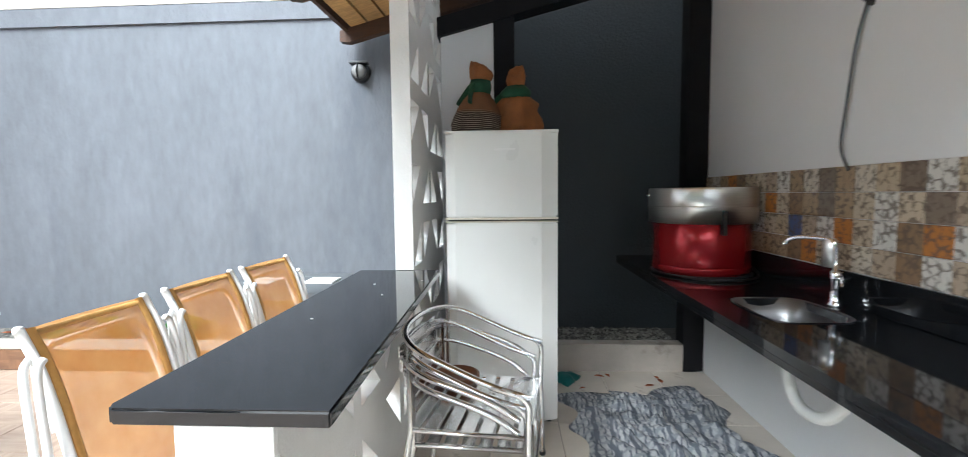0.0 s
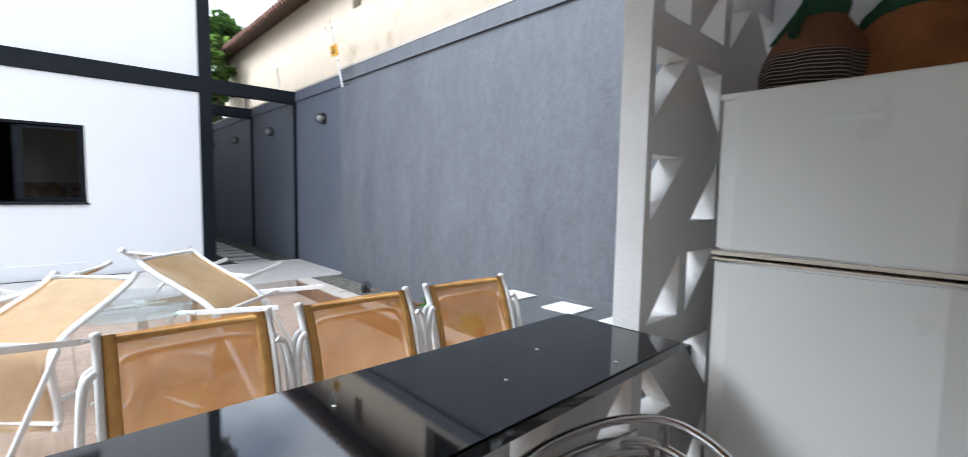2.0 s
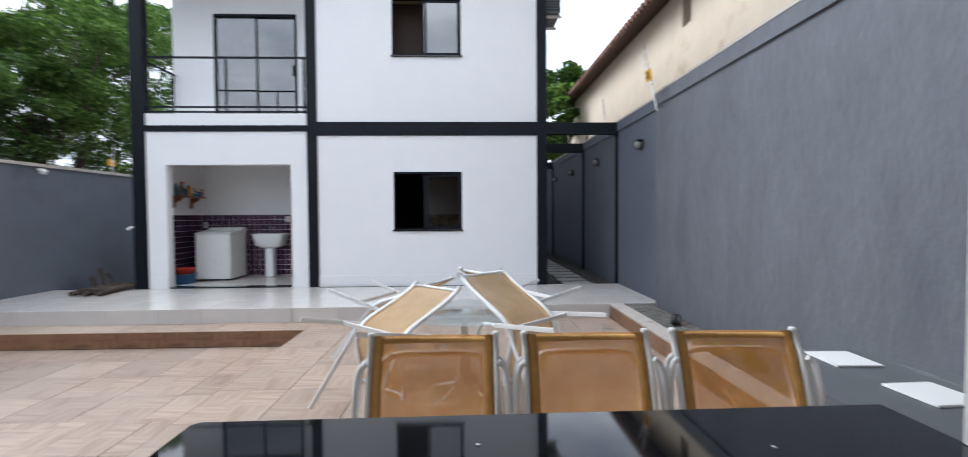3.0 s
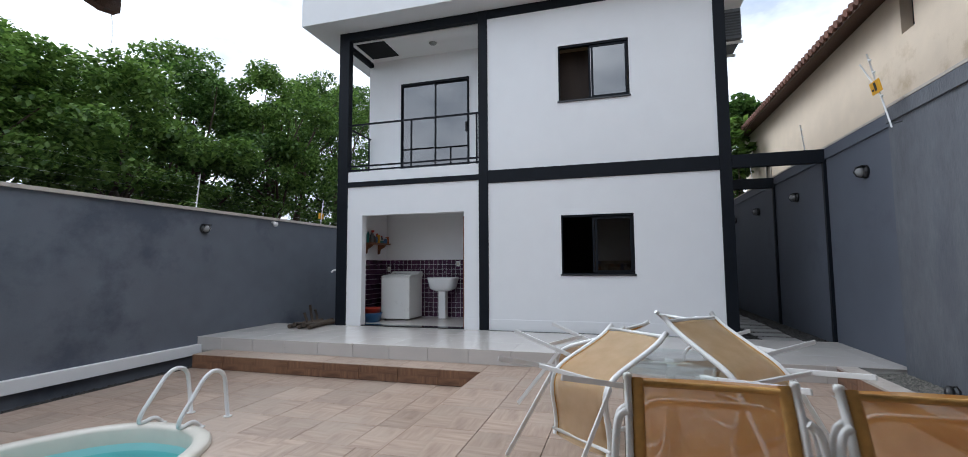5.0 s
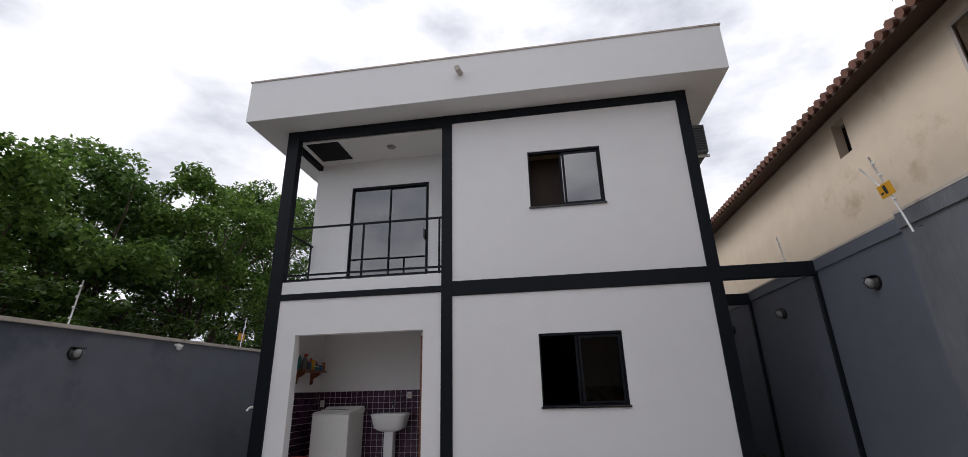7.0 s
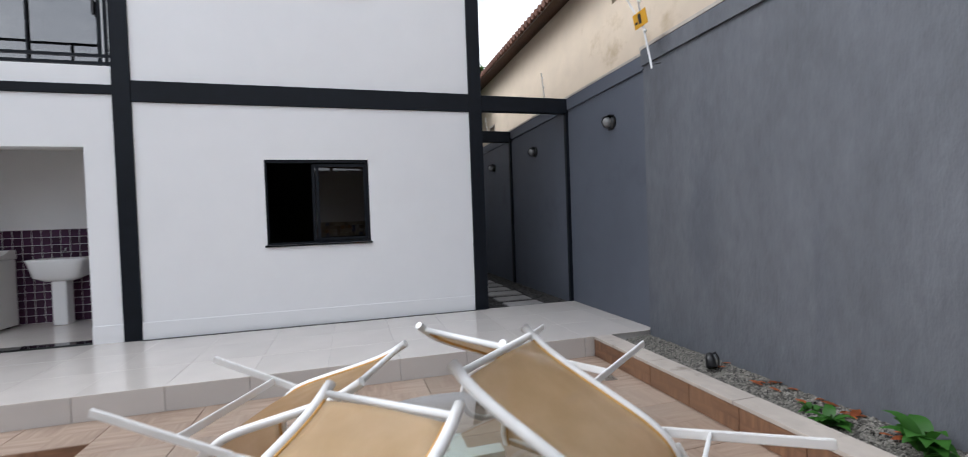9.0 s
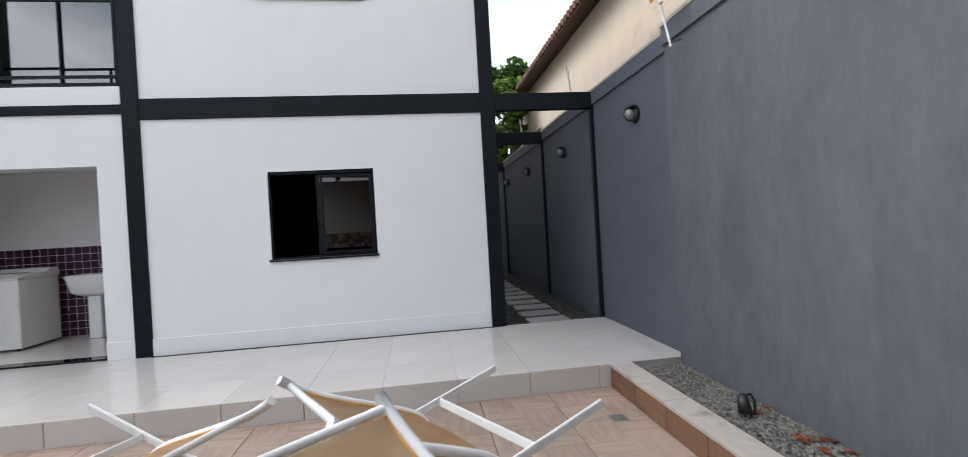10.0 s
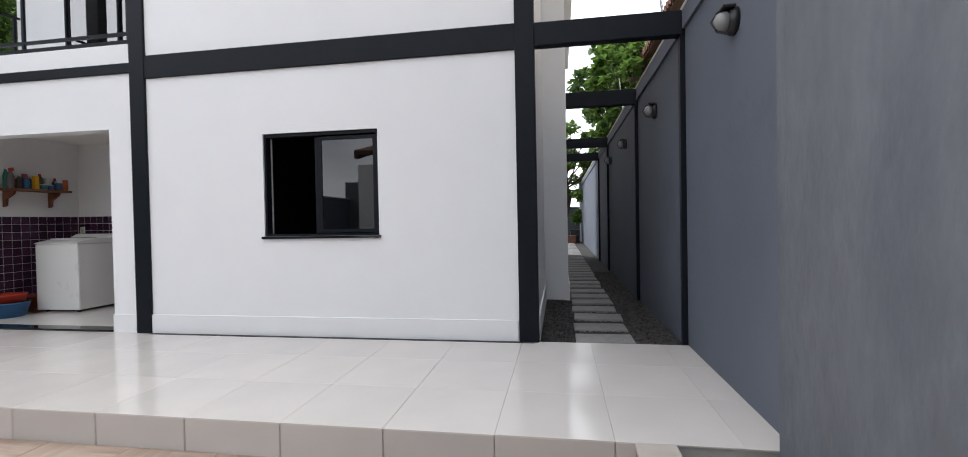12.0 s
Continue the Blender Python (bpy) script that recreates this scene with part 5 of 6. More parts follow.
part("wire", tube(bmesh.new(), smooth_path([(-0.004, 2.28, 2.20), (-0.01, 2.33, 2.05), (-0.012, 2.37, 1.75), (-0.01, 2.40, 1.60), (-0.008, 2.34, 1.50)], 0.12, 6), 0.006, 8), M_GREY_TOP, cable)
part("stub", tube(bmesh.new(), [(0.012, 2.27, 2.19), (-0.05, 2.25, 2.22)], 0.014, 8), M_PLASTIC_BLACK, cable)

# cloth on the floor
bm = bmesh.new()
nx, ny = 64, 60
grid = []
for i in range(nx + 1):
    row = []
    for j in range(ny + 1):
        u, v = i / nx, j / ny
        edge = min(u, 1 - u, v, 1 - v)
        w = noise.noise(Vector((u * 5, v * 5, 1.3)))
        fold = 0.12 * abs(noise.noise(Vector((u * 6, v * 3.5 + 1.5 * u, 0)))) + 0.07 * abs(noise.noise(Vector((u * 15 + 3 * v, v * 10, 4)))) + 0.03 * abs(noise.noise(Vector((u * 34, v * 30, 9))))
        z = 0.006 + min(1, edge * 7) * (0.012 + fold)
        row.append(bm.verts.new((0.68 + 0.96 * u - 0.16 * v + 0.14 * w, 2.1 + 1.25 * v + 0.1 * noise.noise(Vector((u * 4, v * 4, 7))) + 0.15 * u, z)))
    grid.append(row)
for i in range(nx):
    for j in range(ny):
        bm.faces.new((grid[i][j], grid[i + 1][j], grid[i + 1][j + 1], grid[i][j + 1])).smooth = True
bmesh.ops.solidify(bm, geom=bm.faces[:], thickness=0.004)
solo("floor_cloth", bm, M_CLOTH, "crumpled grey and white patterned cloth on the kitchen floor", "cloth")

bm = bmesh.new()
lathe(bm, [(0.001, 0.0), (0.07, 0.0), (0.08, 0.02), (0.05, 0.05), (0.02, 0.06), (0.001, 0.055)], 20, (0.60, 3.62, 0.0), wobble=lambda a, z: 1.2 + 0.35 * math.sin(3 * a) + 0.2 * math.sin(7 * a + 20 * z))
solo("plastic_bag", bm, M_TEAL, "crumpled teal plastic bag on the floor beside the refrigerator", "plastic bag")


# fallen dry leaves
def dry_leaf(m, s):
    bm = bmesh.new()
    pts = [(0, -1), (0.4, -0.4), (0.45, 0.2), (0, 1), (-0.4, 0.3), (-0.42, -0.3)]
    c = bm.verts.new((0, 0, 0.006))
    vs = [bm.verts.new((x * s, y * s, 0.002 + 0.25 * s * abs(x))) for x, y in pts]
    for i in range(6):
        bm.faces.new((c, vs[i], vs[(i + 1) % 6]))
    ret = bmesh.ops.solidify(bm, geom=bm.faces[:], thickness=0.001)
    return solo("dry_leaf", bm, M_ORANGE, "curled dry brown leaf on the ground", "leaf", "fallen leaves", at=m)


rl = random.Random(5)
for _ in range(16):
    dry_leaf(pose(rl.uniform(0.7, 1.5), rl.uniform(2.9, 3.75), 0.004, 0, 0, rl.uniform(0, 360)), rl.uniform(0.02, 0.045))
for _ in range(22):
    dry_leaf(pose(rl.uniform(-5.0, -3.5), rl.uniform(4.16, 4.33), 0.168, rl.uniform(-15, 15), 0, rl.uniform(0, 360)), rl.uniform(0.03, 0.06))


# ---- stacked aluminium chairs ----
def alu_chair(m):
    """Bistro chair of aluminium tube with slats; it faces +x."""
    c = thing("aluminium_chair", m, "stacked aluminium bistro chair with slatted seat beside the bar", "chair", "stacked aluminium chairs")
    for k, z in enumerate((0.80, 0.70)):
        loop = smooth_path([(0.26 - 0.04 * k, -0.255, 0.62 - 0.10 * k), (0.12, -0.27, 0.66 - 0.06 * k), (-0.18, -0.27, z), (-0.27, -0.12, z + 0.02), (-0.27, 0.12, z + 0.02), (-0.18, 0.27, z), (0.12, 0.27, 0.66 - 0.06 * k), (0.26 - 0.04 * k, 0.255, 0.62 - 0.10 * k)], 0.12, 6)
        part("arm_rail", tube(bmesh.new(), loop, 0.0125, 10), M_ALU, c)
    for s in (-1, 1):
        part("front_leg", tube(bmesh.new(), smooth_path([(0.12, s * 0.27, 0.66), (0.255, s * 0.26, 0.62), (0.25, s * 0.25, 0.40), (0.26, s * 0.25, 0.0)], 0.05, 4), 0.0125, 10), M_ALU, c)
        part("rear_leg", tube(bmesh.new(), [(-0.20, s * 0.22, 0.80), (-0.20, s * 0.22, 0.42), (-0.27, s * 0.23, 0.0)], 0.0125, 10), M_ALU, c)
        part("seat_rail", tube(bmesh.new(), [(0.25, s * 0.225, 0.43), (-0.21, s * 0.215, 0.415)], 0.011, 8), M_ALU, c)
        part("foot_cap", lathe(bmesh.new(), [(0.016, 0), (0.016, 0.02)], 8, (0.26, s * 0.25, 0)), M_PLASTIC_BLACK, c)
    for k in range(7):
        x = -0.19 + k * 0.07
        part("seat_slat", boxes((x - 0.026, x + 0.026, -0.225, 0.225, 0.428, 0.436), bevel=0.002), M_ALU, c)
    for k in range(4):
        z = 0.52 + k * 0.065
        part("back_slat", boxes((-0.225 - 0.012 * k, -0.217 - 0.012 * k, -0.19, 0.19, z, z + 0.05), bevel=0.002), M_ALU, c)
    part("stretcher", tube(bmesh.new(), [(0.255, -0.25, 0.2), (0.255, 0.25, 0.2)], 0.009, 8), M_ALU, c)
    return c


WIDE = Matrix.Diagonal((1.02, 1.12, 0.965, 1))
alu = alu_chair(pose(0.015, 2.20, 0.0, 0, 0, -6) @ WIDE)
copy_thing(alu, pose(0.03, 2.19, 0.092, 0, 0, -8) @ WIDE)
bm = lathe(bmesh.new(), [(0.001, 0.0), (0.13, 0.0), (0.15, 0.03), (0.15, 0.05), (0.13, 0.055), (0.12, 0.02), (0.001, 0.015)], 28)
solo("basket_tray", bm, M_WOOD, "brown round wicker tray lying on the chair seat", "tray", at=pose(-0.08, 2.36, 0.512) @ Matrix.Scale(0.75, 4))

# ---- grey covered bench by the wall ----
lw = thing("loose_wire", pose(-1.68, -1.62, 2.93), "thin black loose wire hanging from the eave", "wire")
part("strand", tube(bmesh.new(), smooth_path([(0, 0, 0.02), (-0.02, 0.0, -0.12), (0.03, 0.03, -0.26), (0.09, 0.06, -0.36)], 0.1, 5), 0.0014, 5), M_PLASTIC_BLACK, lw)
bench = thing("garden_bench_table", pose(-1.10, 3.38, 0), "grey rounded outdoor side table with white tiles laid on it", "side table")


def oval(rx, ry, n=44, e=2.6):
    return [(rx * math.copysign(abs(math.cos(a)) ** (2 / e), math.cos(a)), ry * math.copysign(abs(math.sin(a)) ** (2 / e), math.sin(a))) for a in [2 * math.pi * k / n for k in range(n)]]


part("top", prism(bmesh.new(), oval(0.68, 0.36), "z", 0.745, 0.80), M_GREY_TOP, bench)
part("body", prism(bmesh.new(), oval(0.58, 0.29), "z", 0.0, 0.744), M_GREY_TOP, bench)
for x, r in ((-1.575, -3), (-1.16, 2), (-0.78, -2)):
    solo("loose_tile", boxes((-0.105, 0.105, -0.10, 0.10, 0.0, 0.010), bevel=0.002), M_PLASTIC_WHITE, "loose white ceramic tile on the grey table", "tile", "loose tiles", at=pose(x, 3.405, 0.801, 0, 0, r))


# ---- wall lamps ----
def wall_lamp(x, y, z, facing):
    l = thing("wall_lamp", pose(x, y, z, 0, 0, 0 if facing < 0 else 180), "black round bulkhead wall lamp with frosted glass", "wall lamp", "wall lamps")
    bm = bmesh.new()
    lathe(bm, [(0.085, 0.0), (0.085, 0.03), (0.07, 0.05), (0.06, 0.055)], 22)
    bmesh.ops.transform(bm, matrix=pose(0, 0, 0, 90), verts=bm.verts[:])
    part("housing", bm, M_PLASTIC_BLACK, l)
    bm = bmesh.new()
    lathe(bm, [(0.062, 0.05), (0.058, 0.09), (0.04, 0.12), (0.001, 0.13)], 20)
    bmesh.ops.transform(bm, matrix=pose(0, 0, 0, 90), verts=bm.verts[:])
    part("glass", bm, M_LAMP_GLASS, l)
    bm = bmesh.new()
    tube(bm, [(0.0, -0.055, 0.075), (0, -0.11, 0.06), (0, -0.145, 0.0), (0, -0.11, -0.06), (0, -0.055, -0.075)], 0.007, 6)
    part("guard", bm, M_PLASTIC_BLACK, l)
    part("visor", boxes((-0.08, 0.08, -0.1, -0.02, 0.062, 0.078), bevel=0.006), M_PLASTIC_BLACK, l)


for x, y in ((-6.77, WALL_R_FAR), (-9.2, WALL_R_FAR), (-11.6, WALL_R_FAR), (-13.8, WALL_R_FAR), (-1.13, WALL_R)):
    wall_lamp(x, y, 2.56 if x < -2 else 2.50, -1)
for x in (-6.06, -2.2):
    wall_lamp(x, WALL_L, 2.05, 1)

camr = thing("security_camera", pose(-7.72, WALL_L + 0.02, 2.27), "small white dome security camera under the coping", "camera")
part("dome", lathe(bmesh.new(), [(0.001, -0.06), (0.035, -0.045), (0.05, 0.0), (0.055, 0.03), (0.001, 0.035)], 18, (0, 0.06, 0)), M_PLASTIC_WHITE, camr)
part("mount", boxes((-0.03, 0.03, -0.018, 0.06, 0.02, 0.05)), M_PLASTIC_WHITE, camr)


# ---- electric fence posts ----
def fence_post(x, y, z, lean, fork, plate):
    p = thing("fence_post", pose(x, y, z, lean, 0, 0), "thin metal electric fence post with insulators" + (" and a yellow plate" if plate else ""), "fence post", "electric fence posts")
    part("rod", tube(bmesh.new(), [(0, 0, -0.25), (0, 0, 0.62)], 0.010, 6), M_WHITE_METAL, p)
    if fork:
        part("fork", tube(bmesh.new(), [(0, 0, 0.15), (-0.22, 0.02, 0.58)], 0.010, 6), M_WHITE_METAL, p)
    if lean > 10:
        part("bracket", boxes((-0.006, 0.006, 0.0, 0.11, -0.22, -0.208)), M_GREY_TOP, p)
    for k in range(4):
        part("insulator", lathe(bmesh.new(), [(0.012, 0), (0.018, 0.01), (0.012, 0.03)], 8, (0.012, 0, 0.1 + 0.14 * k)), M_PLASTIC_WHITE, p)
    if plate:
        pl = part("plate", boxes((-0.10, 0.10, -0.022, -0.014, 0.16, 0.30), bevel=0.003), M_YELLOW, p, "yellow warning plate")
        part("mark", boxes((-0.02, 0.02, -0.025, -0.0225, 0.19, 0.28)), M_INK_AND_VOID, pl)
        part("mark", boxes((-0.08, -0.04, -0.025, -0.0225, 0.2, 0.22)), M_INK_AND_VOID, pl)


fence_post(-5.69, 4.19, 3.10, 12, True, True)
fence_post(-8.75, WALL_R_FAR + 0.02, 3.15, 6, False, False)
fence_post(-12.0, WALL_R_FAR + 0.02, 3.15, 6, False, False)
fence_post(-5.93, WALL_L - 0.05, 2.38, -6, False, False)
fence_post(-9.42, WALL_L - 0.05, 2.38, -6, False, True)
fence_post(-2.4, WALL_L - 0.05, 2.38, -6, False, False)
fw = thing("fence_wires", pose(0, 0, 0), "thin steel electric fence wires above the boundary wall", "wire")
for k in range(4):
    part("wire", tube(bmesh.new(), [(-14, WALL_L - 0.05 - 0.014 * k, 2.49 + 0.14 * k), (-5.93, WALL_L - 0.05 - 0.014 * k, 2.49 + 0.14 * k), (3, WALL_L - 0.05 - 0.014 * k, 2.47 + 0.14 * k)], 0.0005, 4), M_STEEL, fw)


# ---- laundry ----
wm = thing("washing_machine", pose(-9.18, -3.335, PLAT + 0.012, 0, 0, 1), "white top-loading washing machine in the laundry recess", "washing machine")
part("body", boxes((-0.34, 0.36, -0.335, 0.335, 0.03, 0.92), bevel=0.02), M_FRIDGE, wm)
bm = bmesh.new()
prism(bm, [(-0.35, 0.922), (0.365, 0.922), (0.365, 0.935), (0.25, 0.965), (-0.1, 0.985), (-0.2, 1.04), (-0.33, 1.04)], "y", -0.34, 0.34)
part("top", bm, M_FRIDGE, wm)
lid = part("lid", boxes((-0.05, 0.26, -0.22, 0.22, 0.972, 0.992), bevel=0.006), M_PLASTIC_WHITE, wm)
part("lid_window", boxes((-0.03, 0.23, -0.19, 0.19, 0.9925, 0.996)), M_PLASTIC_BLACK, lid, "dark lid window")
part("panel", boxes((-0.30, -0.21, -0.24, 0.24, 1.041, 1.048)), M_GREY_TOP, wm, "grey control panel")
for sx in (-0.27, 0.29):
    for sy in (-0.25, 0.25):
        part("foot", lathe(bmesh.new(), [(0.022, 0), (0.022, 0.03)], 10, (sx, sy, 0)), M_PLASTIC_BLACK, wm)

sk = thing("laundry_sink", pose(-9.44, -2.46, PLAT + 0.012), "white ceramic laundry sink on a pedestal", "sink")
bm = bmesh.new()
prof = [(0.11, 0.60), (0.19, 0.66), (0.225, 0.86), (0.235, 0.90), (0.215, 0.905), (0.19, 0.80), (0.001, 0.72)]
rings = []
for r, z in prof:
    rings.append([bm.verts.new((r * 1.0 * math.copysign(abs(math.cos(a)) ** 0.5, math.cos(a)), r * 1.48 * math.copysign(abs(math.sin(a)) ** 0.5, math.sin(a)), z)) for a in [2 * math.pi * k / 32 for k in range(32)]])
for a, b in zip(rings, rings[1:]):
    for j in range(32):
        bm.faces.new((a[j], a[(j + 1) % 32], b[(j + 1) % 32], b[j])).smooth = True
bm.faces.new(rings[0][::-1])
part("basin", bm, M_CERAMIC, sk)
part("pedestal", boxes((-0.09, 0.09, -0.085, 0.085, 0.0, 0.62), bevel=0.02), M_CERAMIC, sk)
part("tap", tube(bmesh.new(), smooth_path([(-0.22, 0, 1.03), (-0.12, 0, 1.04), (-0.10, 0, 1.0)], 0.03, 4), 0.012, 8), M_CHROME, sk)

sh = thing("wall_shelf", pose(-9.0, HOUSE_L + TH, 1.86), "small dark varnished wooden wall shelf with bottles", "shelf")
part("board", boxes((-0.40, 0.40, 0.0, 0.26, 0.0, 0.03), bevel=0.004), M_WOOD, sh)
for x in (-0.28, 0.28):
    bm = bmesh.new()
    prism(bm, [(0.0, 0.0), (0.20, 0.0), (0.17, -0.05), (0.06, -0.11), (0.05, -0.20), (0.0, -0.22)], "x", x - 0.015, x + 0.015)
    part("bracket", bm, M_WOOD, sh)
rb = random.Random(11)
for k in range(15):
    row = k % 2
    x, y = -9.36 + 0.05 * k + rb.uniform(-0.01, 0.01), HOUSE_L + TH + (0.075 if row else 0.19)
    h, r = rb.uniform(0.10, 0.27) + (0.05 if row else 0), rb.uniform(0.026, 0.042)
    body = rb.choice([M_BLUE, M_RED_PLASTIC, M_PLASTIC_WHITE, M_BLUE, M_YELLOW, M_RED_PLASTIC, M_TEAL, M_ORANGE, M_BROWN, M_GREY_TOP])
    style = rb.choice(["bottle", "bottle", "spray", "box", "jar"])
    colour = {M_BLUE.name: "blue", M_RED_PLASTIC.name: "red", M_PLASTIC_WHITE.name: "white", M_YELLOW.name: "yellow", M_TEAL.name: "teal", M_ORANGE.name: "rust-coloured", M_BROWN.name: "brown", M_GREY_TOP.name: "grey"}[body.name]
    m = pose(x, y, 1.89, 0, 0, rb.uniform(0, 90))
    if style == "box":
        solo("soap_box", boxes((-r, r, -r * 0.7, r * 0.7, 0, h * 0.8), bevel=0.004), body, colour + " carton of washing powder on the shelf", "box", "goods on the shelf", at=m)
        continue
    bt = thing("bottle", m, colour + " plastic cleaning bottle standing on the shelf", "bottle", "goods on the shelf")
    if style == "jar":
        part("body", lathe(bmesh.new(), [(r, 0), (r * 1.1, 0.01), (r * 1.1, h * 0.5), (r, h * 0.55)], 14), body, bt)
        part("cap", lathe(bmesh.new(), [(r * 1.05, h * 0.55), (r * 1.05, h * 0.65), (r * 0.9, h * 0.67)], 14), M_PLASTIC_WHITE, bt)
    else:
        part("body", lathe(bmesh.new(), [(r * 0.95, 0), (r, 0.01), (r, h * 0.6), (r * 0.75, h * 0.75), (r * 0.4, h * 0.85), (r * 0.38, h * 0.9)], 14), body, bt)
        if style == "spray":
            part("trigger", boxes((-0.012, 0.05, -0.012, 0.012, h * 0.9, h * 0.9 + 0.045), (0.015, 0.025, -0.008, 0.008, h * 0.75, h * 0.9), bevel=0.003), M_RED_PLASTIC, bt)
        else:
            part("cap", lathe(bmesh.new(), [(r * 0.45, h * 0.9), (r * 0.45, h), (r * 0.3, h * 1.02)], 12), rb.choice([M_PLASTIC_WHITE, M_RED_PLASTIC, M_PLASTIC_BLACK]), bt)
bk = lathe(bmesh.new(), [(0.001, 0), (0.17, 0), (0.215, 0.17), (0.225, 0.175), (0.225, 0.19), (0.205, 0.185), (0.165, 0.02), (0.001, 0.015)], 28)
solo("basin", bk, M_BLUE, "blue plastic basin on the laundry floor", "basin", at=pose(-8.52, -3.72, PLAT + 0.012))
bk = lathe(bmesh.new(), [(0.001, 0), (0.16, 0), (0.19, 0.14), (0.2, 0.145), (0.2, 0.155), (0.18, 0.15), (0.15, 0.02), (0.001, 0.015)], 28)
solo("basin", bk, M_RED_PLASTIC, "red plastic basin stacked in the blue basin", "basin", at=pose(-8.52, -3.72, PLAT + 0.15))
bk = lathe(bmesh.new(), [(0.001, 0), (0.10, 0), (0.13, 0.2), (0.14, 0.205), (0.135, 0.215), (0.12, 0.2), (0.09, 0.02), (0.001, 0.015)], 24)
solo("bucket", bk, mat("brown_red_plastic", (0.24, 0.05, 0.03), 0.5), "brown-red plastic bucket behind the basins", "bucket", at=pose(-8.95, -3.83, PLAT + 0.012))
for y in (-2.19, -3.93):
    o = thing("outlet", pose(-9.688, y, 1.42 if y > -3 else 1.30), "white wall socket plate on purple tiles", "socket")
    part("plate", boxes((0.0, 0.012, -0.04, 0.04, -0.06, 0.06), bevel=0.003), M_PLASTIC_WHITE, o)
    part("insert", boxes((0.0125, 0.016, -0.02, 0.02, -0.03, 0.03)), M_FRIDGE_TRIM, o)

# scrap timber by the house corner
sc = thing("timber_pile", pose(-7.60, -4.50, PLAT), "small pile of dark charred timber on the platform", "timber")
rt = random.Random(3)
for k in range(5):
    bm = bmesh.new()
    tube(bm, [(-0.42 + rt.uniform(-0.1, 0.1), -0.2 + 0.1 * k, 0.045 + 0.03 * (k % 2)), (0.0, -0.2 + 0.1 * k + rt.uniform(-0.04, 0.04), 0.06), (0.42, -0.2 + 0.11 * k, 0.05 + 0.04 * (k % 2))], 0.04, 7, 1.1)
    part("log", bm, M_BARK, sc)
for k in range(3):
    part("stump", tube(bmesh.new(), [(-0.3 + 0.28 * k, -0.1 + 0.1 * k, 0.06), (-0.33 + 0.3 * k, -0.14 + 0.1 * k, 0.2), (-0.30 + 0.3 * k, -0.16 + 0.1 * k, 0.30 + 0.12 * (k % 2))], 0.026, 7), M_BARK, sc)
ot = thing("outdoor_tap", pose(-7.95, HOUSE_L - 0.02, 1.30), "white plastic outdoor tap on a pipe by the house corner", "tap")
part("pipe", tube(bmesh.new(), [(-0.1, -0.03, -1.08), (-0.1, -0.03, 0.0)], 0.016, 8), M_PLASTIC_WHITE, ot)
part("spout", tube(bmesh.new(), smooth_path([(-0.1, -0.03, 0.0), (0.0, -0.10, 0.0), (0.02, -0.12, -0.05)], 0.04, 4), 0.018, 8), M_PLASTIC_WHITE, ot)

# garden spike light in the planter
sp = thing("garden_spotlight", pose(-4.90, 4.17, 0.115), "black garden spike spotlight lying in the gravel planter", "spotlight")
part("spike", tube(bmesh.new(), [(0.02, 0.03, -0.05), (0.02, 0.03, 0.13), (0.0, 0.02, 0.165), (-0.02, -0.02, 0.15)], 0.009, 8), M_PLASTIC_BLACK, sp)
bm = lathe(bmesh.new(), [(0.001, -0.06), (0.022, -0.055), (0.032, -0.02), (0.038, 0.045), (0.033, 0.047), (0.03, 0.03), (0.001, 0.025)], 18)
bmesh.ops.transform(bm, matrix=pose(0.005, -0.035, 0.105, 152, 0, 70) @ Matrix.Scale(1.15, 4), verts=bm.verts[:])
part("head", bm, M_PLASTIC_BLACK, sp)
bm = lathe(bmesh.new(), [(0.001, 0.034), (0.031, 0.034), (0.031, 0.040), (0.001, 0.042)], 18)
bmesh.ops.transform(bm, matrix=pose(0.005, -0.035, 0.105, 152, 0, 70) @ Matrix.Scale(1.15, 4), verts=bm.verts[:])
part("lens", bm, M_PLASTIC_WHITE, sp, "pale round lens")

# floor drain
dr = thing("floor_drain", pose(-5.40, 3.49, 0.0), "small steel floor drain grate in the deck", "drain")
part("frame", panel("y", -0.06, 0.06, -0.06, 0.06, 0, 0.004, []), M_STEEL, dr)
for k in range(6):
    part("slot", boxes((-0.045, 0.045, -0.045 + 0.017 * k, -0.039 + 0.017 * k, 0.0042, 0.0052)), M_GROUT, dr)


# ---- swimming pool ----
PX, PY, PL, PW = -0.10, -2.84, 3.27, 1.20


def pool_loop(grow, z, n=72):
    e = 2.7
    out = []
    for k in range(n):
        a = 2 * math.pi * k / n
        c, s = math.cos(a), math.sin(a)
        out.append((PX + (PL + grow) * math.copysign(abs(c) ** (2 / e), c), PY + (PW + grow) * math.copysign(abs(s) ** (2 / e), s) + 0.12 * math.sin(1.3 * c * 2.2), z))
    return out


def loft(loops, cap_last=False, mat_smooth=True):
    bm = bmesh.new()
    rings = [[bm.verts.new(p) for p in loop] for loop in loops]
    for a, b in zip(rings, rings[1:]):
        for j in range(len(a)):
            bm.faces.new((a[j], a[(j + 1) % len(a)], b[(j + 1) % len(a)], b[j])).smooth = mat_smooth
    if cap_last:
        bm.faces.new(rings[-1])
    bmesh.ops.recalc_face_normals(bm, faces=bm.faces[:])
    return bm


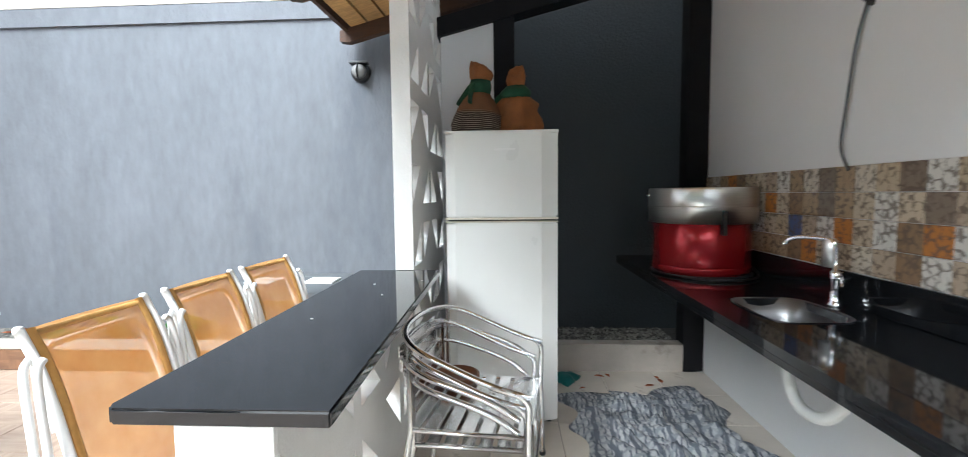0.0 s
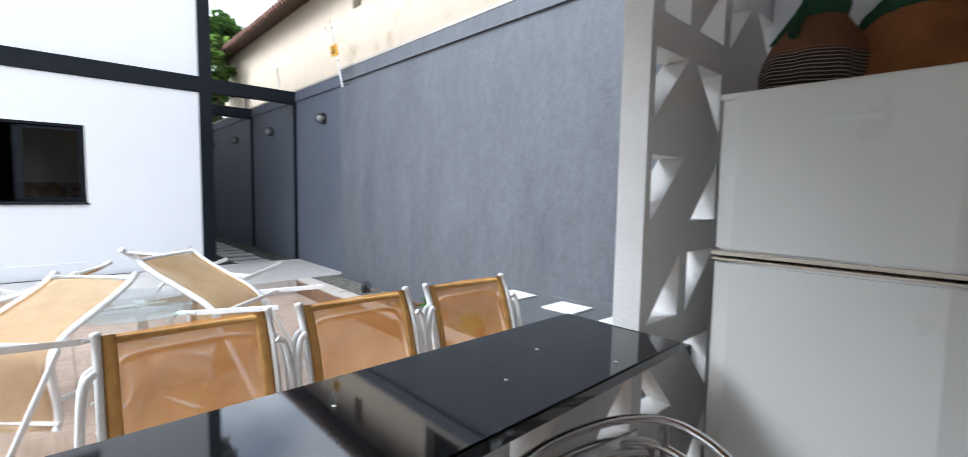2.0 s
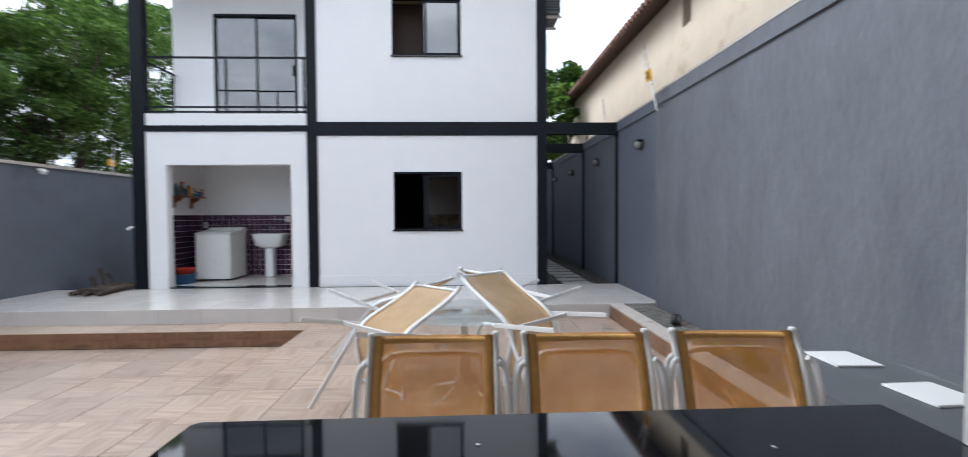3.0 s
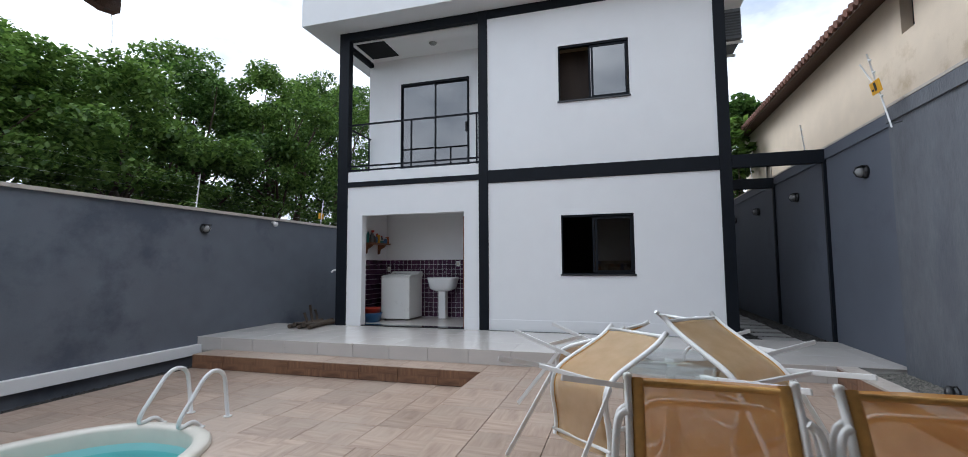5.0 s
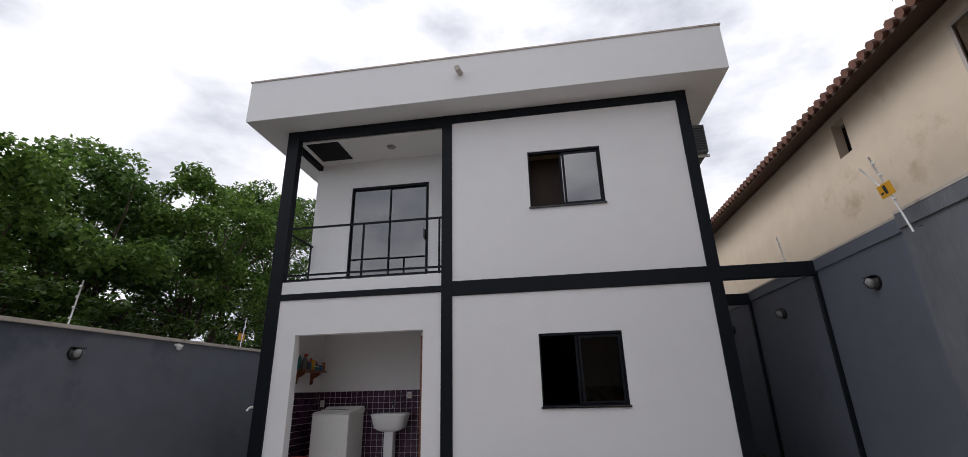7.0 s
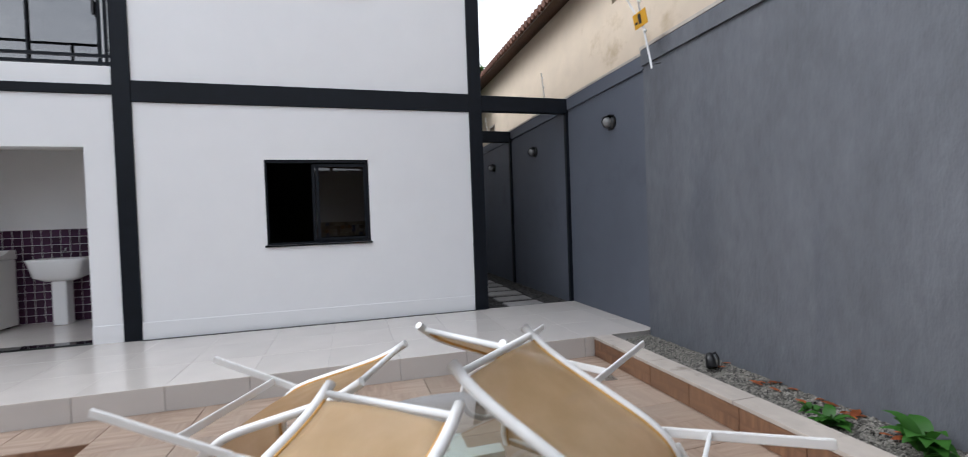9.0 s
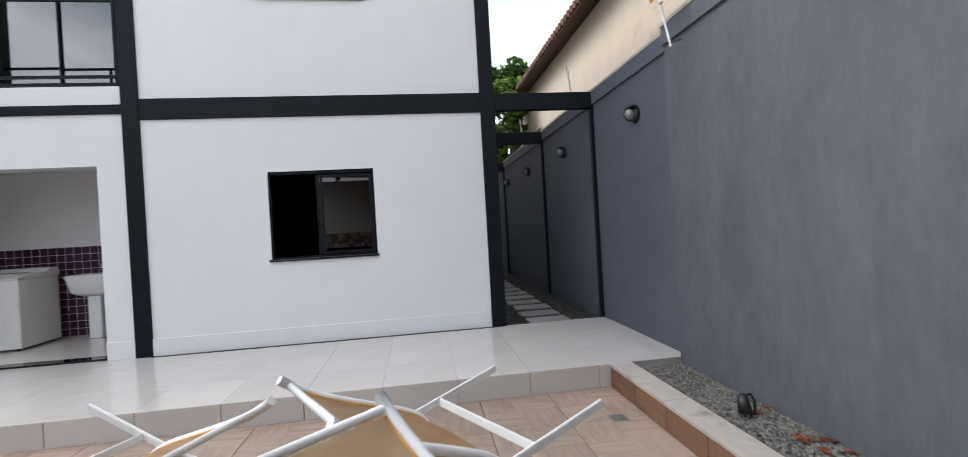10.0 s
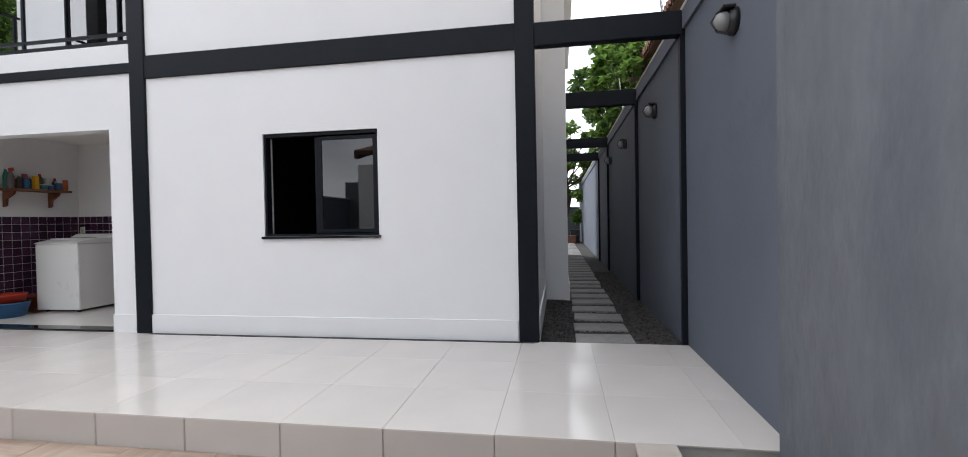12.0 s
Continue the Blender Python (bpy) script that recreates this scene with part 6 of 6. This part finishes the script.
pool = thing("swimming_pool", pose(0, 0, 0), "freeform turquoise fibreglass pool with a cream rim", "pool")
part("rim", loft([pool_loop(0.02, LOW - 0.02), pool_loop(0.02, LOW + 0.03), pool_loop(0.0, LOW + 0.05), pool_loop(-0.06, LOW + 0.055), pool_loop(-0.115, LOW + 0.045), pool_loop(-0.13, LOW + 0.02), pool_loop(-0.135, LOW - 0.14)]), M_POOL_RIM, pool, "rounded cream rim")
part("basin", loft([pool_loop(-0.136, LOW - 0.10), pool_loop(-0.15, LOW - 0.5), pool_loop(-0.22, LOW - 1.1), pool_loop(-0.35, LOW - 1.25)], True), M_POOL, pool)
part("water", loft([pool_loop(-0.138, LOW - 0.17)], True), M_WATER, pool)
pool.children[-1].visible_shadow = False
for k, (x1, z) in enumerate(((-2.55, -0.45), (-2.05, -0.68), (-1.55, -0.9))):
    bm = bmesh.new()
    loop = [(x, y) for x, y, _ in pool_loop(-0.19 - 0.012 * k, 0) if x < x1]
    loop.sort(key=lambda p: math.atan2(p[1] - PY, p[0] - x1) % (2 * math.pi))
    prism(bm, loop, "z", LOW - 1.2, z)
    part("step", bm, M_POOL, pool)
# deck around the curved rim
bm = bmesh.new()
outer = [(-3.42, -4.32), (3.4, -4.32), (3.4, -1.42), (-3.42, -1.42)]
inner = [(p[0], p[1]) for p in pool_loop(0.0, 0)]
ed = []
for loop in (outer, inner):
    vs = [bm.verts.new((x, y, LOW)) for x, y in loop]
    ed += [bm.edges.new((vs[i], vs[(i + 1) % len(vs)])) for i in range(len(vs))]
bmesh.ops.triangle_fill(bm, use_beauty=True, edges=ed, normal=(0, 0, 1))
drop = []
for f in bm.faces:
    c = f.calc_center_median()
    if abs((c.x - PX) / PL) ** 2.7 + abs((c.y - PY) / PW) ** 2.7 < 0.8:
        drop.append(f)
bmesh.ops.delete(bm, geom=drop, context="FACES_ONLY")
bmesh.ops.solidify(bm, geom=bm.faces[:], thickness=0.02)
structure("pool_surround", bm, M_DECK, "wood-look tiles cut around the pool", "floor")

lad = thing("pool_ladder", pose(0, 0, 0), "white tubular pool handrail pair at the rim", "ladder")
for y in (-3.22, -2.72):
    pth = smooth_path([(-3.80, y, LOW + 0.01), (-3.74, y, 0.26), (-3.62, y, 0.32), (-3.50, y, 0.28), (-3.22, y, -0.08), (-3.22, y, -0.16), (-3.38, y, -0.12), (-3.46, y, LOW + 0.01)], 0.10, 6)
    part("handrail", tube(bmesh.new(), pth, 0.021, 10), M_WHITE_METAL, lad)
    part("flange", lathe(bmesh.new(), [(0.045, 0), (0.045, 0.008), (0.028, 0.014)], 14, (-3.80, y, LOW)), M_PLASTIC_WHITE, lad)
    part("flange", lathe(bmesh.new(), [(0.045, 0), (0.045, 0.008), (0.028, 0.014)], 14, (-3.46, y, LOW)), M_PLASTIC_WHITE, lad)

# ---- plants in the planter ----
def leaf_cloud(name, centres, count, size, seed, material, parent, squash=1.0, label="", droop=0.3):
    """Many small folded leaves scattered through blobs (x, y, z, rx, ry, rz), joined into one crown."""
    rng = np.random.default_rng(seed)
    centres = np.array(centres, float)
    vol = centres[:, 3] * centres[:, 4] * centres[:, 5]
    pick = rng.choice(len(centres), count, p=vol / vol.sum())
    d = rng.normal(size=(count, 3))
    d /= np.linalg.norm(d, axis=1, keepdims=True)
    rad = rng.uniform(0.25, 1.0, (count, 1)) ** 0.45
    pos = centres[pick, :3] + d * rad * centres[pick, 3:6]
    yaw = rng.uniform(0, 2 * np.pi, count)
    pit = rng.normal(-droop, 0.5, count)
    ln = size * rng.uniform(0.6, 1.35, count)
    ax = np.stack([np.cos(yaw) * np.cos(pit), np.sin(yaw) * np.cos(pit), np.sin(pit)], 1)
    sd = np.stack([-np.sin(yaw), np.cos(yaw), rng.normal(0, 0.35, count)], 1)
    up = np.cross(ax, sd)
    w = (ln * rng.uniform(0.28, 0.42, count))[:, None]
    ln = ln[:, None]
    a, b = pos, pos + ax * ln
    m = pos + ax * ln * 0.45 - up * ln * 0.06
    l, r = m + sd * w + up * ln * 0.1, m - sd * w + up * ln * 0.1
    verts = np.stack([a, l, b, r], 1).reshape(-1, 3)
    i = np.arange(count) * 4
    faces = np.concatenate([np.stack([i, i + 1, i + 2], 1), np.stack([i, i + 2, i + 3], 1)])
    me = bpy.data.meshes.new(name)
    me.from_pydata(verts.tolist(), [], faces.tolist())
    me.materials.append(material)
    ob = new(name, me)
    ob.parent = parent
    if label:
        ob["label"] = label
    return ob


def broad_leaf(bm, base, tip, width, sag):
    base, tip = Vector(base), Vector(tip)
    d = tip - base
    side = d.cross(Vector((0, 0, 1))).normalized()
    rows = []
    for k in range(7):
        t = k / 6
        p = base + d * t + Vector((0, 0, sag * math.sin(math.pi * t)))
        w = width * math.sin(math.pi * min(1, 0.12 + 0.88 * t) ** 0.8) * (1 if k < 6 else 0.05)
        rows.append([bm.verts.new(p - side * w + Vector((0, 0, 0.15 * w))), bm.verts.new(p), bm.verts.new(p + side * w + Vector((0, 0, 0.15 * w)))])
    for a, b in zip(rows, rows[1:]):
        for j in range(2):
            bm.faces.new((a[j], a[j + 1], b[j + 1], b[j])).smooth = True


def garden_plant(x, y, s, n, seed, label):
    pl = thing("garden_plant", pose(x, y, 0.10), label, "plant", "planter plants")
    rp = random.Random(seed)
    part("stem", tube(bmesh.new(), [(0, 0, -0.02), (0.01, 0, 0.12 * s), (0.0, 0.01, 0.25 * s)], 0.012 * s, 6), M_LEAF_DARK, pl)
    for k in range(n):
        a = rp.uniform(0, 6.28)
        h, r = rp.uniform(0.08, 0.3) * s, rp.uniform(0.15, 0.34) * s
        bm = bmesh.new()
        broad_leaf(bm, (0.01 * math.cos(a), 0.01 * math.sin(a), h * 0.6), (r * math.cos(a), r * math.sin(a), h), 0.07 * s * rp.uniform(0.7, 1.2), 0.06 * s)
        part("leaf", bm, M_LEAF_PLANT, pl)


garden_plant(-3.42, 4.13, 0.72, 16, 2, "bright green broad-leaved plant in the planter")
garden_plant(-2.72, 4.08, 0.9, 16, 4, "bright green broad-leaved plant in the planter")
garden_plant(-3.86, 4.06, 0.42, 20, 6, "small low green plant in the planter gravel")
garden_plant(-4.04, 4.14, 0.3, 14, 7, "small low green plant in the planter gravel")


# ---- trees ----
def limb(bm, a, b, r0, r1, seed, n=6):
    rr = random.Random(seed)
    a, b = Vector(a), Vector(b)
    pts = [a + (b - a) * (k / n) + Vector((rr.uniform(-1, 1), rr.uniform(-1, 1), 0)) * (0.05 * (b - a).length * (0 < k < n)) for k in range(n + 1)]
    rings, seg = [], 7
    for k, p in enumerate(pts):
        d = (pts[min(k + 1, n)] - pts[max(k - 1, 0)]).normalized()
        s = d.cross(Vector((0.3, 1, 0.2))).normalized()
        u = s.cross(d)
        r = r0 + (r1 - r0) * k / n
        rings.append([bm.verts.new(p + r * (s * math.cos(2 * math.pi * j / seg) + u * math.sin(2 * math.pi * j / seg))) for j in range(seg)])
    for x, y in zip(rings, rings[1:]):
        for j in range(seg):
            bm.faces.new((x[j], x[(j + 1) % seg], y[(j + 1) % seg], y[j])).smooth = True


def tree(x, y, h, spread, low, seed, leaves, size, material, label, blobs=26, stretch=(1, 1)):
    t = thing("tree", pose(x, y, -0.22), label, "tree", "trees")
    rr = random.Random(seed)
    cl = []
    for k in range(blobs):
        a, q = rr.uniform(0, 6.28), rr.uniform(0.1, 1) ** 0.6
        z = low + (h - low) * rr.uniform(0.08, 0.92)
        f = math.sin(math.pi * (0.18 + 0.72 * (z - low) / (h - low)))
        r = spread * rr.uniform(0.12, 0.25)
        cl.append((q * spread * f * math.cos(a) * stretch[0], q * spread * f * math.sin(a) * stretch[1], z, r, r, r * rr.uniform(0.5, 0.8)))
    bm = bmesh.new()
    limb(bm, (0, 0, 0), (rr.uniform(-0.2, 0.2), rr.uniform(-0.2, 0.2), h * 0.62), 0.05 * h * 0.45, 0.05, seed)
    for k, c in enumerate(cl[:14]):
        z0 = rr.uniform(0.25, 0.55) * h
        limb(bm, (0, 0, z0), (c[0], c[1], c[2]), 0.05, 0.012, seed + k, 4)
    part("trunk", bm, M_BARK, t)
    leaf_cloud("crown", cl, leaves, size, seed, material, t)
    return t


rt = random.Random(21)
DENSE = "dense leafy green tree beyond the boundary wall"
for k, (x, y, h, s) in enumerate(((-1.0, -9.2, 5.5, 2.3), (-4.2, -9.6, 5.9, 2.5), (-7.2, -9.4, 6.5, 2.4), (-10.0, -10.4, 7.5, 2.6), (-12.6, -10.0, 8.5, 2.5), (-15.2, -11.0, 10.2, 2.8), (-18.2, -11.4, 11.0, 3.0),
                                  (-6.0, -13.0, 7.2, 2.8), (-11.5, -13.6, 9.2, 3.0), (2.2, -9.8, 5.6, 2.5), (-21.5, -12.5, 11.5, 3.2))):
    tree(x, y, h, s, (2.2 if k < 3 else 2.7) if k < 7 else 3.5, 40 + k, 24000, 0.12, M_LEAF if k % 3 else M_LEAF_DARK, DENSE, 75)
tree(-26.0, 6.9, 10.6, 2.8, 4.2, 71, 8500, 0.30, M_LEAF_DARK, "broad-leaved tree behind the end of the passage", 60)
tree(-27.5, 3.6, 6.5, 2.2, 1.2, 72, 6000, 0.26, M_LEAF, "leafy tree at the end of the passage", 45)
tree(-20.5, 5.6, 8.2, 1.5, 4.0, 73, 3600, 0.26, M_LEAF, "broad-leaved tree beside the neighbour's house", 45)
tree(-3.7, 5.65, 9.4, 2.7, 5.8, 74, 9000, 0.18, M_LEAF_DARK, "leafy tree overhanging the boundary wall", 60, (1.05, 0.3))

# boxes at the end of the passage
for x, y, z, m_, lb in ((-27.0, 3.45, 0.55, M_YELLOW, "yellow crate at the end of the passage"), (-26.4, 3.9, 0.35, M_CLAY, "brown crate at the end of the passage"), (-27.2, 4.1, 0.6, M_PLASTIC_BLACK, "dark bin at the end of the passage")):
    bm = boxes((-0.3, 0.3, -0.22, 0.22, 0.0, z), (-0.32, 0.32, -0.24, 0.24, z, z + 0.04), bevel=0.01)
    solo("crate", bm, m_, lb, "crate", "crates", at=pose(x, y, PLAT - 0.04))


# ---- gravel ----
def gravel(name, x0, x1, y0, y1, z, count, size, seed, label, material=None, rise=0.0):
    rng = np.random.default_rng(seed)
    base = np.array([(1, 0, 0), (-1, 0, 0), (0, 1, 0), (0, -1, 0), (0, 0, 1), (0, 0, -1)], float)
    tri = np.array([(0, 2, 4), (2, 1, 4), (1, 3, 4), (3, 0, 4), (2, 0, 5), (1, 2, 5), (3, 1, 5), (0, 3, 5)])
    c = np.stack([rng.uniform(x0, x1, count), rng.uniform(y0, y1, count), np.full(count, z)], 1)
    c[:, 2] += rise * ((c[:, 1] - y0) / (y1 - y0)) ** 0.7
    s = size * rng.uniform(0.5, 1.3, (count, 1, 1)) * rng.uniform(0.6, 1.2, (count, 6, 1))
    th = rng.uniform(0, 6.28, count)
    rot = np.stack([np.stack([np.cos(th), -np.sin(th)], 1), np.stack([np.sin(th), np.cos(th)], 1)], 1)
    v = np.repeat(base[None], count, 0) * s
    v[:, :, 2] *= 0.65
    v[:, :, :2] = np.einsum("nij,nkj->nki", rot, v[:, :, :2])
    v = (v + c[:, None]).reshape(-1, 3)
    f = (np.arange(count)[:, None, None] * 6 + tri[None]).reshape(-1, 3)
    me = bpy.data.meshes.new(name)
    me.from_pydata(v.tolist(), [], f.tolist())
    me.materials.append(material or M_GRAVEL)
    tagged(new(name, me), label, "gravel", kind="stuff")


gravel("gravel", -6.0, -1.0, 3.91, WALL_R - 0.02, 0.11, 19000, 0.014, 1, "grey and white gravel in the planter strip", rise=0.05)
gravel("gravel", -14.0, -7.98, 3.15, WALL_R_FAR - 0.02, PLAT - 0.035, 9000, 0.017, 2, "dark gravel beside the passage slabs", M_GRAVEL_DARK)
gravel("gravel", -6.0, 0.5, WALL_L + 0.03, DECK_L - 0.02, -0.27, 3500, 0.02, 3, "dark gravel in the drainage strip", M_GRAVEL_DARK)
gravel("gravel", 0.25, 1.52, KY + 0.12, WALL_R - 0.02, 0.195, 900, 0.02, 4, "rubble on the soil strip behind the curb")


# ---- tiles, slabs and riser pieces ----
def tile_mesh(name, w, d, t, material, bev=0.003):
    """A slab of w x d x t lying on its top face, edges eased."""
    bm = bmesh.new()
    lo = [bm.verts.new((x, y, -t)) for x, y in ((-w / 2, -d / 2), (w / 2, -d / 2), (w / 2, d / 2), (-w / 2, d / 2))]
    mi = [bm.verts.new((x, y, -bev)) for x, y in ((-w / 2, -d / 2), (w / 2, -d / 2), (w / 2, d / 2), (-w / 2, d / 2))]
    hi = [bm.verts.new((x, y, 0)) for x, y in ((-w / 2 + bev, -d / 2 + bev), (w / 2 - bev, -d / 2 + bev), (w / 2 - bev, d / 2 - bev), (-w / 2 + bev, d / 2 - bev))]
    bm.faces.new(hi)
    for a, b in ((lo, mi), (mi, hi)):
        for i in range(4):
            bm.faces.new((a[i], a[(i + 1) % 4], b[(i + 1) % 4], b[i]))
    return mesh_of(name, bm, material)


rp = random.Random(9)


def lay(name, parent, x0, x1, y0, y1, nx, ny, z, t, material, gap=0.004, skip=None, bev=0.003, tilt=0.06):
    w, d = (x1 - x0) / nx, (y1 - y0) / ny
    me = tile_mesh(name, w - gap, d - gap, t, material, bev)
    for i in range(nx):
        for j in range(ny):
            x, y = x0 + w * (i + 0.5), y0 + d * (j + 0.5)
            if skip and skip(x, y):
                continue
            piece(name, me, parent, pose(x, y, z + rp.uniform(-0.0006, 0.0006), rp.uniform(-tilt, tilt), rp.uniform(-tilt, tilt), 90 * rp.choice((0, 2)) if abs(w - d) > 0.01 else 90 * rp.choice((0, 1, 2, 3))))


def lay_front(name, parent, axis, at, u0, u1, z0, z1, n, t, material, gap=0.004):
    """Upright tiles on a face that looks along +x, -y or -x."""
    w = (u1 - u0) / n
    me = tile_mesh(name, w - gap, z1 - z0 - gap, t, material)
    for i in range(n):
        u = u0 + w * (i + 0.5)
        m = {"+x": pose(at, u, (z0 + z1) / 2, 90, 0, 90), "-y": pose(u, at, (z0 + z1) / 2, 90, 0, 0), "-x": pose(at, u, (z0 + z1) / 2, 90, 0, -90)}[axis]
        piece(name, me, parent, m)


lay("tile", floor_up, PLAT_FRONT, -0.34, DECK_EDGE, 3.72, 9, 7, 0.0, 0.010, M_DECK)
lay("tile", floor_up, PLAT_FRONT, STEP_FRONT + 0.03, DECK_L, DECK_EDGE, 1, 8, 0.0, 0.010, M_DECK)
lay("tile", floor_low, STEP_FRONT + 0.03, -3.42, DECK_L, DECK_EDGE, 4, 8, LOW, 0.010, M_DECK)
lay("tile", floor_low, -3.42, 3.4, -1.42, DECK_EDGE, 12, 2, LOW, 0.010, M_DECK)
lay("tile", floor_low, -3.42, 3.4, DECK_L, -4.32, 12, 2, LOW, 0.010, M_DECK)
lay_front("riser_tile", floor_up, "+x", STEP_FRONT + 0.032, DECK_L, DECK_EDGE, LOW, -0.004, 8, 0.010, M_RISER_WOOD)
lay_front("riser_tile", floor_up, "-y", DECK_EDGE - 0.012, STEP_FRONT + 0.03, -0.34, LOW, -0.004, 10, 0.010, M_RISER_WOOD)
TILE_Y = -5.724  # the porch tiles start under the boundary wall, 0.622 m each
lay("tile", platform, FACADE, PLAT_FRONT, TILE_Y, TILE_Y + 16 * 0.622, 3, 16, PLAT, 0.010, M_PORCELAIN, 0.002, None, 0.001, 0.03)
lay("tile", platform, FACADE, PLAT_FRONT, TILE_Y + 16 * 0.622, WALL_R_FAR, 3, 1, PLAT, 0.010, M_PORCELAIN, 0.002, None, 0.001, 0.03)
lay_front("riser_tile", platform, "+x", PLAT_FRONT, TILE_Y, TILE_Y + 15 * 0.622, -0.02, PLAT - 0.003, 15, 0.010, M_PORCELAIN_RISER, 0.005)
lay_front("riser_tile", platform, "+x", PLAT_FRONT, TILE_Y + 15 * 0.622, 3.72, -0.02, PLAT - 0.003, 1, 0.010, M_PORCELAIN_RISER, 0.005)
planter_face = structure("planter_face", boxes((-6.02, -0.5, 3.717, 3.72, 0.0, 0.17)), M_GROUT, "brown wood-look face of the planter wall", "planter")
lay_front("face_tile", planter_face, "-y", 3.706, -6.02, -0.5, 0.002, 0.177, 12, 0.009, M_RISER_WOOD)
kitchen_floor = structure("floor", boxes((-0.30, 1.66, -1.3, -1.29, -0.05, -0.004)), M_GROUT, "pale worn kitchen floor tiles", "floor")
lay("tile", kitchen_floor, -0.34, 1.70, -1.3, KY - 0.03, 5, 12, 0.0, 0.008, M_KITCHEN_FLOOR, 0.003)

# stepping slabs of the passage
path = structure("pavement", boxes((-28, -8.0, 3.52, 4.0, PLAT - 0.08, PLAT - 0.038)), M_SOIL, "grey stepping slabs in the side passage", "path")
me = tile_mesh("slab", 0.32, 0.54, 0.04, M_SLAB, 0.008)
for k in range(38):
    piece("slab", me, path, pose(-8.17 - 0.50 * k, 3.76 + rp.uniform(-0.015, 0.015), PLAT - 0.016 + rp.uniform(0.0, 0.008), 0, 0, rp.uniform(-2, 2)))

# purple laundry tiles
lt = structure("laundry_tiling", boxes((-9.70, -9.694, HOUSE_L + TH, -1.14, PLAT, 1.52)), M_WHITE_GROUT, "purple square wall tiles with pale grout", "tiling")
me = tile_mesh("tile", 0.102, 0.102, 0.006, M_PURPLE, 0.002)
for i in range(26):
    for j in range(12):
        if i < 25:
            piece("tile", me, lt, pose(-9.688, -4.01 + 0.055 + 0.110 * i, PLAT + 0.012 + 0.055 + 0.1085 * j, 90, 0, 90))
lt2 = structure("laundry_tiling_side", boxes((-9.69, FACADE - TH, HOUSE_L + TH, HOUSE_L + TH + 0.006, PLAT, 1.52)), M_WHITE_GROUT, "purple square wall tiles with pale grout", "tiling")
for i in range(14):
    for j in range(12):
        piece("tile", me, lt2, pose(-9.62 + 0.110 * i, HOUSE_L + TH + 0.012, PLAT + 0.012 + 0.055 + 0.1085 * j, 90, 0, 180))

# patchwork tiles above the counter
bs = structure("backsplash", boxes((1.694, 1.699, -1.29, 3.83, 1.05, 1.522)), M_WHITE_GROUT, "patchwork of small printed wall tiles above the counter", "tiling")
me = tile_mesh("tile", 0.114, 0.114, 0.006, M_PATCH, 0.0015)
for i in range(43):
    for j in range(4):
        piece("tile", me, bs, pose(1.688, 3.77 - 0.117 * i, 1.052 + 0.0585 + 0.117 * j, 90, 0, -90))
